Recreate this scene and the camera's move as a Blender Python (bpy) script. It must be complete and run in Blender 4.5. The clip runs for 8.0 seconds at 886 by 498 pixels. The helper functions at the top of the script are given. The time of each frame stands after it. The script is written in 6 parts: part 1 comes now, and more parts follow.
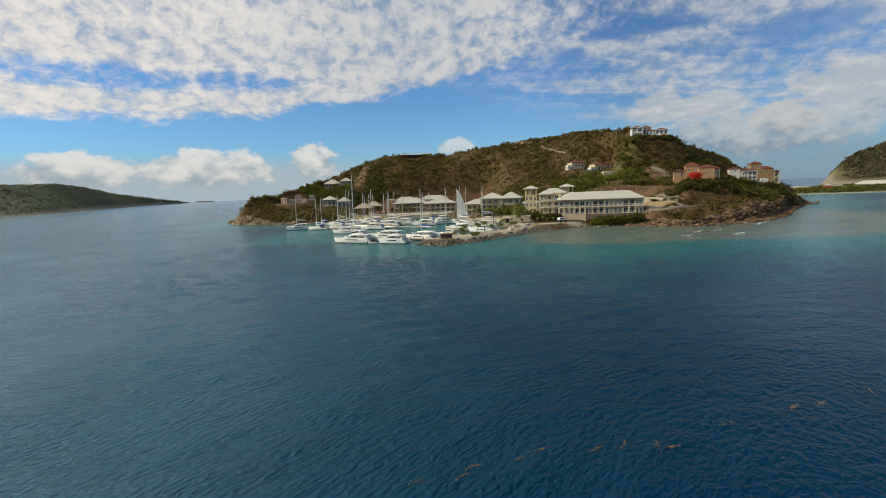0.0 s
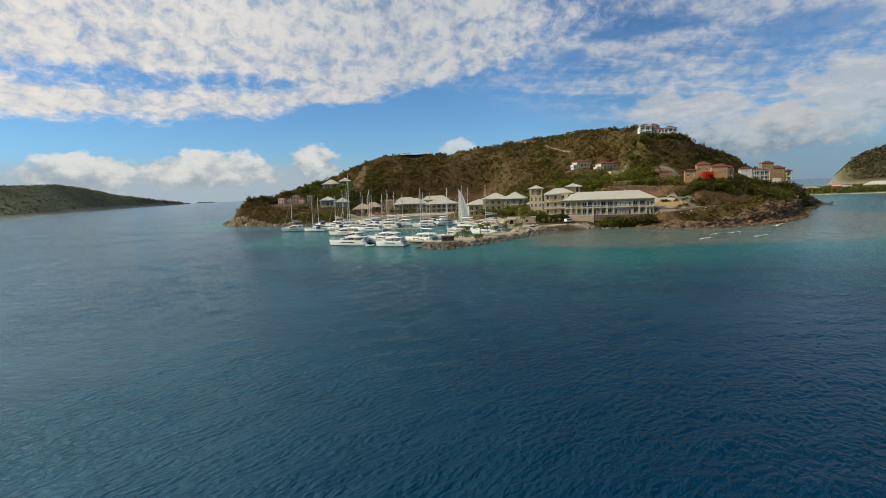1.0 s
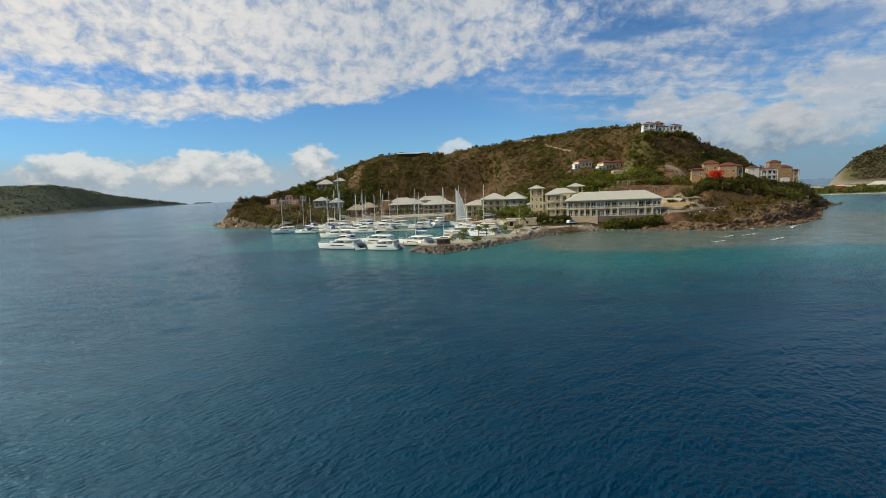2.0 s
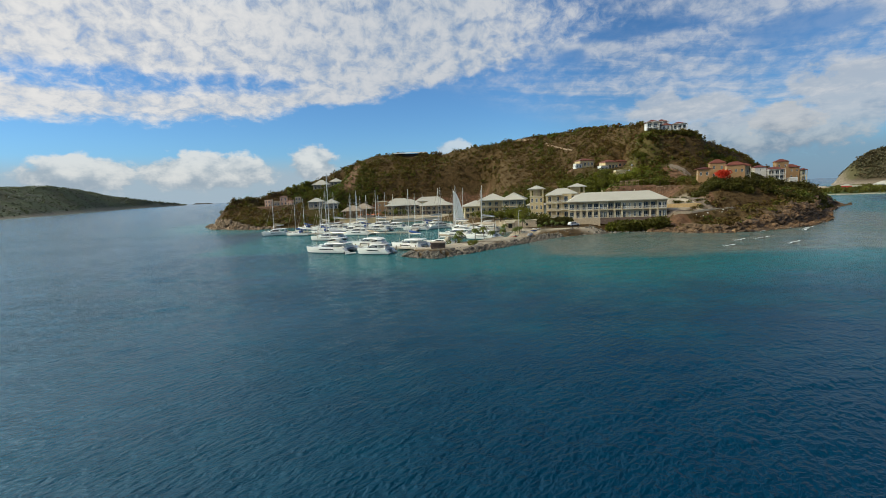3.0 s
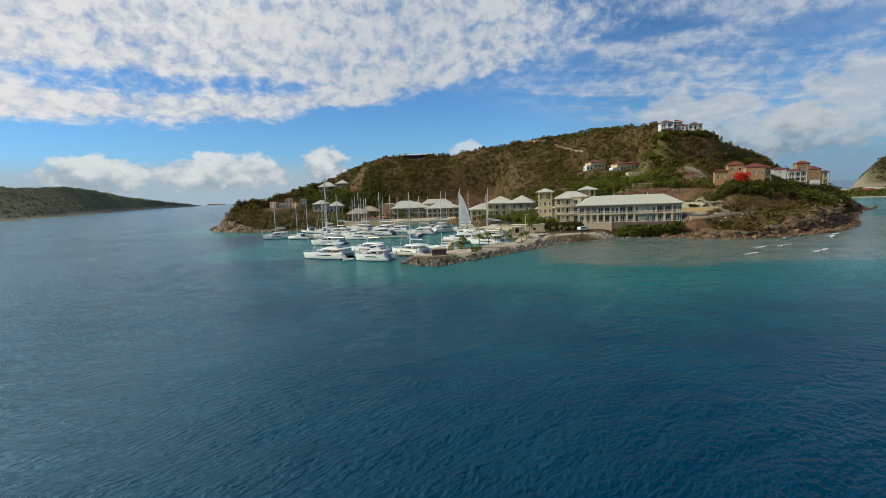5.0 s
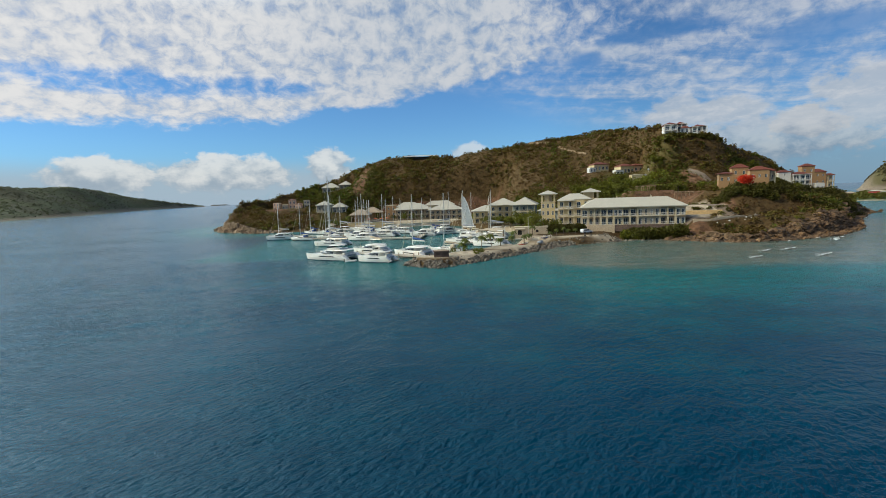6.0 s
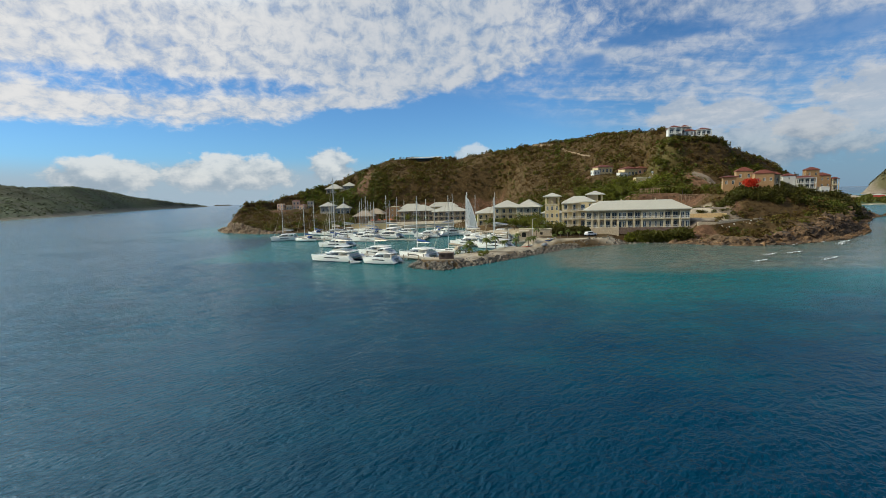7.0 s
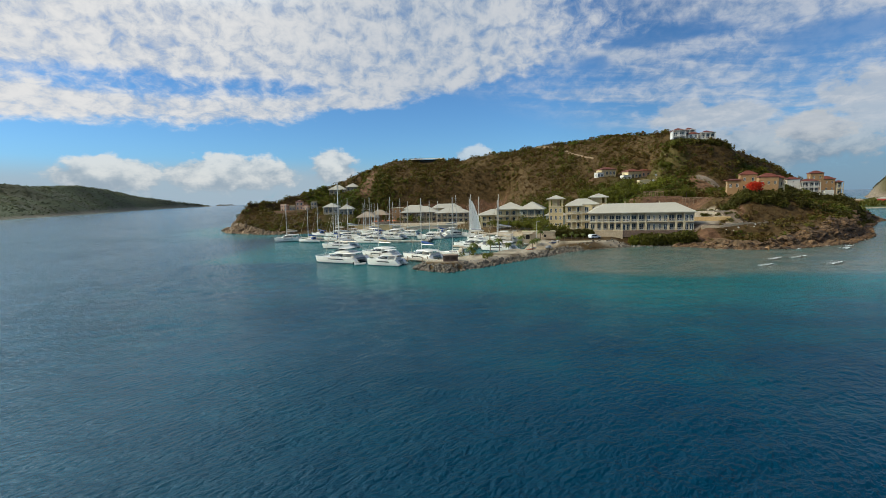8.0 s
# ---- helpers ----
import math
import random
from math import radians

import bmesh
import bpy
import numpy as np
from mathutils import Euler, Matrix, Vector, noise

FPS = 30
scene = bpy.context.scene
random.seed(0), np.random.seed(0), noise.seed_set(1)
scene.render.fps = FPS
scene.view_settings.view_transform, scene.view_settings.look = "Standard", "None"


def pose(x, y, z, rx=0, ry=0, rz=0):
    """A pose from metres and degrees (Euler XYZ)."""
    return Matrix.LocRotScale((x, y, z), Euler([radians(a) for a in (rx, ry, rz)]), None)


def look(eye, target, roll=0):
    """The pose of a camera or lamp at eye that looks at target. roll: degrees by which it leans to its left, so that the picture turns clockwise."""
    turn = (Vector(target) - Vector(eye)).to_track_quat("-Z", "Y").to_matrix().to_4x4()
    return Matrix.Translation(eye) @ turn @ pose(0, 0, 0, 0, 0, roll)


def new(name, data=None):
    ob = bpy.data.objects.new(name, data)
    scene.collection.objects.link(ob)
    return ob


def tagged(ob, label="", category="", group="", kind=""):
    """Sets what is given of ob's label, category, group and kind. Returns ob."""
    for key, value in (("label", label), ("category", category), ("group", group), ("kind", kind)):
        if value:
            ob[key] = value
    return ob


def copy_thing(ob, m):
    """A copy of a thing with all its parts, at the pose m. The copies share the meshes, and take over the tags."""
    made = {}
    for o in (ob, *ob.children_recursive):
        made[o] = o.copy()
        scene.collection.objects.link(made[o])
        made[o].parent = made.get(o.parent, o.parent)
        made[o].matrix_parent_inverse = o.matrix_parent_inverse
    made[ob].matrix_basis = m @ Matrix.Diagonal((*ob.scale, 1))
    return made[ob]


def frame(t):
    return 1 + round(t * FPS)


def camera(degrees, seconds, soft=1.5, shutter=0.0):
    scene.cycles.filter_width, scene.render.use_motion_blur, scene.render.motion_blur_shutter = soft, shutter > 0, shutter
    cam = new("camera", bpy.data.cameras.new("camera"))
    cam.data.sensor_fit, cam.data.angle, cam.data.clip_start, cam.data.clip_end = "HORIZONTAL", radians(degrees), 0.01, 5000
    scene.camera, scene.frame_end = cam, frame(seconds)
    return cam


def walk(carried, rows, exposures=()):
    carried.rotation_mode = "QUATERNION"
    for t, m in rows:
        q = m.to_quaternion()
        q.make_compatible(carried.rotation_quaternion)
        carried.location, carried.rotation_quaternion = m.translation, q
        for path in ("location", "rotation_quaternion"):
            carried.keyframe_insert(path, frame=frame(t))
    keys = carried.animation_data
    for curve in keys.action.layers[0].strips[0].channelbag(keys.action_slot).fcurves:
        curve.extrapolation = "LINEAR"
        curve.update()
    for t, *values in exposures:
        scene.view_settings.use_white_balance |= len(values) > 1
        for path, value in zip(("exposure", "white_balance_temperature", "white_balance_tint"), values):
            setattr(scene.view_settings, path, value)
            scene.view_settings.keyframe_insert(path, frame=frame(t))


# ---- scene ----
cam = camera(87.5, 8.0, soft=0.8)
PATH = [
    (0, (4.357, 4.459, 19.152), (4.347, 6.443, 18.9), -2.3),
    (0.5, (4.208, 9.318, 18.885), (4.205, 11.302, 18.635), -2.3),
    (1, (4.353, 14.417, 18.704), (4.338, 16.402, 18.456), -2.3),
    (1.5, (4.585, 19.714, 18.503), (4.576, 21.699, 18.256), -2.3),
    (3, (7.184, 33.056, 18.591), (7.173, 35.041, 18.346), -2.4),
    (3.5, (7.921, 36.518, 18.771), (7.897, 38.503, 18.529), -2.4),
    (4, (8.687, 38.725, 18.985), (8.651, 40.711, 18.744), -2.3),
    (4.5, (9.407, 40.258, 19.12), (9.36, 42.243, 18.88), -2.3),
    (6, (10.032, 40.285, 19.309), (9.963, 42.27, 19.078), -2.1),
    (6.5, (9.671, 40.139, 19.525), (9.597, 42.125, 19.296), -1.9),
    (7, (9.24, 39.972, 19.549), (9.162, 41.958, 19.324), -1.8),
    (7.5, (8.845, 39.853, 19.706), (8.763, 41.839, 19.484), -1.6),
    (8, (8.551, 39.792, 19.98), (8.465, 41.778, 19.759), -1.5),
]
walk(cam, [(t, look(eye, target, roll)) for t, eye, target, roll in PATH], [(0, -0.08, 6600, 8), (4, -0.08, 6150, 7), (8, -0.08, 6150, 7)])

# ---- light ----
SUN_AZ, SUN_EL = -99.0, 37.0          # degrees: azimuth from +y towards +x, height over the horizon


class Tree:
    """A short hand for node trees."""

    def __init__(self, tree):
        self.t = tree

    def n(self, kind, **props):
        node = self.t.nodes.new(kind)
        for key, value in props.items():
            setattr(node, key, value)
        return node

    def put(self, node, **values):
        for key, value in values.items():
            slot = node.inputs[int(key[1:])] if key[0] == "i" and key[1:].isdigit() else node.inputs[key.replace("_", " ")]
            if isinstance(value, bpy.types.NodeSocket):
                self.t.links.new(value, slot)
            else:
                slot.default_value = value
        return node

    def math(self, op, a, b=0.0, clamp=False):
        node = self.n("ShaderNodeMath", operation=op, use_clamp=clamp)
        self.put(node, i0=a, i1=b)
        return node.outputs[0]

    def ramp01(self, a, lo, hi):
        """0 below lo, 1 over hi, smooth between."""
        node = self.n("ShaderNodeMapRange", interpolation_type="SMOOTHSTEP")
        self.put(node, i0=a, i1=lo, i2=hi, i3=0.0, i4=1.0)
        return node.outputs[0]

    def noise(self, vec, scale, detail=4.0, rough=0.55, dist=0.0):
        node = self.n("ShaderNodeTexNoise")
        self.put(node, Scale=scale, Detail=detail, Roughness=rough, Distortion=dist)
        if vec is not None:
            self.put(node, Vector=vec)
        return node.outputs["Fac"]

    def mix(self, fac, a, b, kind="MIX"):
        node = self.n("ShaderNodeMix", data_type="RGBA", blend_type=kind)
        self.put(node, i0=fac)
        for slot, value in ((6, a), (7, b)):
            if isinstance(value, bpy.types.NodeSocket):
                self.t.links.new(value, node.inputs[slot])
            else:
                node.inputs[slot].default_value = (*value[:3], 1.0)
        return node.outputs[2]

    def vec(self, x, y, z):
        node = self.n("ShaderNodeCombineXYZ")
        self.put(node, X=x, Y=y, Z=z)
        return node.outputs[0]

    def blob(self, az, el, a0, e0, ra, re):
        """A soft ellipse of the sky, 1 in its middle, round azimuth a0 and height e0 (degrees)."""
        u = self.math("DIVIDE", self.math("SUBTRACT", az, a0), ra)
        v = self.math("DIVIDE", self.math("SUBTRACT", el, e0), re)
        r = self.math("ADD", self.math("MULTIPLY", u, u), self.math("MULTIPLY", v, v))
        return self.math("SUBTRACT", 1.0, self.math("SQRT", r))


def make_sky():
    world = bpy.data.worlds.new("sky")
    scene.world = world
    world.use_nodes = True
    world.node_tree.nodes.clear()
    T = Tree(world.node_tree)
    sky = T.n("ShaderNodeTexSky", sky_type="NISHITA", sun_disc=False, sun_elevation=radians(SUN_EL),
              sun_rotation=radians(SUN_AZ), altitude=0.0, air_density=1.0, dust_density=0.2, ozone_density=3.0)
    xyz = T.n("ShaderNodeSeparateXYZ")
    T.put(xyz, Vector=T.n("ShaderNodeTexCoord").outputs["Generated"])
    x, y, z = xyz.outputs
    deg = 57.29578
    az = T.math("MULTIPLY", T.math("ARCTAN2", x, y), deg)
    el = T.math("MULTIPLY", T.math("ARCSINE", z), deg)
    # the high sheet of broken cloud: cells a degree or so across, flatter towards the horizon
    row = T.math("MULTIPLY", T.math("LOGARITHM", T.math("ADD", T.math("MAXIMUM", el, 0.0), 4.0), 2.718), 11.0)
    flat = T.vec(T.math("MULTIPLY", az, 0.42), row, 0.0)
    cells = T.noise(flat, 1.35, 6, 0.60, 0.30)
    clumps = T.noise(flat, 0.33, 5, 0.55, 0.3)
    lean = T.math("ADD", row, T.math("MULTIPLY", az, 0.085))
    streak = T.noise(T.vec(T.math("MULTIPLY", az, 0.075), lean, 4.0), 0.55, 7, 0.60, 0.7)
    edge = T.math("ADD", 7.9, T.math("MULTIPLY", T.math("MAXIMUM", T.math("ADD", az, 24.0), 0.0), 0.17))
    over = T.math("ADD", T.math("SUBTRACT", el, edge), T.math("MULTIPLY", T.math("SUBTRACT", clumps, 0.5), 3.0))
    inside = T.math("MULTIPLY", T.ramp01(over, -0.7, 1.6), T.ramp01(az, 32.0, 0.0))
    hole = T.math("MAXIMUM", T.blob(az, el, -35.0, 12.2, 16.0, 1.9), T.math("MAXIMUM", T.blob(az, el, -22.0, 12.6, 9.0, 1.7), T.blob(az, el, -12.0, 9.6, 10.0, 1.5)))
    field = T.math("ADD", T.math("MULTIPLY", cells, 0.72), T.math("MULTIPLY", clumps, 0.28))
    field = T.math("ADD", field, T.math("MULTIPLY", inside, 0.42))
    field = T.math("SUBTRACT", field, T.math("MULTIPLY", T.ramp01(hole, 0.0, 0.7), 0.24))
    sheet = T.math("MULTIPLY", T.ramp01(field, 0.55, 0.96), T.ramp01(inside, 0.0, 0.4))
    gap = T.math("MAXIMUM", T.blob(az, el, 37.0, 13.8, 7.0, 1.6), T.math("MAXIMUM", T.blob(az, el, 22.0, 16.2, 9.0, 1.1), T.blob(az, el, 15.5, 14.2, 2.6, 1.3)))
    fan = T.math("MULTIPLY", T.ramp01(T.math("ADD", az, T.math("MULTIPLY", el, 3.0)), 33.0, 50.0), T.math("MULTIPLY", T.ramp01(el, 3.5, 8.0), T.ramp01(el, 25.0, 18.0)))
    fan = T.math("MULTIPLY", T.math("MULTIPLY", fan, T.ramp01(az, -14.0, 2.0)), T.math("SUBTRACT", 1.0, T.math("MULTIPLY", T.ramp01(gap, 0.0, 0.6), 0.8)))
    thin = T.math("MULTIPLY", fan, T.ramp01(T.math("ADD", T.math("MULTIPLY", streak, 0.74), T.math("MULTIPLY", cells, 0.36)), 0.40, 0.68))
    high = T.math("MULTIPLY", T.math("MULTIPLY", T.math("MULTIPLY", T.ramp01(el, 20.0, 28.0), T.ramp01(el, 62.0, 44.0)), T.ramp01(az, -8.0, -36.0)), T.ramp01(field, 0.36, 0.56))
    sheet = T.math("MAXIMUM", T.math("MAXIMUM", sheet, T.math("MULTIPLY", thin, 0.8)), T.math("MULTIPLY", high, 0.9))
    # heaped clouds low over the horizon
    side = T.vec(T.math("MULTIPLY", az, 0.16), T.math("MULTIPLY", el, 0.24), 2.0)
    puff = T.noise(side, 2.3, 7, 0.58, 0.15)

    def heap(a0, e0, ra, re, gain):
        core = T.math("ADD", T.blob(az, el, a0, e0, ra, re), T.math("MULTIPLY", T.math("SUBTRACT", puff, 0.5), 1.5))
        foot = T.ramp01(el, e0 - re * 1.0, e0 - re * 0.45)
        return T.math("MULTIPLY", T.math("MULTIPLY", T.ramp01(core, 0.16, 0.46), foot), gain)

    low = heap(-38.0, 3.0, 7.0, 2.6, 0.85)
    for spec in ((-26.5, 3.2, 10.0, 2.9, 0.85), (-15.3, 4.0, 4.2, 3.4, 0.85), (41.5, 7.2, 8.0, 4.6, 0.7), (33.0, 4.6, 14.0, 3.4, 0.7), (25.0, 8.6, 3.4, 1.6, 0.6), (1.4, 5.0, 3.6, 1.5, 0.6), (36.0, 5.6, 4.5, 2.6, 0.9), (28.0, 7.5, 8.0, 2.0, 0.7), (70.0, 6.0, 18.0, 5.0, 0.9), (-70.0, 5.0, 20.0, 4.0, 0.9)):
        low = T.math("MAXIMUM", low, heap(*spec))
    veil = T.math("MULTIPLY", T.math("MULTIPLY", T.ramp01(el, 5.2, 2.2), T.ramp01(T.math("ABSOLUTE", T.math("SUBTRACT", az, 8.0)), 12.0, 26.0)), T.ramp01(puff, 0.10, 0.40))
    # colours: sunlit tops, blue-grey undersides
    light = T.ramp01(T.math("ADD", T.math("MULTIPLY", cells, 0.70), T.math("MULTIPLY", clumps, 0.38)), 0.36, 0.68)
    glow = T.ramp01(T.blob(az, el, -76.0, 29.0, 66.0, 28.0), 0.0, 0.7)
    glow = T.math("MULTIPLY", glow, T.math("MAXIMUM", T.ramp01(az, -47.0, -60.0), T.ramp01(el, 19.0, 30.0)))
    leftward = T.ramp01(az, -2.0, -34.0)
    white = T.mix(glow, T.mix(leftward, (0.64, 0.64, 0.66), (0.84, 0.80, 0.77)), (5.7, 6.9, 7.3))
    sheet_col = T.mix(light, T.mix(glow, T.mix(leftward, (0.38, 0.45, 0.55), (0.52, 0.55, 0.61)), (3.7, 4.5, 4.8)), white)
    low_light = T.ramp01(T.math("ADD", T.math("MULTIPLY", puff, 0.9), T.math("MULTIPLY", el, 0.05)), 0.46, 0.78)
    east_side = T.ramp01(az, 8.0, 24.0)
    low_col = T.mix(low_light, T.mix(east_side, (0.36, 0.42, 0.48), (0.18, 0.24, 0.33)), T.mix(east_side, (0.82, 0.79, 0.74), (0.56, 0.55, 0.54)))
    blue = T.mix(1.0, sky.outputs[0], [SKY_GAIN * k for k in SKY_TINT], "MULTIPLY")
    blue = T.mix(T.math("MULTIPLY", east_side, 0.22), blue, (0.0, 0.0, 0.0))
    haze = T.ramp01(el, 7.0, -1.0)
    blue = T.mix(T.math("MULTIPLY", haze, 0.5), blue, (0.19, 0.34, 0.54))
    blue = T.mix(T.math("MULTIPLY", veil, T.math("SUBTRACT", 0.9, T.math("MULTIPLY", east_side, 0.3))), blue, T.mix(east_side, (0.41, 0.49, 0.56), (0.19, 0.27, 0.38)))
    col = T.mix(low, blue, low_col)
    col = T.mix(sheet, col, sheet_col)
    back = T.n("ShaderNodeBackground")
    T.put(back, Color=col, Strength=1.0)
    T.t.links.new(back.outputs[0], T.n("ShaderNodeOutputWorld").inputs[0])


SKY_GAIN, SKY_TINT = 0.10, (0.65, 0.97, 1.26)
make_sky()
sun = new("sun", bpy.data.lights.new("sun", "SUN"))
sun.data.energy, sun.data.angle, sun.data.color = 2.65, radians(1.0), (1.0, 0.76, 0.41)
sun.matrix_world = look((math.sin(radians(SUN_AZ)) * 500, 200 + math.cos(radians(SUN_AZ)) * 500, 500 * math.tan(radians(SUN_EL))), (0, 200, 0))

# ---- materials ----
def material(name, col, rough=0.6, var=0.25, scale=1.0, bump=0.0, bump_scale=None, metal=0.0, second=None, spec=0.5, each=0.0):
    """A surface with colour varied at two scales; second: a colour of stains; bump: metres of relief."""
    m = bpy.data.materials.new(name)
    m.use_nodes = True
    T = Tree(m.node_tree)
    b = m.node_tree.nodes["Principled BSDF"]
    pos = T.n("ShaderNodeTexCoord").outputs["Object"]
    big, fine = T.noise(pos, scale * 0.35, 4), T.noise(pos, scale * 3.1, 5, 0.6)
    dark, pale = [c * (1 - var) for c in col], [min(1.0, c * (1 + var)) for c in col]
    c = T.mix(T.ramp01(fine, 0.3, 0.7), dark, pale)
    c = T.mix(T.ramp01(big, 0.45, 0.72), c, second or [x * (1 - var * 0.7) for x in col])
    one = T.n("ShaderNodeObjectInfo").outputs["Random"]
    c = T.mix(T.math("MULTIPLY", one, 0.14), c, dark)
    if each:
        apart = T.n("ShaderNodeNewGeometry").outputs["Random Per Island"]
        c = T.mix(T.math("MULTIPLY", T.math("POWER", apart, 1.6), each), c, [x * 0.22 for x in col])
    T.put(b, Base_Color=c, Metallic=metal, Roughness=T.math("ADD", rough - 0.08, T.math("MULTIPLY", fine, 0.16)))
    b.inputs["Specular IOR Level"].default_value = spec
    if bump:
        node = T.n("ShaderNodeBump")
        T.put(node, Height=T.noise(pos, bump_scale or scale * 2.0, 6, 0.65), Distance=bump, Strength=1.0)
        T.put(b, Normal=node.outputs[0])
    return m


def leaf_material(name, stops):
    """Foliage whose colour goes from stop to stop with the tone of each plant."""
    m = bpy.data.materials.new(name)
    m.use_nodes = True
    T = Tree(m.node_tree)
    b = m.node_tree.nodes["Principled BSDF"]
    tone = T.n("ShaderNodeAttribute", attribute_name="tone").outputs["Fac"]
    ramp = T.n("ShaderNodeValToRGB")
    T.put(ramp, Fac=tone)
    for i, (at, c) in enumerate(stops):
        e = ramp.color_ramp.elements[i] if i < 2 else ramp.color_ramp.elements.new(at)
        e.position, e.color = at, (*c, 1.0)
    fine = T.noise(T.n("ShaderNodeTexCoord").outputs["Object"], 1.3, 3)
    c = T.mix(T.ramp01(fine, 0.35, 0.7), ramp.outputs[0], T.mix(1.0, ramp.outputs[0], (0.76, 0.76, 0.74), "MULTIPLY"))
    T.put(b, Base_Color=c, Roughness=0.65)
    b.inputs["Specular IOR Level"].default_value = 0.25
    thin, both = T.n("ShaderNodeBsdfTranslucent"), T.n("ShaderNodeMixShader")
    T.put(thin, Color=c)
    T.put(both, i0=0.42, i1=b.outputs[0], i2=thin.outputs[0])
    T.t.links.new(both.outputs[0], m.node_tree.nodes["Material Output"].inputs[0])
    return m


def roof_material(name, col, var, across):
    """Roofing with ribs or courses of the given width."""
    m = material(name, col, 0.5, var, 0.8)
    T = Tree(m.node_tree)
    b = m.node_tree.nodes["Principled BSDF"]
    wave = T.n("ShaderNodeTexWave", wave_type="BANDS", bands_direction="X")
    T.put(wave, Vector=T.n("ShaderNodeTexCoord").outputs["Object"], Scale=0.314 / across, Distortion=0.3)
    node = T.n("ShaderNodeBump")
    T.put(node, Height=wave.outputs["Fac"], Distance=0.015)
    T.put(b, Normal=node.outputs[0])
    return m


M = {
    "cream": material("cream_render", (0.54, 0.44, 0.25), 0.8, 0.10, 0.5, 0.01),
    "stone_base": material("sandstone", (0.52, 0.42, 0.29), 0.85, 0.22, 1.2, 0.05),
    "trim": material("pale_trim", (0.53, 0.45, 0.30), 0.7, 0.08, 0.6),
    "white": material("white_render", (0.64, 0.63, 0.595), 0.75, 0.08, 0.5, 0.01),
    "ochre": material("ochre_render", (0.34, 0.205, 0.095), 0.8, 0.12, 0.5, 0.01),
    "salmon": material("salmon_render", (0.68, 0.46, 0.32), 0.8, 0.14, 0.5, 0.01),
    "greygreen": material("greygreen_boards", (0.25, 0.29, 0.28), 0.7, 0.12, 0.6),
    "grey": material("grey_boards", (0.26, 0.28, 0.30), 0.7, 0.15, 0.6),
    "wall_yellow": material("yellow_stone_wall", (0.66, 0.46, 0.22), 0.85, 0.18, 0.7, 0.05),
    "roof": roof_material("pale_metal_roof", (0.45, 0.425, 0.35), 0.07, 0.45),
    "roof_red": roof_material("red_tile_roof", (0.165, 0.048, 0.024), 0.25, 0.3),
    "roof_tan": roof_material("tan_shingle_roof", (0.36, 0.28, 0.19), 0.22, 0.3),
    "glass": material("window_glass", (0.035, 0.055, 0.075), 0.12, 0.3, 0.4),
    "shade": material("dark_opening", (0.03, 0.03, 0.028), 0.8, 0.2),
    "concrete": material("concrete", (0.42, 0.38, 0.31), 0.9, 0.14, 0.5, 0.02),
    "sand": material("sand", (0.46, 0.38, 0.27), 0.95, 0.15, 0.4, 0.03),
    "road": material("worn_road", (0.165, 0.128, 0.095), 0.95, 0.18, 0.3),
    "track": material("track_earth", (0.27, 0.19, 0.115), 0.95, 0.3, 0.6),
    "timber": material("brown_timber", (0.22, 0.145, 0.085), 0.8, 0.25, 1.5, 0.01),
    "wood": material("weathered_wood", (0.26, 0.20, 0.14), 0.8, 0.25, 1.5, 0.01),
    "stone": material("dark_stone", (0.16, 0.11, 0.085), 0.9, 0.35, 1.6, 0.06),
    "boulder": material("breakwater_stone", (0.205, 0.175, 0.135), 0.92, 0.55, 1.1, 0.12, second=(0.05, 0.046, 0.04), each=0.6),
    "cliff": material("shore_rock", (0.185, 0.108, 0.050), 0.92, 0.7, 0.7, 0.3, second=(0.032, 0.024, 0.017), each=0.95),
    "headrock": material("pale_shore_rock", (0.27, 0.19, 0.115), 0.92, 0.5, 0.7, 0.2, second=(0.11, 0.075, 0.045)),
    "gel": material("white_gelcoat", (0.80, 0.785, 0.73), 0.22, 0.04, 0.4),
    "deck": material("boat_deck", (0.62, 0.61, 0.57), 0.6, 0.08, 0.8),
    "band": material("tinted_boat_glass", (0.02, 0.025, 0.03), 0.12, 0.2),
    "antifoul": material("navy_antifouling", (0.02, 0.035, 0.06), 0.6, 0.2),
    "navy": material("navy_canvas", (0.02, 0.06, 0.20), 0.8, 0.2, 1.5),
    "tan_canvas": material("tan_canvas", (0.45, 0.38, 0.28), 0.85, 0.15, 1.5),
    "alloy": material("mast_alloy", (0.62, 0.60, 0.56), 0.4, 0.06, 0.4, metal=0.3),
    "rope": material("rigging_wire", (0.30, 0.30, 0.30), 0.5, 0.1),
    "sail": material("white_sailcloth", (0.80, 0.79, 0.76), 0.8, 0.05, 0.3, 0.05, 0.5),
    "bark": material("bark", (0.16, 0.12, 0.085), 0.9, 0.3, 2.0, 0.02),
    "carpaint": material("white_car_paint", (0.75, 0.75, 0.75), 0.25, 0.03),
    "rubber": material("tyre_rubber", (0.02, 0.02, 0.02), 0.8, 0.2),
    "red": material("red_paint", (0.45, 0.04, 0.03), 0.5, 0.15),
    "orange": material("orange_canvas", (0.60, 0.16, 0.05), 0.8, 0.15),
    "islet": material("islet_rock", (0.055, 0.05, 0.04), 0.95, 0.4, 0.1),
    "taupe": material("taupe_render", (0.38, 0.335, 0.24), 0.8, 0.10, 0.5, 0.01),
    "foam": material("sea_foam", (0.78, 0.80, 0.80), 0.9, 0.1, 1.0),
    "weed": material("floating_seaweed", (0.18, 0.105, 0.036), 0.9, 0.4, 4.0),
}
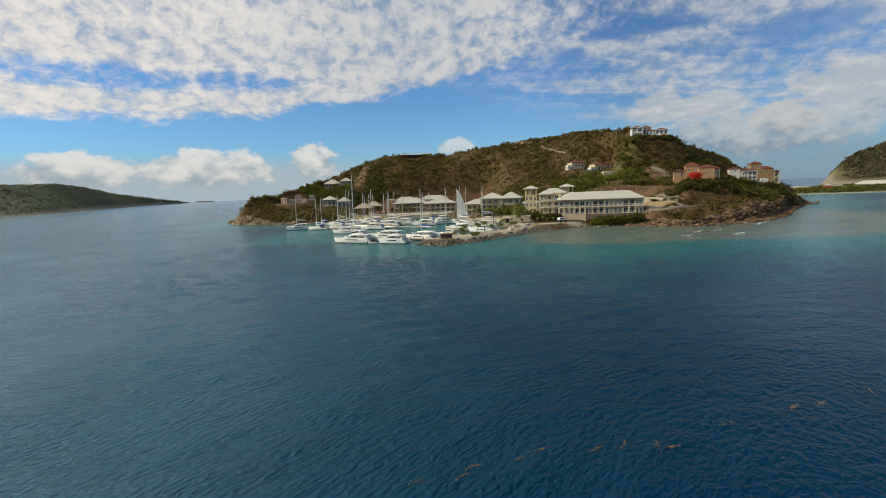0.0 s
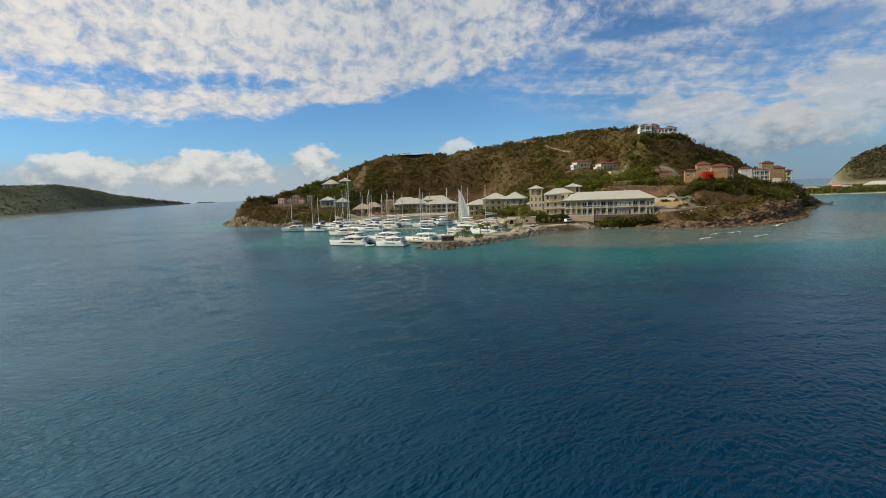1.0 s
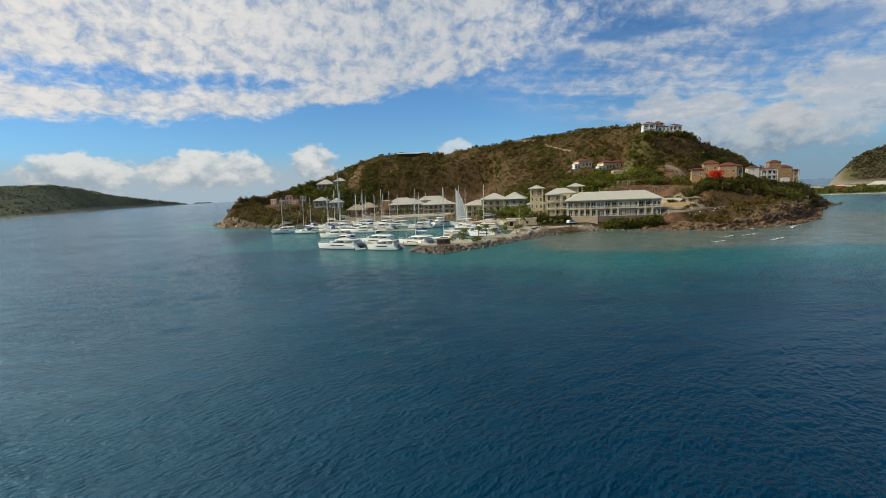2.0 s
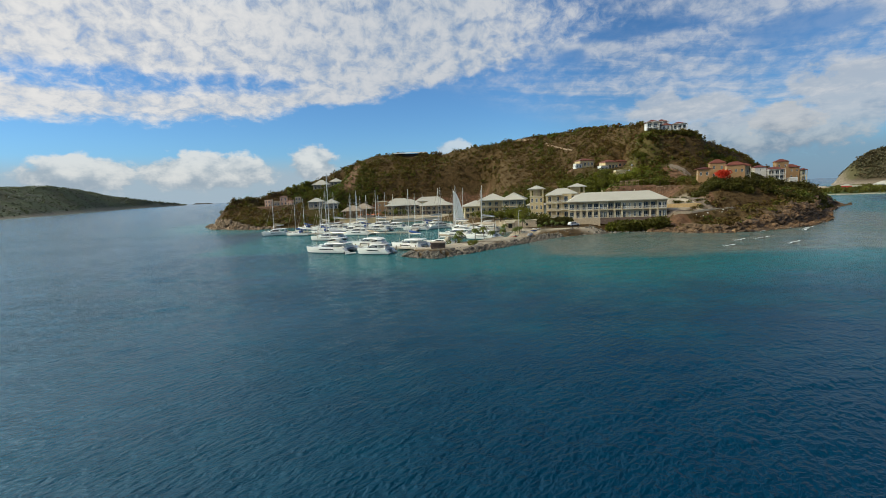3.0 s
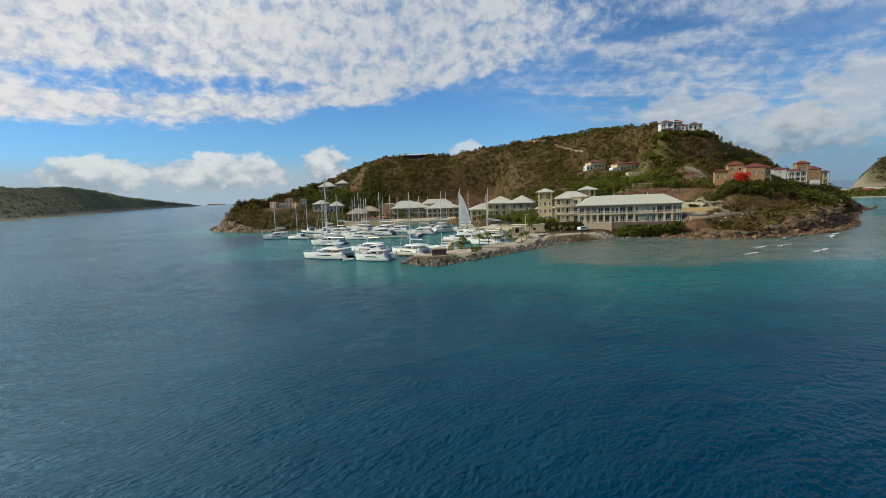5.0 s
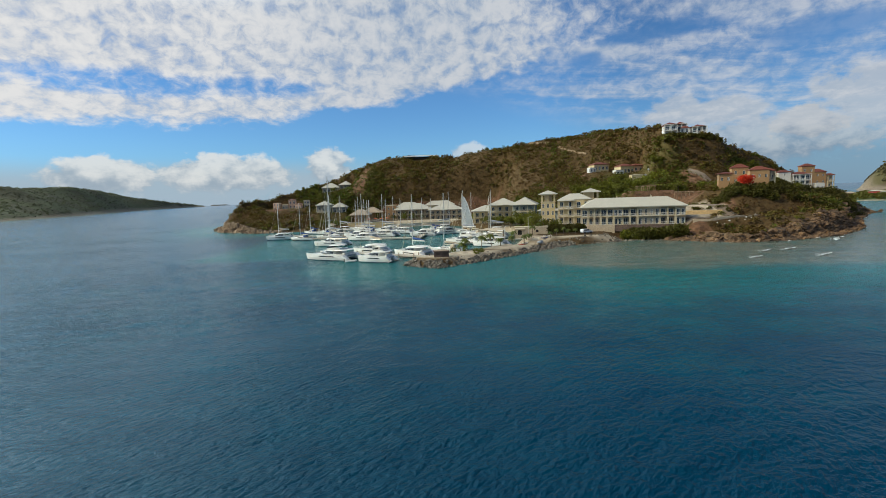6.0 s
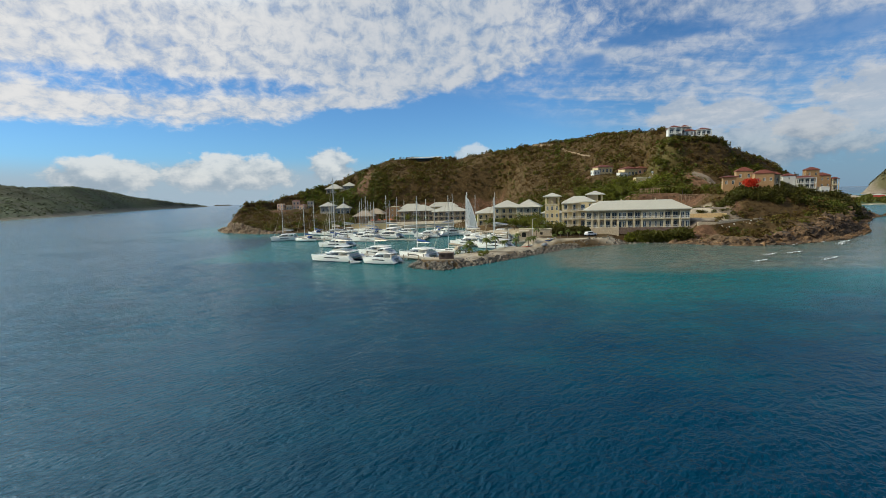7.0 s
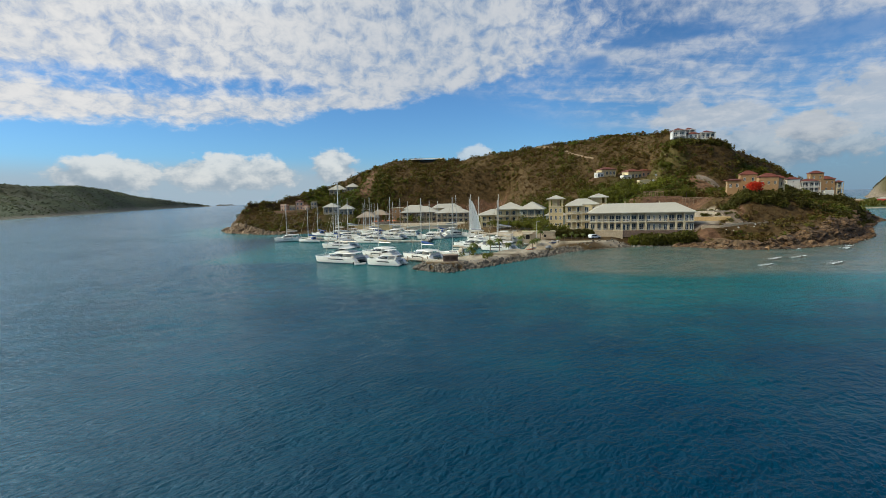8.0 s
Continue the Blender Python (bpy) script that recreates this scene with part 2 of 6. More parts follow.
LEAF = {
    "scrub": leaf_material("dry_scrub", [(0.0, (0.112, 0.060, 0.022)), (1.0, (0.112, 0.140, 0.016)), (0.35, (0.128, 0.079, 0.021)), (0.6, (0.145, 0.114, 0.021)), (0.8, (0.102, 0.110, 0.015))]),
    "tree": leaf_material("green_leaves", [(0.0, (0.064, 0.056, 0.010)), (1.0, (0.184, 0.196, 0.018)), (0.5, (0.112, 0.110, 0.014))]),
    "red": leaf_material("red_blossom", [(0.0, (0.45, 0.018, 0.008)), (1.0, (0.75, 0.07, 0.02))]),
    "palm": leaf_material("palm_fronds", [(0.0, (0.060, 0.095, 0.022)), (1.0, (0.200, 0.220, 0.045))]),
    "wood": leaf_material("far_woods", [(0.0, (0.072, 0.082, 0.056)), (1.0, (0.140, 0.162, 0.074)), (0.5, (0.100, 0.115, 0.062))]),
    "dull": leaf_material("far_dry_scrub", [(0.0, (0.125, 0.092, 0.054)), (1.0, (0.135, 0.130, 0.058))]),
}

# ---- numbers for the land ----
def vnoise(x, y, seed=0):
    """Smooth value noise over the plan, 0 to 1."""
    xi, yi = np.floor(x).astype(np.int64), np.floor(y).astype(np.int64)
    fx, fy = x - xi, y - yi
    fx, fy = fx * fx * (3 - 2 * fx), fy * fy * (3 - 2 * fy)

    def h(a, b):
        n = (a * 374761393 + b * 668265263 + seed * 144665) & 0x7FFFFFFF
        n = ((n ^ (n >> 13)) * 1274126177) & 0x7FFFFFFF
        return ((n ^ (n >> 16)) & 0xFFFF) / 65535.0

    return (h(xi, yi) * (1 - fx) + h(xi + 1, yi) * fx) * (1 - fy) + (h(xi, yi + 1) * (1 - fx) + h(xi + 1, yi + 1) * fx) * fy


def fbm(x, y, octaves=4, seed=0):
    total, amp, norm = 0.0, 1.0, 0.0
    for i in range(octaves):
        total, norm = total + amp * vnoise(x * 2 ** i, y * 2 ** i, seed + i), norm + amp
        amp *= 0.5
    return total / norm


def smooth(lo, hi, v):
    s = np.clip((v - lo) / (hi - lo), 0, 1)
    return s * s * (3 - 2 * s)


def coast_distance(poly, x, y):
    """Metres to the coast, positive on land."""
    best, inside = np.full(x.shape, 1e9), np.zeros(x.shape, bool)
    for (ax, ay), (bx, by) in zip(poly, poly[1:] + poly[:1]):
        dx, dy = bx - ax, by - ay
        s = np.clip(((x - ax) * dx + (y - ay) * dy) / (dx * dx + dy * dy), 0, 1)
        best = np.minimum(best, np.hypot(x - ax - s * dx, y - ay - s * dy))
        if ay != by:
            inside ^= ((ay > y) != (by > y)) & (x < (bx - ax) * (y - ay) / (by - ay) + ax)
    return np.where(inside, best, -best)


def soft_distance(poly, x, y, k=14.0):
    """Metres to the coast with its creases rounded off, for points on land."""
    total = np.zeros(x.shape)
    for (ax, ay), (bx, by) in zip(poly, poly[1:] + poly[:1]):
        dx, dy = bx - ax, by - ay
        s = np.clip(((x - ax) * dx + (y - ay) * dy) / (dx * dx + dy * dy), 0, 1)
        total += np.exp(-np.hypot(x - ax - s * dx, y - ay - s * dy) / k)
    return -k * np.log(total + 1e-30)


def ridge_field(ridge, x, y):
    """Distance to the ridge line and its height there, blended between its stretches."""
    best, high, total = np.full(x.shape, 1e9), np.zeros(x.shape), np.zeros(x.shape)
    for (ax, ay, az), (bx, by, bz) in zip(ridge, ridge[1:]):
        dx, dy = bx - ax, by - ay
        s = np.clip(((x - ax) * dx + (y - ay) * dy) / (dx * dx + dy * dy), 0, 1)
        d = np.hypot(x - ax - s * dx, y - ay - s * dy)
        w = 1 / (d + 1.0) ** 4
        high, total, best = high + w * (az + s * (bz - az)), total + w, np.minimum(best, d)
    return best, high / total


COAST = [(-3.4, 169.4), (4.2, 164.6), (15, 173), (26, 184), (34, 192), (44, 202), (61, 210), (74, 215), (88, 211), (97, 204), (105, 198), (118, 199),
         (145, 210), (172, 233), (186, 252), (214, 284), (246, 316), (262, 326), (268, 342), (300, 402), (340, 452), (372, 482), (398, 475), (470, 452), (620, 420),
         (760, 700), (560, 700), (420, 600), (330, 520), (240, 520), (90, 540), (-60, 545), (-130, 500), (-165, 440), (-170, 392), (-161, 367)]
INNER = [(-148, 344), (-114, 321), (-92, 322), (-74, 322), (-60, 335), (-34, 337), (4, 337), (12, 324), (14, 300), (21, 285), (36, 268), (41, 250), (36, 222), (28, 206), (18, 193), (10, 187), (2, 178), (-5, 174)]
COAST = COAST + INNER
RIDGE = [(-158, 376, 5), (-152, 386, 16), (-132, 402, 21), (-116, 424, 28), (-97, 448, 37), (-79, 455, 46.5), (-49, 452, 54.5), (-18, 442, 52.5), (10, 432, 51), (33, 422, 55), (63, 412, 56),
         (87, 402, 58), (110, 390, 58.5), (127, 370, 57), (137, 340, 53), (146, 320, 47), (163, 326, 42), (198, 350, 34), (228, 368, 27.5), (252, 374, 17), (266, 366, 7)]
# level places: middle, half sizes, turn, height, softness
PADS = [(-14, 364, 46, 21, 0, 3.4, 26), (34, 272, 16, 44, 0, 3.0, 12), (80, 237, 24, 7.5, -13.5, 4.8, 5), (54, 247, 12, 9, -13.5, 4.9, 5), (52, 222, 14, 10, -13.5, 2.5, 7), (118, 222, 16, 2.5, -4, 7.0, 7), (138, 256, 10, 7, 8, 17.4, 20),
        (202, 316, 11, 6, 12, 15.8, 18), (243, 350, 6, 6, 15, 14.2, 16), (140, 315, 13, 8, 5, 46.9, 12), (105, 274, 9, 5, 0, 17.8, 7), (106, 233, 7, 3, -10, 7.6, 3), (113, 246, 9, 3, -10, 11.2, 7),
        (-122, 391, 12, 7, 0, 13.2, 8), (-91, 432, 10, 5, 0, 24.5, 9), (-78, 362, 11, 6, 0, 10.0, 8), (14, 180, 24, 12, 45, 1.7, 3), (98, 332, 6, 4, 0, 30.0, 7), (112, 322, 7, 4, 0, 28.4, 7), (107.4, 305.5, 5, 5, 0, 22.8, 7)]


def ground(x, y):
    """Height of the land over the sea."""
    x, y = np.asarray(x, float), np.asarray(y, float)
    dc = coast_distance(COAST, x, y)
    dr, high = ridge_field(RIDGE, x, y)
    inner = np.maximum(dc, 0)
    deep = np.clip(soft_distance(COAST, x, y) + 9.0, 0, None)
    deep = np.minimum(inner, deep)
    s = deep / (deep + dr + 1e-6)
    z = high * s ** (0.92 + 0.38 * smooth(70, 100, x) * (1 - smooth(335, 375, y)))
    far = smooth(260, 340, x) * smooth(300, 420, y)
    z = z * (1 - far) + far * np.minimum(inner * 0.06, 3.2)
    z += (fbm(x / 38, y / 38, 4, 3) - 0.5) * 7.0 * smooth(12, 50, inner) * (1 - far)
    # low cliffs on the seaward side
    edge = smooth(82, 100, x) * (1 - smooth(240, 262, x)) + smooth(-115, -140, x)
    z += edge * ((1.2 + 3.6 * smooth(110, 150, x) + 1.8 * smooth(-110, -130, x)) * smooth(0, 6, dc) + 3.4 * (0.9 - 2.2 * np.abs(fbm(x / 6, y / 9, 3, 9) - 0.5)) * smooth(0, 4, dc) * (1 - 0.7 * smooth(9, 20, dc)) - 1.2)
    for cx, cy, rx, ry, turn, level, soft in PADS:
        c, n = math.cos(radians(turn)), math.sin(radians(turn))
        u, v = (x - cx) * c + (y - cy) * n, -(x - cx) * n + (y - cy) * c
        d = np.hypot(np.maximum(np.abs(u) - rx, 0), np.maximum(np.abs(v) - ry, 0))
        m = 1 - smooth(0, soft, d)
        z = z * (1 - m) + m * level
    z = np.minimum(z, inner * 1.5 + 0.02)
    return np.where(dc > 0, z, np.maximum(dc * 0.22, -4.0))


def height(x, y):
    return float(ground(np.array([x]), np.array([y]))[0])


# bare earth: middle, radii
BARE = [(4, 391, 44, 6), (-26, 394, 26, 4), (108, 262, 18, 12), (116, 240, 14, 7), (104, 276, 13, 7), (131, 282, 5, 9), (-68, 425, 7, 24), (100, 410, 24, 5), (-126, 384, 12, 6), (101, 214, 6, 7), (92, 330, 12, 4)]


# pale sand and paving: middle, radii
PALE = [(10, 178, 20, 9), (26, 194, 12, 9), (40, 214, 6, 5), (58, 213, 14, 3), (-12, 345, 52, 9), (33, 240, 9, 40), (110, 240, 13, 10), (115, 247, 8, 5), (107, 234, 7, 7), (-50, 342, 14, 10)]


def paleness(x, y):
    b = np.zeros(np.shape(x))
    for cx, cy, rx, ry in PALE:
        b = np.maximum(b, 1 - smooth(0.7, 1.1, np.hypot((x - cx) / rx, (y - cy) / ry)))
    return b


def bareness(x, y):
    b = np.zeros(np.shape(x))
    for cx, cy, rx, ry in BARE:
        b = np.maximum(b, 1 - smooth(0.6, 1.15, np.hypot((x - cx) / rx, (y - cy) / ry) + 0.5 * (fbm(x / 9, y / 9, 3, 5) - 0.5)))
    return b


# greener ground: middle, radii
GREEN = [(112, 298, 26, 26), (160, 262, 34, 22), (196, 292, 46, 28), (-104, 418, 22, 22), (-70, 400, 30, 46), (100, 300, 22, 30), (-72, 350, 18, 20), (225, 318, 30, 24), (330, 470, 60, 80), (48, 300, 20, 40)]


def greenness(x, y):
    g = np.zeros(np.shape(x))
    for cx, cy, rx, ry in GREEN:
        g = np.maximum(g, 1 - smooth(0.5, 1.2, np.hypot((x - cx) / rx, (y - cy) / ry)))
    return g


def array_mesh(name, verts, faces, mats, smooth_faces=False, attrs=None):
    """A mesh from numpy arrays: verts (n, 3), faces (m, 3 or 4)."""
    me = bpy.data.meshes.new(name)
    k = faces.shape[1]
    me.vertices.add(len(verts))
    me.vertices.foreach_set("co", np.asarray(verts, np.float32).ravel())
    me.loops.add(faces.size)
    me.loops.foreach_set("vertex_index", np.asarray(faces, np.int32).ravel())
    me.polygons.add(len(faces))
    me.polygons.foreach_set("loop_start", np.arange(0, faces.size, k, dtype=np.int32))
    me.polygons.foreach_set("use_smooth", np.full(len(faces), smooth_faces))
    me.update(calc_edges=True)
    for key, values in (attrs or {}).items():
        me.attributes.new(key, "FLOAT", "POINT").data.foreach_set("value", np.asarray(values, np.float32))
    for m in mats:
        me.materials.append(m)
    return me


def grid_faces(nu, nv):
    a = (np.arange(nu - 1)[:, None] * nv + np.arange(nv - 1)[None, :]).ravel()
    return np.stack([a, a + nv, a + nv + 1, a + 1], 1)


def land_material(name, soil, dry, green, rock):
    m = bpy.data.materials.new(name)
    m.use_nodes = True
    T = Tree(m.node_tree)
    b = m.node_tree.nodes["Principled BSDF"]
    pos = T.n("ShaderNodeTexCoord").outputs["Object"]
    a = {k: T.n("ShaderNodeAttribute", attribute_name=k).outputs["Fac"] for k in ("bare", "green", "shore", "pale")}
    fine, mid = T.noise(pos, 0.55, 6, 0.65), T.noise(pos, 0.07, 5, 0.6)
    c = T.mix(T.ramp01(fine, 0.35, 0.68), dry, [v * 0.55 for v in dry])
    c = T.mix(T.ramp01(T.math("ADD", a["green"], T.math("SUBTRACT", mid, 0.5)), 0.25, 0.75), c, green)
    earth = T.mix(T.ramp01(fine, 0.3, 0.7), [v * 0.6 for v in soil], [v * 1.25 for v in soil])
    c = T.mix(T.ramp01(T.math("ADD", a["bare"], T.math("MULTIPLY", T.math("SUBTRACT", mid, 0.55), 1.2)), 0.35, 0.65), c, earth)
    stone = T.mix(T.ramp01(fine, 0.38, 0.62), [v * 0.4 for v in rock], rock)
    c = T.mix(a["shore"], c, stone)
    c = T.mix(a["pale"], c, T.mix(T.ramp01(fine, 0.3, 0.7), (0.34, 0.28, 0.20), (0.50, 0.43, 0.32)))
    bump = T.n("ShaderNodeBump")
    T.put(bump, Height=T.noise(pos, 0.5, 8, 0.7), Distance=0.9)
    T.put(b, Base_Color=c, Roughness=0.95, Normal=bump.outputs[0])
    b.inputs["Specular IOR Level"].default_value = 0.18
    return m


def make_island():
    xs, ys = np.arange(-200, 300, 2.0), np.arange(150, 560, 2.0)
    X, Y = np.meshgrid(xs, ys, indexing="ij")
    x, y = X.ravel(), Y.ravel()
    z = ground(x, y)
    dc = coast_distance(COAST, x, y)
    shore = (1 - smooth(3, 13, dc + 8 * (fbm(x / 8, y / 8, 3, 2) - 0.5))) * np.maximum(smooth(82, 98, x), smooth(-112, -124, x))
    me = array_mesh("island", np.stack([x, y, z], 1), grid_faces(len(xs), len(ys)), [land_material("island_ground", (0.155, 0.086, 0.049), (0.104, 0.066, 0.026), (0.090, 0.072, 0.024), (0.19, 0.125, 0.07))],
                    True, {"bare": bareness(x, y), "green": 0.7 * greenness(x, y), "shore": shore, "pale": paleness(x, y)})
    return tagged(new("island_ground", me), "dry brown hillside ground with bare red earth patches", "hillside", kind="structure")


make_island()


def ridge_hill(name, label, coast, ridge, step, power, rough, mat, pad=60, relief=0.10, cliff=0.0):
    """A far hill between its coast and its ridge."""
    cx, cy = [p[0] for p in coast], [p[1] for p in coast]
    xs, ys = np.arange(min(cx) - pad, max(cx) + pad, step), np.arange(min(cy) - pad, max(cy) + pad, step)
    X, Y = np.meshgrid(xs, ys, indexing="ij")
    x, y = X.ravel(), Y.ravel()

    def level(x, y):
        dc = coast_distance(coast, x, y)
        dr, high = ridge_field(ridge, x, y)
        i = np.maximum(dc, 0)
        z = high * (i / (i + dr + 1e-6)) ** power + (fbm(x / rough, y / rough, 4, 6) - 0.5) * rough * relief * smooth(0, rough, i)
        return np.where(dc > 0, z + 1.5 * smooth(0, 8, dc), np.maximum(dc * 0.2, -8))

    z = level(x, y)
    dc = coast_distance(coast, x, y)
    me = array_mesh(name, np.stack([x, y, z], 1), grid_faces(len(xs), len(ys)), [mat], True,
                    {"bare": smooth(0.55, 0.75, fbm(x / 60, y / 60, 3, 8)) * 0.4, "green": smooth(0.4, 0.6, fbm(x / 90, y / 90, 3, 1)), "shore": 1 - smooth(2, 7 + cliff * (1 - smooth(760, 850, x)), dc + 0.5 * cliff * (fbm(x / 20, y / 20, 3, 15) - 0.5))})
    tagged(new(name, me), label, "hill", kind="structure")
    return level


WEST_COAST = [(-780, 760), (-869, 915), (-940, 1090), (-1010, 1258), (-1205, 1645), (-1389, 2068), (-1560, 2450), (-1690, 2790), (-1735, 3210), (-1900, 3290), (-2150, 2900), (-2150, 1700), (-1950, 1000), (-1300, 700)]
WEST_RIDGE = [(-1500, 950, 115), (-1156, 1230, 79), (-1268, 1400, 84), (-1304, 1600, 93), (-1388, 1820, 84), (-1514, 2080, 75), (-1600, 2320, 60), (-1650, 2520, 51), (-1722, 2880, 31), (-1742, 3150, 9)]
west = ridge_hill("west_hill", "low wooded green hill across the water", WEST_COAST, WEST_RIDGE, 14.0, 0.8, 120.0,
                  land_material("woodland_ground", (0.11, 0.090, 0.052), (0.080, 0.080, 0.042), (0.078, 0.088, 0.040), (0.36, 0.30, 0.22)), relief=0.07)
EAST_COAST = [(690, 800), (735, 905), (800, 985), (900, 1060), (1100, 1150), (1400, 1150), (1500, 900), (1200, 640), (900, 640), (740, 720)]
EAST_RIDGE = [(735, 888, 12), (772, 900, 42), (818, 910, 60), (885, 915, 80), (980, 920, 98), (1150, 930, 120)]
east = ridge_hill("east_hill", "dry hill with a pale rock cliff behind the beach", EAST_COAST, EAST_RIDGE, 8.0, 0.7, 60.0,
                  land_material("east_ground", (0.13, 0.095, 0.056), (0.105, 0.078, 0.042), (0.090, 0.080, 0.036), (0.30, 0.24, 0.175)), relief=0.16, cliff=15.0)
ISLET_COAST = [(-2110, 3960), (-1960, 3930), (-1960, 4000), (-2110, 4010)]
ISLET_COAST_FAR = [(-2320, 3900), (-2150, 3900), (-2150, 3960), (-2320, 3960)]
for islet in (ISLET_COAST, ISLET_COAST_FAR):
    (ax, ay), (bx, by) = islet[0], islet[2]
    ridge_hill("islet", "low dark rocky islet near the horizon", islet, [(ax + 20, (ay + by) / 2, 9), (bx - 20, (ay + by) / 2, 7)], 12.0, 0.5, 40.0, M["islet"])

# ---- the sea ----

def sea_material():
    m = bpy.data.materials.new("sea_water")
    m.use_nodes = True
    T = Tree(m.node_tree)
    b = m.node_tree.nodes["Principled BSDF"]
    pos = T.n("ShaderNodeTexCoord").outputs["Object"]
    shoal = T.n("ShaderNodeAttribute", attribute_name="shoal").outputs["Fac"]
    reef = T.n("ShaderNodeAttribute", attribute_name="reef").outputs["Fac"]
    patch = T.noise(pos, 0.06, 6, 0.66)
    soft = T.math("ADD", shoal, T.math("MULTIPLY", T.math("SUBTRACT", patch, 0.5), 0.75))
    c = T.mix(T.ramp01(patch, 0.3, 0.75), (0.0001, 0.040, 0.075), (0.0002, 0.054, 0.092))
    c = T.mix(T.math("MULTIPLY", T.n("ShaderNodeAttribute", attribute_name="deep").outputs["Fac"], 0.9), c, (0.0001, 0.020, 0.048))
    c = T.mix(T.ramp01(soft, 0.08, 0.85), c, (0.007, 0.114, 0.120))
    bed = T.mix(T.ramp01(T.noise(pos, 0.13, 6, 0.68), 0.43, 0.60), (0.132, 0.146, 0.114), (0.062, 0.118, 0.100))
    c = T.mix(T.ramp01(T.math("ADD", reef, T.math("MULTIPLY", T.math("SUBTRACT", patch, 0.5), 0.4)), 0.25, 0.85), c, bed)
    turn = T.n("ShaderNodeVectorRotate", rotation_type="Z_AXIS")
    T.put(turn, Vector=pos, Angle=radians(-48))
    stretch = T.n("ShaderNodeVectorMath", operation="MULTIPLY")
    T.put(stretch, i0=turn.outputs[0], i1=(0.56, 1.0, 1.0))
    swell = T.n("ShaderNodeVectorRotate", rotation_type="Z_AXIS")
    T.put(swell, Vector=pos, Angle=radians(-66))
    long = T.n("ShaderNodeVectorMath", operation="MULTIPLY")
    T.put(long, i0=swell.outputs[0], i1=(0.40, 1.0, 1.0))
    ripple = T.noise(stretch.outputs[0], 1.95, 3, 0.55, 0.2)
    small = T.noise(stretch.outputs[0], 3.8, 2, 0.5, 0.1)
    chop = T.noise(long.outputs[0], 0.20, 3, 0.5, 0.3)
    mid = T.n("ShaderNodeVectorRotate", rotation_type="Z_AXIS")
    T.put(mid, Vector=pos, Angle=radians(-28))
    row = T.n("ShaderNodeVectorMath", operation="MULTIPLY")
    T.put(row, i0=mid.outputs[0], i1=(0.55, 1.0, 1.0))
    wavelet = T.noise(row.outputs[0], 0.50, 3, 0.55, 0.3)
    gust = T.ramp01(T.noise(pos, 0.022, 4, 0.55), 0.35, 0.68)
    one, mid_bump, two, three = [T.n("ShaderNodeBump") for _ in range(4)]
    T.put(one, Height=chop, Distance=0.18)
    T.put(mid_bump, Height=wavelet, Distance=T.math("ADD", 0.12, T.math("MULTIPLY", gust, 0.18)), Normal=one.outputs[0])
    T.put(two, Height=ripple, Distance=T.math("ADD", 0.21, T.math("MULTIPLY", gust, 0.20)), Normal=mid_bump.outputs[0])
    T.put(three, Height=small, Distance=T.math("ADD", 0.015, T.math("MULTIPLY", gust, 0.020)), Normal=two.outputs[0])
    T.put(b, Base_Color=c, Roughness=0.15, Normal=three.outputs[0], IOR=1.33)
    b.inputs["Specular IOR Level"].default_value = 0.20
    return m


def make_sea():
    cx, cy = 8.0, 20.0
    rad = np.concatenate([[0.0], np.geomspace(3.0, 22.0, 36)[:-1], np.geomspace(22.0, 300.0, 430)[:-1], np.geomspace(300.0, 4980.0, 110)])
    ang = np.concatenate([np.linspace(-48, 48, 640), np.linspace(48, 312, 60)[1:]])
    A, R = np.meshgrid(np.radians(ang), rad, indexing="ij")
    x, y = (cx + R * np.sin(A)).ravel(), (cy + R * np.cos(A)).ravel()
    r = R.ravel()
    z = np.zeros_like(x)
    rng = np.random.default_rng(5)
    for _ in range(34):
        wave = rng.uniform(1.3, 6.5)
        way = radians(-22) + rng.normal(0, 0.55)
        k = 2 * math.pi / wave
        fade = 1 - smooth(wave * 26, wave * 60, r)
        z += 0.0024 * wave ** 0.85 * np.sin(k * (x * math.sin(way) + y * math.cos(way)) + rng.uniform(0, 6.3) + 2.2 * fbm(x / 23, y / 23, 2, int(wave * 7))) * fade
    dc = coast_distance(COAST, x, y)
    z *= 0.35 + 0.65 * smooth(4, 40, -dc)
    reach = 44 + 10 * smooth(0, 60, x) + 16 * (fbm(x / 30, y / 30, 3, 4) - 0.5)
    yy = y + 16 * (fbm(x / 22, y / 22, 3, 41) - 0.5)
    band = smooth(-2, 24, x) * (1 - smooth(120, 220, x))
    shoal = np.maximum(1 - smooth(0.25, 1.0, -dc / reach), (0.34 * smooth(60, 122, yy) + 0.66 * smooth(108, 158, yy)) * band)
    shoal = np.maximum(shoal, 0.38 * (1 - smooth(10, 110, -dc)) * (1 - smooth(-40, 10, x)))
    basin = smooth(-92, -70, x) * (1 - smooth(36, 44, x)) * smooth(178, 200, y) * (1 - smooth(332, 350, y))
    shoal = np.maximum(shoal, basin)
    reef = smooth(132, 168, yy) * smooth(18, 50, x) * (1 - smooth(40, 90, -dc)) * (1 - smooth(190, 250, x))
    for far in (WEST_COAST, EAST_COAST):
        shoal = np.maximum(shoal, 0.6 * (1 - smooth(5, 90, -coast_distance(far, x, y))))
    me = array_mesh("sea", np.stack([x, y, z], 1), grid_faces(len(ang), len(rad)), [sea_material()], True, {"shoal": shoal, "reef": reef, "deep": (1 - smooth(35, 130, yy - 0.20 * x)) * smooth(-30, 25, x)})
    return tagged(new("sea_water", me), "rippled deep blue sea turning turquoise over the shallows", "sea", kind="structure")


make_sea()

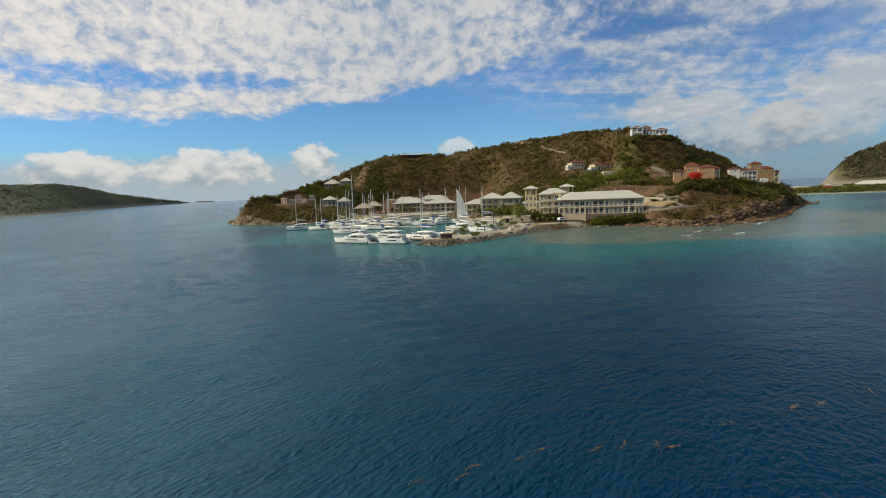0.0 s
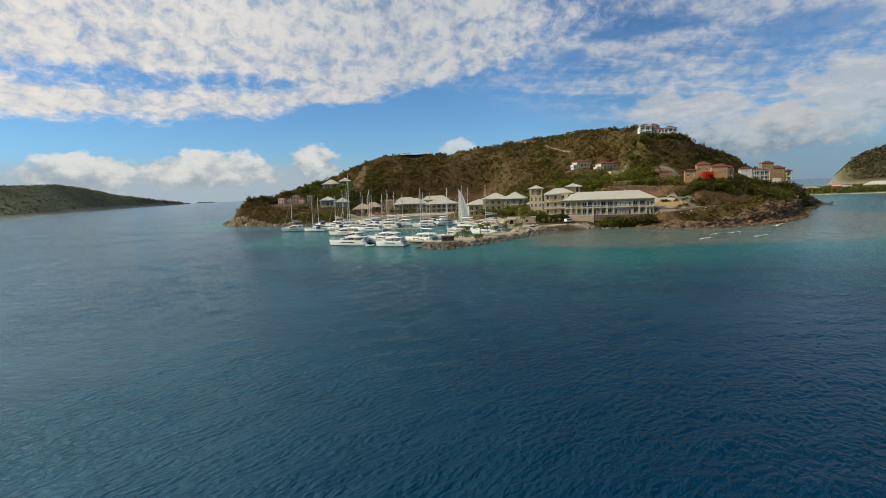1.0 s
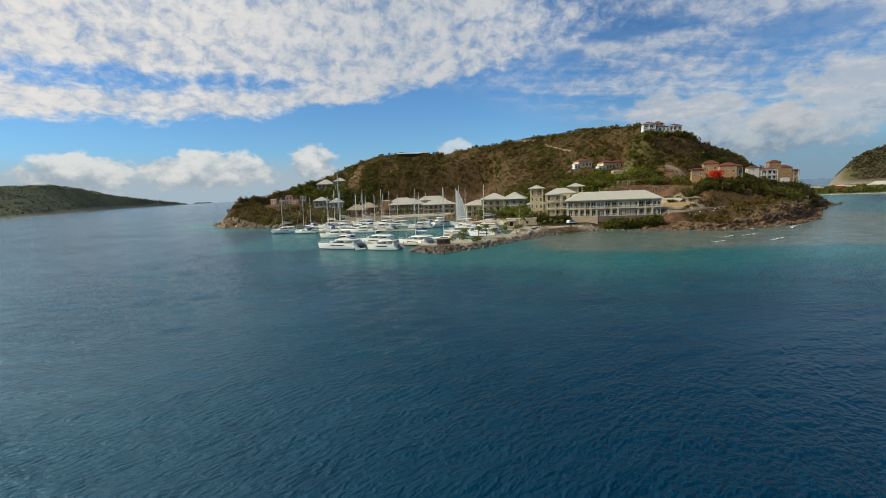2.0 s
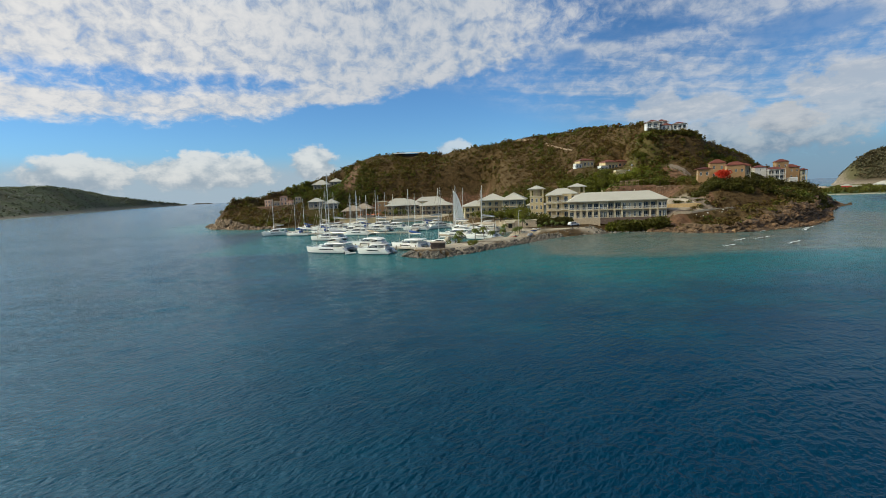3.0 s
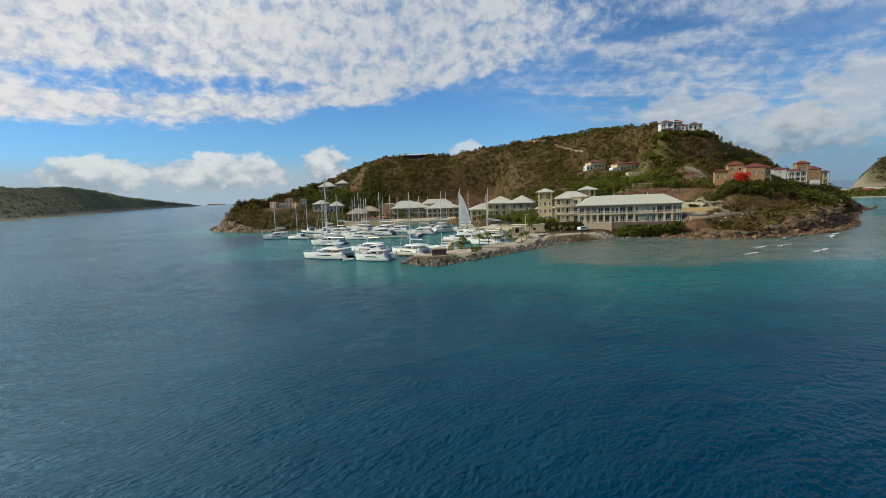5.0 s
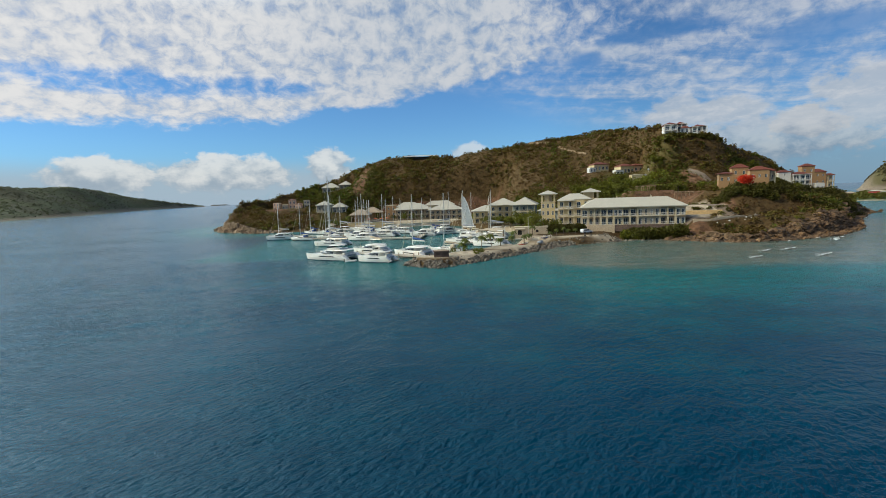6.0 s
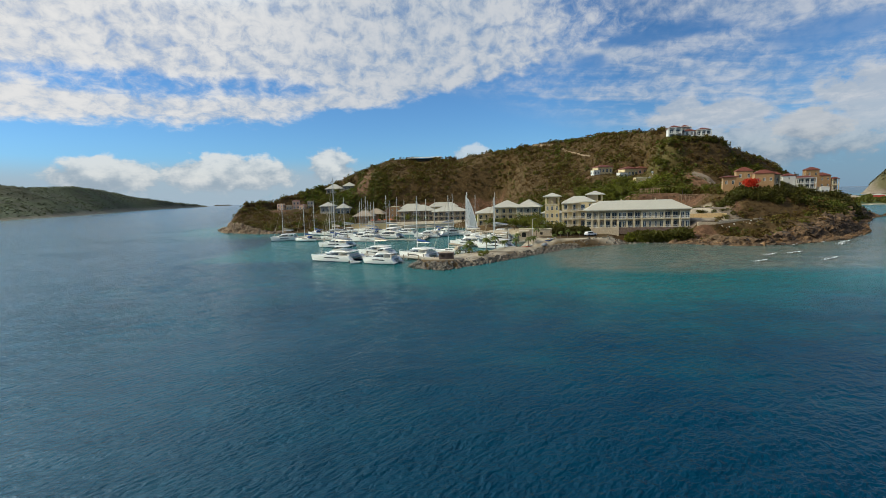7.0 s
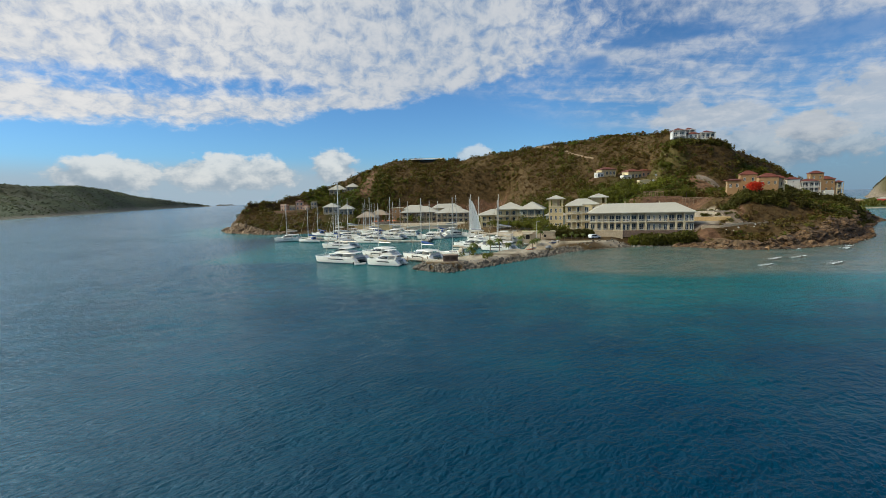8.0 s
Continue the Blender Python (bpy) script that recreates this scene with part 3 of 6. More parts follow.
# ---- building blocks ----
MESHES = {}
KEEP_CLEAR = []          # plan discs that no shrub grows in


def mesh_of(name, bm, mat, round_faces=False):
    bmesh.ops.recalc_face_normals(bm, faces=bm.faces)
    me = bpy.data.meshes.new(name)
    if round_faces:
        for f in bm.faces:
            f.smooth = True
    bm.to_mesh(me)
    bm.free()
    me.materials.append(mat)
    return me


def part(name, bm, mat, parent, label="", round_faces=False):
    ob = new(name, mesh_of(name, bm, mat, round_faces))
    ob.parent = parent
    return tagged(ob, label)


def bit(name, me, parent, loc, rz=0.0, label="", rx=0.0, ry=0.0):
    """One more object on a shared mesh."""
    ob = new(name, me)
    ob.parent = parent
    ob.matrix_basis = pose(*loc, rx, ry, rz)
    return tagged(ob, label)


def thing(name, m, label, category, group="", kind=""):
    ob = new(name)
    ob.empty_display_size = 0.5
    ob.matrix_basis = m
    return tagged(ob, label, category, group, kind)


def box(bm, x0, x1, y0, y1, z0, z1, m=None):
    v = [bm.verts.new((x, y, z)) for x in (x0, x1) for y in (y0, y1) for z in (z0, z1)]
    for f in ((0, 1, 3, 2), (4, 6, 7, 5), (0, 4, 5, 1), (2, 3, 7, 6), (0, 2, 6, 4), (1, 5, 7, 3)):
        bm.faces.new([v[i] for i in f])
    if m is not None:
        bmesh.ops.transform(bm, matrix=m, verts=v)
    return bm


def box_bm(*dims):
    return box(bmesh.new(), *dims)


def soft_box(bevel, *dims):
    bm = box_bm(*dims)
    bmesh.ops.bevel(bm, geom=bm.edges[:], offset=bevel, segments=2, affect="EDGES")
    return bm


def rod(bm, a, b, ra, rb=None, sides=6):
    """A tapered rod from a to b."""
    a, b = Vector(a), Vector(b)
    rb = ra if rb is None else rb
    q = (b - a).to_track_quat("Z", "Y")
    rings = []
    for p, r in ((a, ra), (b, rb)):
        rings.append([bm.verts.new(p + q @ Vector((r * math.cos(i * math.tau / sides), r * math.sin(i * math.tau / sides), 0))) for i in range(sides)])
    for i in range(sides):
        bm.faces.new((rings[0][i], rings[0][(i + 1) % sides], rings[1][(i + 1) % sides], rings[1][i]))
    bm.faces.new(rings[0][::-1])
    bm.faces.new(rings[1])
    return bm


def loft(bm, rings, caps=True, closed=True):
    """Skins rings of points, all with the same count."""
    vs = [[bm.verts.new(p) for p in ring] for ring in rings]
    n = len(vs[0])
    for a, b in zip(vs, vs[1:]):
        for i in range(n if closed else n - 1):
            j = (i + 1) % n
            bm.faces.new((a[i], a[j], b[j], b[i]))
    if caps:
        bm.faces.new(vs[0][::-1])
        bm.faces.new(vs[-1])
    return bm


def hip_roof(bm, x0, x1, y0, y1, z, rise, over=0.9, thick=0.28, cut=0.0):
    """A hipped roof over a rectangle; cut: how much of the peak is left as a flat top."""
    x0, x1, y0, y1 = x0 - over, x1 + over, y0 - over, y1 + over
    half = min(x1 - x0, y1 - y0) / 2 * (1 - cut)
    top = [(x0 + half, y0 + half), (x1 - half, y0 + half), (x1 - half, y1 - half), (x0 + half, y1 - half)]
    low = [(x0, y0), (x1, y0), (x1, y1), (x0, y1)]
    a = [bm.verts.new((*p, z)) for p in low]
    b = [bm.verts.new((*p, z + thick)) for p in low]
    c = [bm.verts.new((*p, z + thick + rise)) for p in top]
    bm.faces.new(a[::-1])
    for i in range(4):
        j = (i + 1) % 4
        bm.faces.new((a[i], a[j], b[j], b[i]))
        bm.faces.new((b[i], b[j], c[j], c[i]))
    bm.faces.new(c)
    bmesh.ops.remove_doubles(bm, verts=bm.verts[:], dist=0.01)
    return bm


def pierced(bm, m, length, z0, z1, holes, deep=0.35):
    """One wall face along local x with openings (x0, x1, z0, z1), their reveals going inwards (+y)."""
    xs = sorted({0.0, length, *[h[0] for h in holes], *[h[1] for h in holes]})
    zs = sorted({z0, z1, *[h[2] for h in holes], *[h[3] for h in holes]})

    def quad(*ps):
        vs = [bm.verts.new(m @ Vector(p)) for p in ps]
        bm.faces.new(vs)

    for xa, xb in zip(xs, xs[1:]):
        for za, zb in zip(zs, zs[1:]):
            mx, mz = (xa + xb) / 2, (za + zb) / 2
            if not any(h[0] < mx < h[1] and h[2] < mz < h[3] for h in holes):
                quad((xa, 0, za), (xb, 0, za), (xb, 0, zb), (xa, 0, zb))
    for a, b, c, d in holes:
        quad((a, 0, c), (a, deep, c), (a, deep, d), (a, 0, d))
        quad((b, 0, c), (b, 0, d), (b, deep, d), (b, deep, c))
        quad((a, 0, c), (b, 0, c), (b, deep, c), (a, deep, c))
        quad((a, 0, d), (a, deep, d), (b, deep, d), (b, 0, d))


def shared(key, make, mat):
    if key not in MESHES:
        MESHES[key] = mesh_of(key[0], make(), mat)
    return MESHES[key]


def window_at(parent, m, x0, x1, z0, z1, frame_mat, name="window"):
    """A window or glazed door in an opening: frame with a mullion, and its panes behind."""
    w, h = round(x1 - x0, 2), round(z1 - z0, 2)

    def frame_bm():
        bm = bmesh.new()
        t = 0.09
        box(bm, -w / 2, w / 2, 0.10, 0.2, 0, t), box(bm, -w / 2, w / 2, 0.10, 0.2, h - t, h)
        for x in (-w / 2, -t / 2, w / 2 - t):
            box(bm, x, x + t, 0.101, 0.199, t, h - t)
        return bm

    place = m @ Matrix.Translation(((x0 + x1) / 2, 0, z0))
    ob = new(name, shared(("window_frame", w, h, frame_mat.name), frame_bm, frame_mat))
    ob.parent, ob.matrix_basis = parent, place
    for s in (-1, 1):
        pane = new("pane", shared(("pane", w, h, s), lambda: box_bm(min(0, s * w / 2), max(0, s * w / 2), 0.15, 0.17, 0.02, h - 0.02), M["glass"]))
        pane.parent = ob
    return ob


def wall_sides(w, d):
    """The four faces of a w x d block, front first: the turn of each and its length."""
    return [(pose(-w / 2, -d / 2, 0), w), (pose(w / 2, -d / 2, 0, 0, 0, 90), d), (pose(w / 2, d / 2, 0, 0, 0, 180), w), (pose(-w / 2, d / 2, 0, 0, 0, 270), d)]


def block(parent, m, w, d, storeys, storey, wall, frame_mat, openings, base=-3.0, name="wall"):
    """A storeyed block at local pose m. openings: per side a list of (count, width, height, sill), or None."""
    bm = bmesh.new()
    panes = []
    for (turn, length), spec in zip(wall_sides(w, d), openings):
        holes = []
        if spec:
            n, ww, hh, sill = spec
            for k in range(storeys):
                for i in range(n):
                    cx = length * (i + 0.5) / n
                    h = (cx - ww / 2, cx + ww / 2, k * storey + sill, k * storey + sill + hh)
                    holes.append(h)
                    panes.append((turn, h))
        pierced(bm, turn, length, base, storeys * storey, holes)
    vs = [bm.verts.new((sx * w / 2, sy * d / 2, storeys * storey)) for sx, sy in ((-1, -1), (1, -1), (1, 1), (-1, 1))]
    bm.faces.new(vs)
    me = bpy.data.meshes.new(name)
    bm.to_mesh(me)
    bm.free()
    me.materials.append(wall)
    ob = new(name, me)
    ob.parent, ob.matrix_basis = parent, m
    for turn, (a, b, c, e) in panes:
        window_at(parent, m @ turn, a, b, c, e, frame_mat)
    return ob


def roof_on(parent, m, w, d, z, rise, mat, over=0.9, cut=0.0, name="roof", thick=0.28):
    ob = part(name, hip_roof(bmesh.new(), -w / 2, w / 2, -d / 2, d / 2, z, rise, over, thick, cut), mat, parent)
    ob.matrix_basis = m
    return ob


def column_mesh(h, w=0.42, mat=None):
    def make():
        bm = box_bm(-w / 2, w / 2, -w / 2, w / 2, 0.0, h)
        box(bm, -w * 0.65, w * 0.65, -w * 0.65, w * 0.65, 0, 0.25), box(bm, -w * 0.65, w * 0.65, -w * 0.65, w * 0.65, h - 0.22, h - 0.001)
        return bm
    return shared(("column", round(h, 2), w, mat.name), make, mat)


def railing_mesh(length, mat, tall=1.0):
    def make():
        bm = box_bm(0, length, -0.05, 0.05, tall - 0.1, tall)
        box(bm, 0, length, -0.04, 0.04, 0.1, 0.18)
        n = max(2, int(length / 0.28))
        for i in range(n + 1):
            x = length * i / n
            box(bm, x - 0.03, x + 0.03, -0.03, 0.03, 0.0, tall - 0.05)
        return bm
    return shared(("railing", round(length, 2), mat.name, tall), make, mat)


def verandah(parent, m, length, deep, storeys, storey, bays, col, rail, floor_mat, ground_rail=False, thick=0.42):
    """Storeyed galleries in front of a wall: m puts their front left corner, x along, -y outwards at y = 0."""
    for k in range(storeys):
        z = k * storey
        if k:
            ob = part("gallery_floor", box_bm(0, length, 0, deep, z - 0.28, z), floor_mat, parent)
            ob.matrix_basis = m
        for i in range(bays + 1):
            x = length * i / bays
            q = m @ Matrix.Translation((x, 0.25, z))
            ob = new("column", column_mesh(storey - 0.3, thick if k == 0 else 0.36, col))
            ob.parent, ob.matrix_basis = parent, q
        if k or ground_rail:
            for i in range(bays):
                ob = new("railing", railing_mesh(length / bays - 0.5, rail))
                ob.parent, ob.matrix_basis = parent, m @ Matrix.Translation((length * i / bays + 0.25, 0.25, z))


def clear(x, y, r):
    KEEP_CLEAR.append((x, y, r))

# ---- the hotel ----
def make_hotel():
    h = thing("hotel", pose(60.5, 231.0, 5.0, 0, 0, -13.5), "long cream three-storey hotel with pale hipped metal roofs", "hotel")
    S = 3.45
    # long wing of two storeys
    deep, back = 13.0, 2.2
    bays = [("v", 0.0, 12.3, 5), ("b", 12.3, 15.6, 2), ("v", 15.6, 21.2, 2), ("b", 21.2, 29.4, 4), ("v", 29.4, 35.0, 2), ("b", 35.0, 38.5, 2)]
    wing, panes = bmesh.new(), []
    for kind, a, b, n in bays:
        y = back if kind == "v" else 0.35
        holes = []
        for k in range(2):
            for i in range(n):
                cx = (b - a) * (i + 0.5) / n
                ww = (1.9 if k else 1.6) if kind == "v" else 1.15
                if b - a > 8 and i in (1, 2):
                    ww = 0.8
                holes.append((cx - ww / 2, cx + ww / 2, k * S + 0.1, k * S + 2.45))
        turn = pose(a, y, 0)
        pierced(wing, turn, b - a, -2.6, 2 * S, holes)
        panes += [(turn, q) for q in holes]
        if kind == "b":
            for x in (a, b):
                pierced(wing, pose(x, 0.35, 0, 0, 0, 90), back - 0.35, -2.6, 2 * S, [])
    side = [(4.0, 5.2, 0.1, 2.4), (4.0, 5.2, S + 0.1, S + 2.4), (8.5, 9.7, S + 0.1, S + 2.4)]
    pierced(wing, pose(38.5, 0.35, 0, 0, 0, 90), deep - 0.35, -2.6, 2 * S, side)
    pierced(wing, pose(0, deep, 0, 0, 0, 270), deep - 2.2, -2.6, 2 * S, side)
    pierced(wing, pose(38.5, deep, 0, 0, 0, 180), 38.5, -2.6, 2 * S, [])
    panes += [(pose(38.5, 0.35, 0, 0, 0, 90), q) for q in side] + [(pose(0, deep, 0, 0, 0, 270), q) for q in side]
    me = bpy.data.meshes.new("wing_wall")
    wing.to_mesh(me), wing.free()
    me.materials.append(M["taupe"])
    ob = new("wing_wall", me)
    ob.parent = h
    for turn, q in panes:
        window_at(h, turn, *q, M["white"], "glazed_door")
    for kind, a, b, n in bays:
        if kind == "v":
            verandah(h, pose(a, 0, 0), b - a, back, 2, S, n, M["trim"], M["white"], M["trim"], True, 0.7)
        else:
            ob = part("balcony", box_bm(a + 0.3, b - 0.3, -0.75, 0.345, S - 0.25, S), M["trim"], h)
            rail = new("railing", railing_mesh(b - a - 0.7, M["white"]))
            rail.parent, rail.matrix_basis = ob, Matrix.Translation((a + 0.35, -0.68, S))
            part("parapet", box_bm(a - 0.15, b + 0.15, -0.05, 0.6, 2 * S - 0.45, 2 * S + 0.32), M["trim"], h)
    part("fascia", box_bm(-0.2, 38.6, 0.08, back + 0.1, 2 * S - 0.42, 2 * S - 0.02), M["trim"], h)
    ob = part("wing_roof", hip_roof(bmesh.new(), 0, 38.5, 0, deep, 2 * S, 3.5, 0.8, 0.26, 0.12), M["roof"], h, "pale ribbed metal roof")
    for x in (14.0, 27.0):
        part("roof_vent", soft_box(0.05, x - 0.2, x + 0.2, 6.6, 7.0, 2 * S + 3.4, 2 * S + 4.5), M["trim"], h)
    part("podium", box_bm(-1.0, 12.6, -0.9, 2.0, -4.2, -0.02), M["stone_base"], h, "sandstone podium wall")
    part("terrace_floor", box_bm(12.6, 39.2, -0.7, 2.0, -2.6, -0.02), M["stone"], h)
    # tower of four storeys
    t = pose(-14.0, 16.2, -0.1)
    block(h, t, 6.0, 6.0, 1, 9.6, M["cream"], M["white"], [None] * 4, -3.0, "tower_core")
    for k in range(3):
        for s, (turn, length) in enumerate(wall_sides(6.06, 6.06)[:2] + wall_sides(6.06, 6.06)[3:]):
            for i in range(3):
                x = length * (i + 0.5) / 3
                window_at(h, t @ turn @ Matrix.Translation((0, -0.13, 0)), x - 0.45, x + 0.45, k * 3.2 + 0.7, k * 3.2 + 2.5, M["white"])
    part("string_course", box_bm(-3.2, 3.2, -3.2, 3.2, 9.5, 9.85), M["trim"], h).matrix_basis = t
    loggia = t @ Matrix.Translation((0, 0, 9.85))
    for x in (-2.7, 0.0, 2.7):
        for y in (-2.7, 0.0, 2.7):
            if x or y:
                ob = new("tower_pier", shared(("tower_pier",), lambda: box_bm(-0.35, 0.35, -0.35, 0.35, 0, 2.7), M["cream"]))
                ob.parent, ob.matrix_basis = h, loggia @ Matrix.Translation((x, y, 0))
    part("tower_beam", box_bm(-3.1, 3.1, -3.1, 3.1, 2.7, 3.15), M["cream"], h).matrix_basis = loggia
    part("tower_inner", box_bm(-1.6, 1.6, -1.6, 1.6, 0, 2.7), M["stone_base"], h).matrix_basis = loggia
    roof_on(h, loggia, 6.1, 6.1, 3.15, 1.6, M["roof"], 1.0, name="tower_roof")
    # middle block of three storeys with a gallery
    mid = pose(-3.0, 16.0, 0)
    block(h, mid, 13.5, 11.0, 3, 3.45, M["cream"], M["white"], [(4, 1.4, 2.3, 0.2), (2, 1.2, 1.8, 0.7), None, None])
    verandah(h, pose(-9.6, 8.4, 0), 6.6, 2.2, 3, 3.3, 3, M["trim"], M["white"], M["trim"], True)
    part("gallery_roof", hip_roof(bmesh.new(), -9.6, -3.0, 8.4, 10.6, 9.9, 0.7, 0.5, 0.2, 0.3), M["roof"], h)
    bay = pose(-1.0, 10.6, 0)
    block(h, bay, 4.6, 2.6, 3, 3.4, M["cream"], M["white"], [(1, 1.6, 2.4, 0.2), (1, 0.9, 1.9, 0.5), None, (1, 0.9, 1.9, 0.5)], name="bay_wall")
    for k in (1, 2):
        ob = part("balcony", box_bm(-3.2, 1.2, 8.3, 9.2, k * 3.4 - 0.2, k * 3.4), M["trim"], h)
        rail = new("railing", railing_mesh(4.2, M["white"]))
        rail.parent, rail.matrix_basis = ob, Matrix.Translation((-3.1, 8.36, k * 3.4))
    link = pose(3.2, 12.4, 0)
    block(h, link, 4.0, 9.0, 2, 3.5, M["cream"], M["white"], [(2, 1.2, 2.3, 0.2), None, None, (2, 1.1, 2.0, 0.5)], name="link_wall")
    roof_on(h, mid @ Matrix.Translation((0.4, 0, 0)), 12.0, 11.0, 10.35, 2.3, M["roof"], 0.9, 0.25, "middle_roof")
    roof_on(h, pose(3.6, 12.0, 0), 5.0, 9.0, 7.0, 2.6, M["roof"], 0.7, 0.2, "link_roof")
    # square lantern at the back
    lan = pose(4.2, 19.0, 0)
    block(h, lan, 6.4, 6.0, 1, 10.6, M["cream"], M["white"], [None] * 4, name="lantern_base")
    top = lan @ Matrix.Translation((0, 0, 10.6))
    for x in (-2.9, -0.9, 1.0, 2.9):
        for y in (-2.7, 2.7):
            ob = new("lantern_pier", shared(("lantern_pier",), lambda: box_bm(-0.25, 0.25, -0.25, 0.25, 0, 2.6), M["cream"]))
            ob.parent, ob.matrix_basis = h, top @ Matrix.Translation((x, y, 0))
    part("lantern_wall", box_bm(-3.0, 1.2, -2.4, 2.4, 0, 2.6), M["cream"], h).matrix_basis = top
    roof_on(h, top, 6.6, 6.2, 2.6, 1.5, M["roof"], 0.9, name="lantern_roof")
    clear(78, 234, 26), clear(95, 229, 14), clear(60, 240, 16), clear(50, 246, 10)


make_hotel()


# ---- villas and pavilions ----
def hip_house(x, y, z, turn, w, d, storeys, storey, wall, roof, rise, label, front=(3, 1.3, 1.9, 0.5), side=(2, 1.0, 1.6, 0.7), gallery=0, group="", trim="trim", over=0.8, name="house", category="house", base=-4.0, cover=True):
    h = thing(name, pose(x, y, z, 0, 0, turn), label, category, group)
    block(h, pose(0, 0, 0), w, d, storeys, storey, M[wall], M["white"], [front, side, None, side], base)
    top = storeys * storey
    if gallery:
        verandah(h, pose(-w / 2, -d / 2 - 2.3, 0), w, 2.3, storeys, storey, gallery, M[trim], M[trim], M[trim], True)
        part("gallery_base", box_bm(-w / 2, w / 2, -d / 2 - 2.3, -d / 2 - 0.01, base, -0.02), M["stone_base"], h)
        if cover:
            part("roof", hip_roof(bmesh.new(), -w / 2, w / 2, -d / 2 - 2.3, d / 2, top, rise, over), M[roof], h)
        else:
            part("gallery_roof", box_bm(-w / 2 - 0.1, w / 2 + 0.1, -d / 2 - 2.4, -d / 2 - 0.02, top, top + 0.22), M[trim], h)
            roof_on(h, pose(0, 0, 0), w, d, top, rise, M[roof], over)
    else:
        roof_on(h, pose(0, 0, 0), w, d, top, rise, M[roof], over)
    clear(x, y, max(w, d) * 0.55 + 0.8)
    return h


def marina_houses():
    g = "pavilions round the marina"
    hip_house(-21.5, 371, 3.4, 0, 24, 11, 2, 3.3, "wood", "roof", 4.0, "two-storey marina house with pale columned galleries", (6, 1.6, 2.2, 0.1), gallery=7, group=g, over=1.4)
    hip_house(2.0, 362, 3.0, 0, 22, 12, 2, 3.2, "wood", "roof", 3.4, "marina house with deep shaded galleries and pale columns", (6, 1.8, 2.3, 0.1), gallery=6, group=g, over=1.6)
    hip_house(-26.0, 384, 4.6, 0, 17, 9, 2, 3.6, "cream", "roof", 3.0, "cream house with a pale roof behind the marina", group=g)
    hip_house(-3.0, 381, 5.0, 0, 21, 9, 2, 3.6, "cream", "roof", 3.0, "cream house with a pale roof behind the marina", (5, 1.2, 1.8, 0.6), group=g)
    hip_house(-38.5, 381, 5.5, 0, 7, 6, 2, 3.8, "ochre", "trim", 0.3, "small flat-roofed ochre house by the marina", (2, 1.0, 1.4, 0.8), group=g, over=0.1)
    hip_house(25.8, 303, 3.0, 0, 13.5, 10, 2, 3.3, "cream", "roof", 3.0, "cream pavilion with an open columned front", (4, 1.8, 2.3, 0.1), gallery=5, group=g, over=1.3)
    hip_house(34.5, 290, 3.0, -6, 14.0, 11, 3, 3.3, "cream", "roof", 3.4, "cream three-storey house with stacked balconies", (4, 1.5, 2.1, 0.3), gallery=4, group=g, over=1.2)
    hip_house(45.0, 282, 3.0, -14, 11.0, 12, 3, 3.3, "greygreen", "roof", 3.6, "grey-green boarded three-storey house", (3, 1.3, 1.9, 0.5), (3, 1.2, 1.7, 0.6), gallery=3, group=g, over=1.2)
    hip_house(55.0, 272, 3.0, -14, 9.0, 9, 2, 3.4, "greygreen", "roof", 2.6, "small grey-green house beside the hotel tower", group=g)
    for x, y, z, s in ((-54.2, 346, 3.4, 5.6), (-48.8, 360, 4.2, 5.4)):
        h = thing("beach_hut", pose(x, y, z), "open restaurant hut with a tall tan shingle roof", "hut", "restaurant huts")
        for cx in (-1, 0, 1):
            for cy in (-1, 1):
                ob = new("post", column_mesh(4.9, 0.4, M["wood"]))
                ob.parent, ob.matrix_basis = h, Matrix.Translation((cx * s, cy * s * 0.8, 0))
        part("floor", box_bm(-s - 0.5, s + 0.5, -s, s, -3.0, 0.05), M["concrete"], h)
        part("counter", soft_box(0.06, -s * 0.7, s * 0.5, 0.5, 1.6, 0.05, 1.2), M["wood"], h)
        part("back_wall", box_bm(-s, s * 0.2, s * 0.55, s * 0.8, 0.05, 4.8), M["ochre"], h)
        roof = part("roof", hip_roof(bmesh.new(), -s, s, -s * 0.8, s * 0.8, 4.9, 3.5, 1.3, 0.2, 0.05), M["roof_tan"], h)
        clear(x, y, 8)
    w = thing("quay_wall", pose(-49, 336.6, 0), "yellow stone retaining wall of the quay terrace", "wall", kind="structure")
    part("wall", box_bm(-12, 12, -0.5, 0.7, -2.0, 3.5), M["wall_yellow"], w)
    part("coping", soft_box(0.05, -12.2, 12.2, -0.65, 0.85, 3.5, 3.75), M["trim"], w)
    q = thing("quay_edge", pose(-10, 337.5, 0), "pale stone edge of the marina quay", "quay", kind="structure")
    part("wall", box_bm(-26, 22, -0.8, 1.0, -2.0, 2.2), M["concrete"], q)
    part("coping", soft_box(0.05, -26, 22, -1.0, 1.2, 2.2, 2.45), M["trim"], q)
    # parasols on the terrace
    for x, y in ((-48, 341), (-44, 342), (-40, 342.5), (-37, 346)):
        p = thing("parasol", pose(x, y, height(x, y)), "orange canvas parasol on the restaurant terrace", "parasol", "terrace parasols")
        part("pole", rod(bmesh.new(), (0, 0, 0), (0, 0, 2.5), 0.04), M["wood"], p)
        part("canopy", hip_roof(bmesh.new(), -1.3, 1.3, -1.3, 1.3, 2.1, 0.7, 0, 0.06), M["orange"], p)


marina_houses()


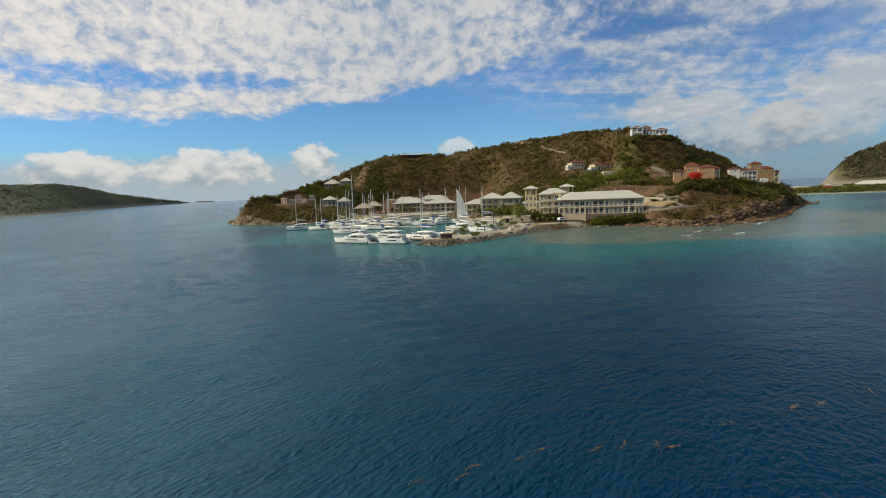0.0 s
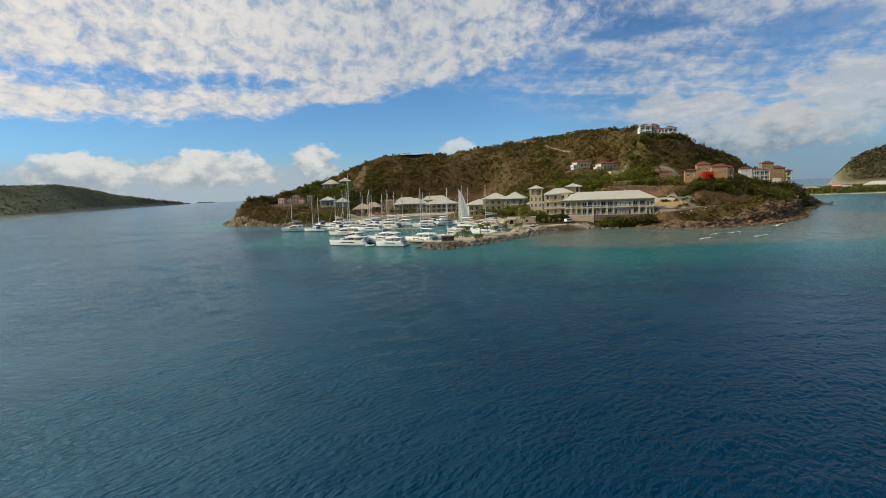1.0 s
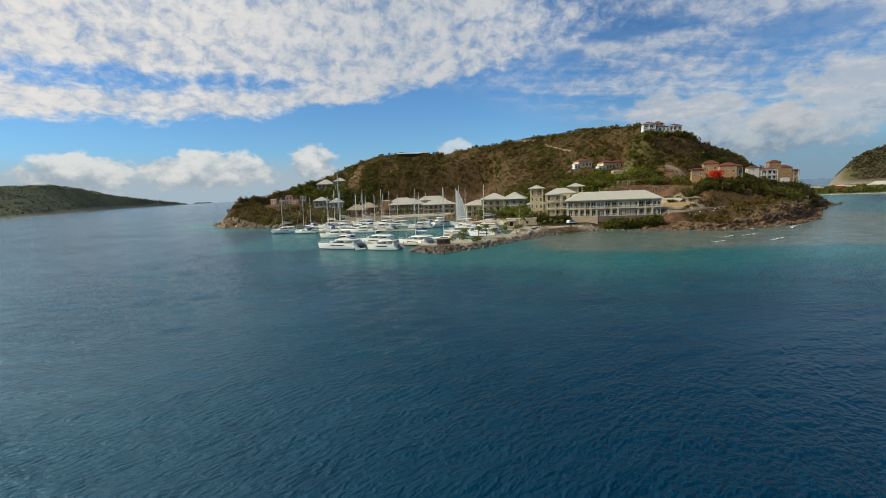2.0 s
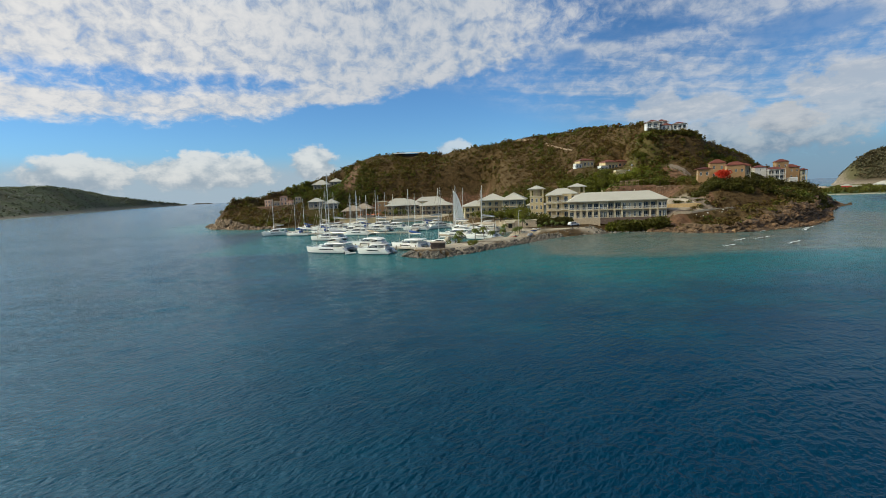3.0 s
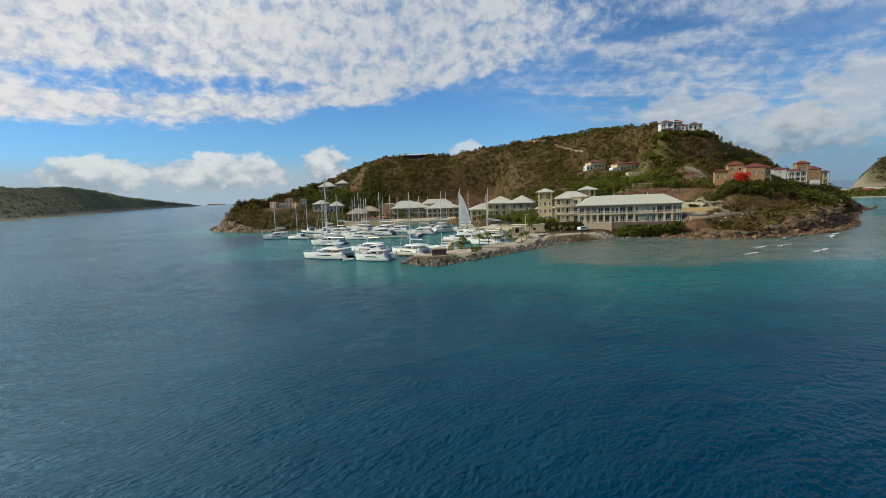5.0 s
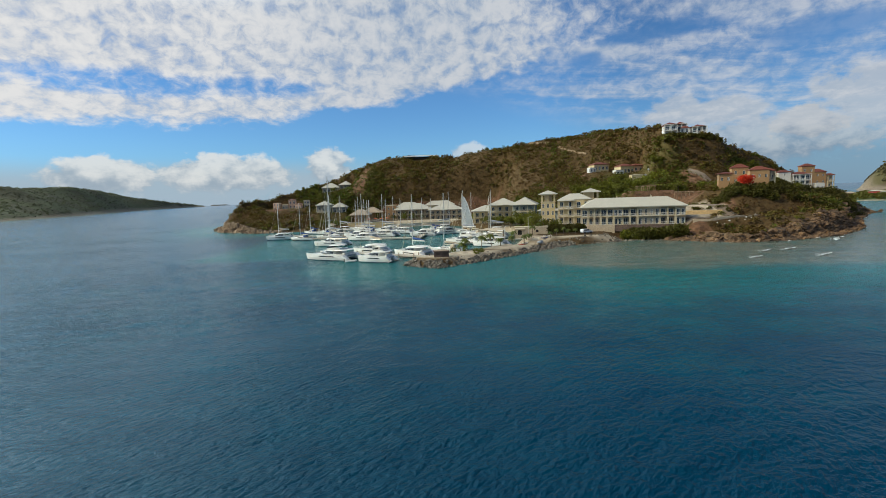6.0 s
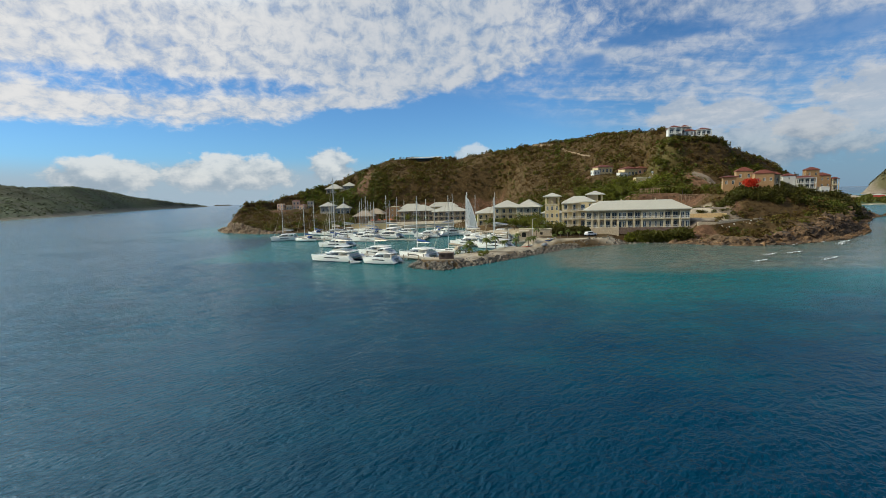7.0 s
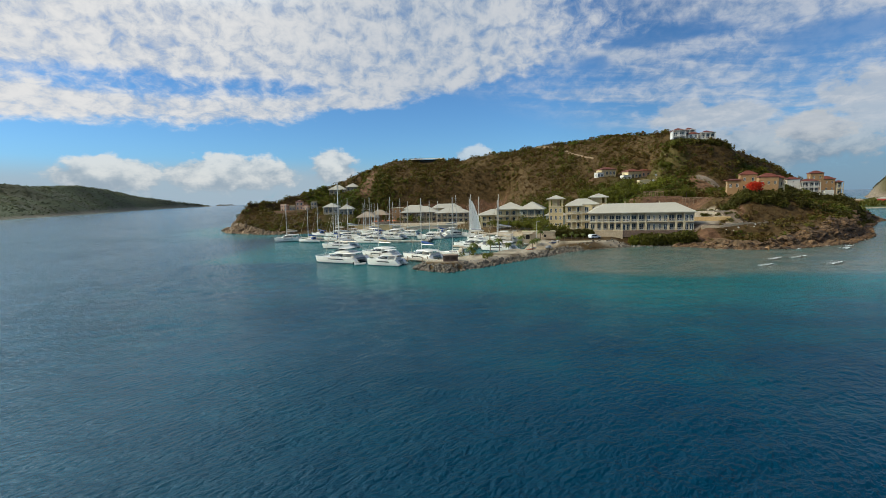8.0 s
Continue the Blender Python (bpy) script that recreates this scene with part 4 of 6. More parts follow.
def west_houses():
    g = "grey-roofed hillside pavilions"
    hip_house(-96.5, 434, 24.8, 4, 12.5, 8, 1, 3.8, "grey", "roof", 4.0, "grey timber pavilion with a steep pale roof", (4, 1.6, 2.3, 0.2), gallery=4, group=g, over=1.2)
    hip_house(-84.0, 435, 24.5, 4, 9.5, 8, 2, 3.1, "grey", "roof", 3.2, "two-storey grey timber pavilion on the hillside", (3, 1.5, 2.0, 0.3), gallery=3, group=g)
    hip_house(-83.0, 364, 11.0, 6, 9.6, 8, 1, 4.2, "grey", "roof", 2.8, "grey timber pavilion on stilts in the trees", (3, 1.5, 2.2, 0.3), gallery=3, group=g)
    hip_house(-71.8, 362, 9.4, 6, 9.0, 8, 1, 4.2, "grey", "roof", 3.2, "small grey timber pavilion in the trees", (3, 1.5, 2.2, 0.3), gallery=3, group=g)
    g = "terracotta villas on the headland"
    hip_house(-127.0, 390, 12.6, -4, 4.6, 4, 2, 2.5, "salmon", "salmon", 0.2, "flat-roofed terracotta villa on the headland", (2, 1.0, 1.5, 0.5), group=g, over=0.05)
    hip_house(-121.6, 392, 13.0, 14, 4.4, 4, 1, 3.4, "stone_base", "stone_base", 0.2, "low sand-coloured villa with a flat roof", (2, 1.0, 1.5, 0.6), group=g, over=0.05)
    hip_house(-116.6, 394, 13.4, 14, 5.4, 5, 2, 3.1, "salmon", "roof_red", 0.9, "terracotta villa with a shallow red roof", (2, 1.1, 1.7, 0.5), group=g, over=0.2)
    hip_house(-110.6, 391, 12.8, -6, 4.2, 4, 1, 3.6, "salmon", "roof_red", 0.7, "small terracotta villa with a red roof", (2, 1.0, 1.6, 0.5), group=g, over=0.2)
    hip_house(-105.4, 394, 13.6, 10, 4.2, 5, 2, 2.7, "stone_base", "stone_base", 0.2, "sand-coloured villa with a flat roof", (2, 1.1, 1.6, 0.5), group=g, over=0.05)


west_houses()


def hill_villas():
    g = "white villas on the hilltop"
    hip_house(131.9, 314, 47.6, -14, 6.4, 7, 2, 3.1, "white", "roof_red", 1.6, "white two-storey hilltop villa with a red roof", (2, 2.0, 2.2, 0.1), base=-2.0, gallery=2, group=g, over=0.5, trim="white", cover=False)
    hip_house(139.6, 318, 47.2, -14, 5.6, 6, 2, 3.6, "white", "roof_red", 1.6, "white hilltop villa with stacked verandahs", (2, 1.9, 2.4, 0.1), gallery=2, group=g, over=0.4, trim="white", cover=False)
    hip_house(139.2, 311.5, 46.5, -14, 5.0, 3, 2, 2.6, "white", "roof_red", 1.0, "low white front wing of the hilltop villas", (2, 1.2, 1.9, 0.3), group=g, over=0.3, trim="white")
    hip_house(147.2, 313, 46.0, -14, 7.2, 7, 2, 3.0, "white", "roof_red", 1.5, "white hilltop villa with open corner terrace", (3, 1.8, 2.2, 0.1), gallery=3, group=g, over=0.4, trim="white", cover=False)
    g = "red-roofed hillside villas"
    hip_house(97.5, 332, 30.6, 12, 9.5, 7, 1, 3.6, "cream", "roof_red", 1.4, "low cream hillside villa with a red roof", (4, 1.3, 1.9, 0.6), group=g, over=0.4)
    hip_house(92.4, 329, 29.4, 12, 4.0, 4, 1, 3.0, "white", "trim", 0.2, "white terrace wing of a hillside villa", (2, 1.2, 1.7, 0.6), group=g, over=0.1)
    hip_house(109.5, 322, 27.6, 12, 8.5, 7, 1, 4.6, "cream", "roof_red", 1.4, "cream hillside villa with a red roof", (4, 1.3, 2.1, 0.9), group=g, over=0.4)
    hip_house(104.8, 318, 26.6, 12, 5.0, 4, 1, 3.4, "white", "trim", 0.2, "white terrace wing beside a hillside villa", (2, 1.2, 1.8, 0.6), group=g, over=0.1)
    hip_house(117.0, 324, 29.0, 12, 6.0, 6, 1, 3.4, "salmon", "roof_red", 1.2, "red-roofed annexe of a hillside villa", (2, 1.3, 1.7, 0.6), group=g)
    hip_house(109.4, 303, 22.6, 0, 6.0, 4, 1, 3.8, "cream", "trim", 0.2, "small flat-roofed cream cottage on the slope", (1, 1.0, 1.4, 1.0), group=g, over=0.1)
    g = "ochre villas with red roofs"
    hip_house(132.0, 257.5, 20.4, -20, 5.2, 4, 1, 3.8, "ochre", "roof_red", 0.5, "low ochre villa wing with a red roof", (2, 1.0, 1.6, 0.7), group=g)
    hip_house(141.6, 263, 19.6, -20, 6.6, 5, 2, 3.6, "ochre", "roof_red", 1.7, "ochre villa with a red hipped roof", (2, 1.0, 1.6, 0.7), group=g, over=0.3)
    hip_house(143.6, 252, 16.4, -20, 7.2, 5.0, 2, 4.4, "ochre", "roof_red", 1.5, "tall ochre villa with small arched windows", (3, 0.9, 1.4, 1.2), group=g, over=0.3)
    hip_house(148.8, 253, 16.8, -20, 3.0, 3.0, 2, 3.9, "stone_base", "roof_red", 1.0, "shaded porch wing of an ochre villa", (2, 1.2, 2.1, 0.2), gallery=2, group=g, over=0.3)
    g = "white and ochre villas above the point"
    hip_house(198.6, 317, 16.0, -14, 6.2, 5, 3, 3.05, "white", "roof_red", 1.2, "white villa with a red roof above the point", (1, 0.8, 1.2, 1.2), (1, 1.0, 1.6, 0.7), group=g, over=0.3)
    hip_house(206.2, 315, 14.6, -14, 8.6, 5, 3, 3.0, "white", "roof_red", 1.2, "white terraced villa with dark window openings", (4, 1.7, 2.3, 0.1), gallery=3, group=g, over=0.4, trim="white", cover=False)
    hip_house(213.4, 309.5, 10.9, -14, 4.2, 4, 2, 3.6, "white", "white", 0.2, "white flat-roofed lower wing of a villa", (2, 1.0, 1.6, 0.5), group=g, over=0.05)
    hip_house(219.6, 328, 20.6, -14, 6.6, 5, 2, 3.9, "ochre", "roof_red", 1.5, "ochre villa behind the white one", (2, 1.0, 1.6, 0.7), group=g, over=0.3)
    hip_house(241.6, 350, 13.2, -14, 9.2, 6, 3, 4.0, "ochre", "roof_red", 1.9, "tall ochre villa with a red hipped roof", (3, 1.0, 1.4, 1.3), group=g, over=0.3)
    hip_house(248.0, 348.0, 15.2, -14, 3.2, 4, 2, 3.9, "stone_base", "roof_red", 1.0, "open balcony wing of an ochre villa", (1, 1.6, 2.0, 0.4), gallery=1, group=g, over=0.3)
    # pergolas and walls on the bare terraces
    for x, y, w, n in ((105.0, 275.0, 11.0, 5), (116.6, 262.5, 7.4, 5)):
        z = height(x, y)
        p = thing("pergola", pose(x, y, z, 0, 0, -4), "long timber pergola on a bare earth terrace", "pergola", "terrace pergolas")
        for i in range(n):
            px = -w / 2 + w * i / (n - 1)
            for py in (-1.4, 1.4):
                bit("post", shared(("pergola_post",), lambda: box_bm(-0.14, 0.14, -0.14, 0.14, -1.5, 2.1), M["timber"]), p, (px, py, 0))
            bit("rafter", shared(("rafter",), lambda: box_bm(-0.1, 0.1, -2.0, 2.0, 2.1, 2.35), M["timber"]), p, (px, 0, 0))
        for py in (-1.4, 1.4):
            part("beam", box_bm(-w / 2 - 0.4, w / 2 + 0.4, py - 0.12, py + 0.12, 2.36, 2.6), M["timber"], p)
        clear(x, y, 6)
    w = thing("terrace_wall", pose(111, 238.5, 7.6, 0, 0, -12), "low yellow garden wall on the terrace beside the hotel", "wall", kind="structure")
    part("wall", box_bm(-9, 9, -0.3, 0.3, -2.0, 1.5), M["wall_yellow"], w)
    s = thing("solar_shed", pose(-20, 443, 49.7), "long low shed with a bright roof on the ridge", "shed")
    part("wall", box_bm(-13, 13, -1, 3, -3, 2.9), M["shade"], s)
    part("roof", loft(bmesh.new(), [[(x, -4, 2.9), (x, 4, 4.3), (x, 4, 4.5), (x, -4, 3.15)] for x in (-14.5, 14.5)]), M["roof"], s)
    clear(-20, 441, 6)


hill_villas()

# ---- breakwater, docks and shore rock ----
def stone_mesh(seed, mat, name="boulder"):
    """A broken stone about 1 m across."""
    rng = random.Random(seed)
    bm = bmesh.new()
    bmesh.ops.create_icosphere(bm, subdivisions=1, radius=0.55)
    for v in bm.verts:
        v.co *= 0.78 + 0.5 * rng.random()
    for _ in range(3):
        n = Vector((rng.uniform(-1, 1), rng.uniform(-1, 1), rng.uniform(-1, 1))).normalized()
        d = 0.34 + 0.12 * rng.random()
        for v in bm.verts:
            k = v.co.dot(n) - d
            if k > 0:
                v.co -= n * k
    return mesh_of(name, bm, mat)


def along(line, s):
    """A point and the way at share s of a polyline."""
    seg = [math.dist(a, b) for a, b in zip(line, line[1:])]
    d = s * sum(seg)
    for (ax, ay), (bx, by), length in zip(line, line[1:], seg):
        if d <= length or (bx, by) == line[-1]:
            k = min(d / length, 1)
            return ax + (bx - ax) * k, ay + (by - ay) * k, (bx - ax) / length, (by - ay) / length
        d -= length


def make_breakwater():
    b = thing("breakwater", pose(15, 178, 0), "grey boulder breakwater with a sandy top round the marina", "breakwater", kind="structure")
    inv = Matrix.Translation((-15, -178, 0))
    meshes = [stone_mesh(i, M["boulder"]) for i in range(8)]
    rng = random.Random(4)
    line = [(-4.2, 176), (-5.0, 168.6), (4.2, 163.0), (15, 172), (26, 183), (34, 191), (44, 201.5), (52, 207), (60, 210.6), (70, 213.6)]
    for i in range(300):
        s = rng.random() ** 1.1
        x, y, wx, wy = along(line, s)
        row = rng.random()
        off = 1.2 - row * 4.2
        x, y = x + wy * off + rng.uniform(-0.3, 0.3), y - wx * off + rng.uniform(-0.3, 0.3)
        size = rng.uniform(0.7, 1.4) * (1 - 0.25 * (s > 0.7))
        z = -0.15 + row * 1.55
        ob = new("boulder", meshes[i % 8])
        ob.parent = b
        ob.matrix_basis = inv @ Matrix.LocRotScale((x, y, z), Euler((rng.uniform(0, 6), rng.uniform(0, 6), rng.uniform(0, 6))), (size, size * 0.85, size * 0.8))
    # the rest of the stones, between and under those
    rest = bmesh.new()
    for i in range(900):
        s = rng.random()
        x, y, wx, wy = along(line, s)
        row = rng.random()
        off = 1.6 - row * 4.6
        m = inv @ Matrix.LocRotScale((x + wy * off, y - wx * off, -0.35 + row * 1.6), Euler((rng.uniform(0, 6), rng.uniform(0, 6), rng.uniform(0, 6))), Vector((1, 1, 0.8)) * rng.uniform(0.5, 1.2))
        n = len(rest.verts)
        rest.from_mesh(meshes[i % 8])
        rest.verts.ensure_lookup_table()
        for v in rest.verts[n:]:
            v.co = m @ v.co
    tagged(part("rubble", rest, M["boulder"], b), kind="stuff")


make_breakwater()


def rock_field(name, label, line, count, inland, sizes, mat, seed, slab=True):
    rng = random.Random(seed)
    proto = [stone_mesh(seed * 10 + i, mat) for i in range(6)]
    vs, fs, n0 = [], [], 0
    data = []
    for me in proto:
        v = np.array([q.co[:] for q in me.vertices])
        f = np.array([p.vertices[:] for p in me.polygons])
        data.append((v, f))
    pts = []
    for i in range(count):
        x, y, wx, wy = along(line, rng.random())
        off = -inland * rng.random() ** 1.6 + 1.5
        pts.append((x + wy * off, y - wx * off))
    zs = ground(np.array([p[0] for p in pts]), np.array([p[1] for p in pts]))
    for (x, y), z in zip(pts, zs):
        v, f = data[rng.randrange(6)]
        size = rng.uniform(*sizes) * (0.6 + 0.9 * rng.random() ** 3)
        tilt = Euler((rng.uniform(0, 6), rng.uniform(0, 6), rng.uniform(0, 6))) if not slab else Euler((rng.gauss(0.35, 0.25), rng.gauss(-0.25, 0.25), rng.gauss(0.4, 0.5)))
        m = np.array(tilt.to_matrix()) * np.array([size * 1.7, size * 1.05, size * 0.42] if slab else [size, size * 0.85, size * 0.7])
        vs.append(v @ m.T + (x, y, max(z, -0.4) + size * 0.12))
        fs.append(f + n0)
        n0 += len(v)
    ob = new(name, array_mesh(name, np.concatenate(vs), np.concatenate(fs), [mat]))
    return tagged(ob, label, "rocks", kind="stuff")


rock_field("shore_rocks", "broken brown rocks along the foot of the cliff", [(86, 212), (97, 204), (105, 198), (118, 199), (145, 210), (172, 233), (187, 252)], 1500, 5, (0.7, 1.9), M["cliff"], 21)
rock_field("cliff_rocks", "dark layered rock of the cliff above the water", [(118, 199), (145, 210), (172, 233), (187, 252)], 2300, 9, (0.6, 2.0), M["cliff"], 25)
rock_field("point_rocks", "dark rocks at the tip of the point", [(187, 252), (214, 284), (246, 316), (262, 326)], 420, 7, (1.0, 2.4), M["cliff"], 22)
rock_field("headland_rocks", "pale brown rocks round the foot of the headland", [(-173, 393), (-163, 368), (-148, 344), (-114, 321), (-96, 321)][::1], 1300, 7, (0.8, 3.0), M["headrock"], 23, False)
rock_field("beach_stones", "small pale stones along the narrow beach", [(44, 203), (61, 210.5), (74, 215), (88, 211)], 260, 5, (0.4, 1.0), M["boulder"], 24, False)


rock_field("white_stones", "small white painted stones beside the ramp", [(107, 217.5), (121, 219.5)], 14, 1.5, (0.35, 0.6), M["white"], 26, False)


def make_docks():
    specs = [((-24, 196), (2, 180), 2.6), ((-62, 262), (-8, 246), 2.4), ((-84, 284), (-30, 262), 2.4), ((-66, 318), (-20, 300), 2.4), ((-8, 246), (-2, 330), 2.4), ((8, 214), (36, 226), 2.2)]
    for (ax, ay), (bx, by), wide in specs:
        length = math.hypot(bx - ax, by - ay)
        d = thing("dock", pose(ax, ay, 0, 0, 0, math.degrees(math.atan2(by - ay, bx - ax))), "low concrete marina dock on piles", "dock", "marina docks", "structure")
        part("deck", soft_box(0.05, 0, length, -wide / 2, wide / 2, 0.55, 0.95), M["concrete"], d)
        n = max(2, int(length / 6))
        for i in range(n + 1):
            for s in (-1, 1):
                bit("pile", shared(("pile",), lambda: rod(bmesh.new(), (0, 0, -3), (0, 0, 1.7), 0.16, sides=8), M["wood"]), d, (0.3 + (length - 0.6) * i / n, s * (wide / 2 - 0.05), 0))


make_docks()


def mole_hut():
    h = thing("stone_hut", pose(4.9, 172.6, 1.5, 0, 0, 4) @ Matrix.Scale(0.78, 4), "low dark stone hut on the end of the breakwater", "hut")
    bm = bmesh.new()
    for turn, length in wall_sides(5.4, 3.4):
        holes = [(0.6, 2.2, 0.9, 1.9), (3.2, 4.8, 0.9, 1.9)] if length == 5.4 else [(0.9, 2.4, 0.1, 2.0)]
        pierced(bm, turn, length, -1.5, 2.3, holes)
    part("wall", bm, M["stone"], h)
    part("roof", soft_box(0.05, -3.0, 3.0, -2.0, 2.0, 2.3, 2.55), M["stone"], h)
    part("inner_wall", box_bm(-2.2, 2.2, -0.2, 0.2, -0.5, 2.2), M["stone"], h)
    part("roof_ridge", hip_roof(bmesh.new(), -2.6, 2.6, -1.6, 1.6, 2.55, 0.4, 0, 0.05), M["wood"], h)
    k = thing("terrace_house", pose(39.5, 228.6, 2.2, 0, 0, -8), "sandstone terrace wall with a dark arched opening below the hotel", "terrace wall")
    bm = bmesh.new()
    pierced(bm, pose(-6.5, -1.6, 0), 13.0, -1.6, 3.0, [(1.2, 2.8, 0.0, 1.9), (8.4, 9.4, 0.9, 1.9)], 0.6)
    for turn, length in ((pose(6.5, -1.6, 0, 0, 0, 90), 4.0), (pose(6.5, 2.4, 0, 0, 0, 180), 13.0), (pose(-6.5, 2.4, 0, 0, 0, 270), 4.0)):
        pierced(bm, turn, length, -1.6, 3.0, [])
    part("wall", bm, M["stone_base"], k)
    part("coping", soft_box(0.06, -6.7, 6.7, -1.8, 2.5, 3.0, 3.28), M["trim"], k)
    part("arch_shadow", box_bm(-5.6, -3.4, -0.95, -0.75, -0.3, 2.2), M["shade"], k)
    part("inner_wall", box_bm(1.7, 3.1, -0.95, -0.75, 0.6, 2.2), M["shade"], k)
    arch = loft(bmesh.new(), [[(-4.5 + rr * math.cos(q), y, 1.35 + rr * math.sin(q)) for y in (-1.72, -1.5) for rr in (0.8, 1.12)] for q in np.linspace(0.0, math.pi, 9)], True, False)
    part("arch", arch, M["trim"], k)
    part("awning", loft(bmesh.new(), [[(x, -3.4, 2.35), (x, -1.82, 2.75), (x, -1.82, 2.9), (x, -3.4, 2.5)] for x in (-6.4, -2.6)]), M["tan_canvas"], k)
    for x in (-6.2, -2.8):
        part("awning_post", rod(bmesh.new(), (x, -3.3, -1.2), (x, -3.3, 2.38), 0.07), M["wood"], k)
    clear(39.5, 227, 7)
    t = thing("terrace_roof", pose(24.5, 236, 0.9, 0, 0, -8), "flat tan awning roof on posts by the docks", "awning")
    part("canopy", hip_roof(bmesh.new(), -5, 5, -2.4, 2.4, 3.1, 0.6, 0, 0.12), M["tan_canvas"], t)
    for x in (-4.5, 0, 4.5):
        for y in (-2, 2):
            bit("post", column_mesh(3.1, 0.2, M["wood"]), t, (x, y, 0))
    part("deck", box_bm(-5.2, 5.2, -2.8, 2.8, -0.5, 0.0), M["wood"], t)


mole_hut()


def make_road(name, label, pts, wide, mat, verge=0.6):
    rows = []
    n = 40
    for i in range(n + 1):
        x, y, wx, wy = along(pts, i / n)
        rows.append([(x + wy * o, y - wx * o) for o in (-wide / 2, 0, wide / 2)])
    flat = np.array(rows).reshape(-1, 2)
    z = ground(flat[:, 0], flat[:, 1]).reshape(-1, 3).ravel() + 0.18
    verts = np.concatenate([np.column_stack([flat, z]), np.column_stack([flat, z - 0.4])])
    k = (n + 1) * 3
    faces = list(grid_faces(n + 1, 3))
    for i in range(n):
        faces += [(i * 3, (i + 1) * 3, (i + 1) * 3 + k, i * 3 + k), (i * 3 + 2, i * 3 + 2 + k, (i + 1) * 3 + 2 + k, (i + 1) * 3 + 2)]
    ob = new(name, array_mesh(name, verts, np.array(faces), [M[mat]]))
    tagged(ob, label, "road", kind="structure")
    for x, y in flat[::3]:
        clear(x, y, wide * verge)


make_road("hill_road", "pale dirt road climbing the hillside", [(98, 222.5), (106, 221.5), (114, 222.5), (124, 225), (131, 230)], 3.2, "road")
make_road("garden_road", "pale road turning down between the garden terraces", [(125, 226), (122.5, 232), (119, 240), (112, 249)], 3.0, "road")
make_road("upper_road", "steep grey road between the villas", [(131, 290), (133.5, 284), (136.5, 278), (139, 274)], 3.4, "road")
make_road("ridge_track", "pale earth track near the ridge", [(82, 396), (85.5, 392), (87, 383), (93, 371), (98, 361)], 1.6, "track", 0.1)
make_road("ridge_scar", "short bare earth scar on the ridge", [(68, 409), (74, 402), (80, 398)], 2.2, "track", 0.1)



def road_wall():
    """A low pale wall along the seaward edge of the lower road, stepping with the ground."""
    line = [(99.5, 219.6), (106, 218.6), (114, 219.6), (124, 222.0), (132, 227.4)]
    w = thing("road_wall", pose(99.5, 219.6, 0), "low pale stone wall along the edge of the lower road", "wall", kind="structure")
    n = 22
    for i in range(n):
        (ax, ay, wx, wy), (bx, by, _, _) = along(line, i / n), along(line, (i + 1) / n)
        z = max(height(ax, ay), height(bx, by))
        side = Vector((wy, -wx, 0)) * 0.22
        a, b = Vector((ax - 99.5, ay - 219.6, 0)), Vector((bx - 99.5, by - 219.6, 0))
        part("block", loft(bmesh.new(), [[p - side + Vector((0, 0, z - 2.5)), p - side + Vector((0, 0, z + 0.5)), p + side + Vector((0, 0, z + 0.5)), p + side + Vector((0, 0, z - 2.5))] for p in (a, b)]), M["stone_base"], w)


road_wall()


def make_car():
    c = thing("car", pose(59.6, 221.0, height(59.6, 221.0) + 0.05, 0, 0, 25), "white off-road car parked by the hotel podium", "car")
    prof = [(-2.3, 0.5), (-2.3, 1.1), (-2.1, 1.75), (0.4, 1.8), (1.1, 1.15), (2.3, 1.0), (2.35, 0.5)]
    bm = loft(bmesh.new(), [[(x, y, z) for x, z in prof] for y in (-0.9, 0.9)])
    bmesh.ops.bevel(bm, geom=bm.edges[:], offset=0.08, segments=2, affect="EDGES")
    part("body", bm, M["carpaint"], c)
    for s in (-1, 1):
        part("side_window", box_bm(-1.9, 0.5, s * 0.9 - 0.02, s * 0.9 + 0.02, 1.2, 1.65), M["band"], c)
        for x in (-1.4, 1.5):
            bit("wheel", shared(("wheel",), lambda: rod(bmesh.new(), (0, -0.12, 0), (0, 0.12, 0), 0.38, sides=14), M["rubber"]), c, (x, s * 0.85, 0.38))
    part("windscreen", loft(bmesh.new(), [[(0.5, y, 1.74), (1.12, y, 1.2), (1.16, y, 1.24), (0.54, y, 1.78)] for y in (-0.75, 0.75)]), M["band"], c)
    clear(59.6, 221.0, 4)


make_car()


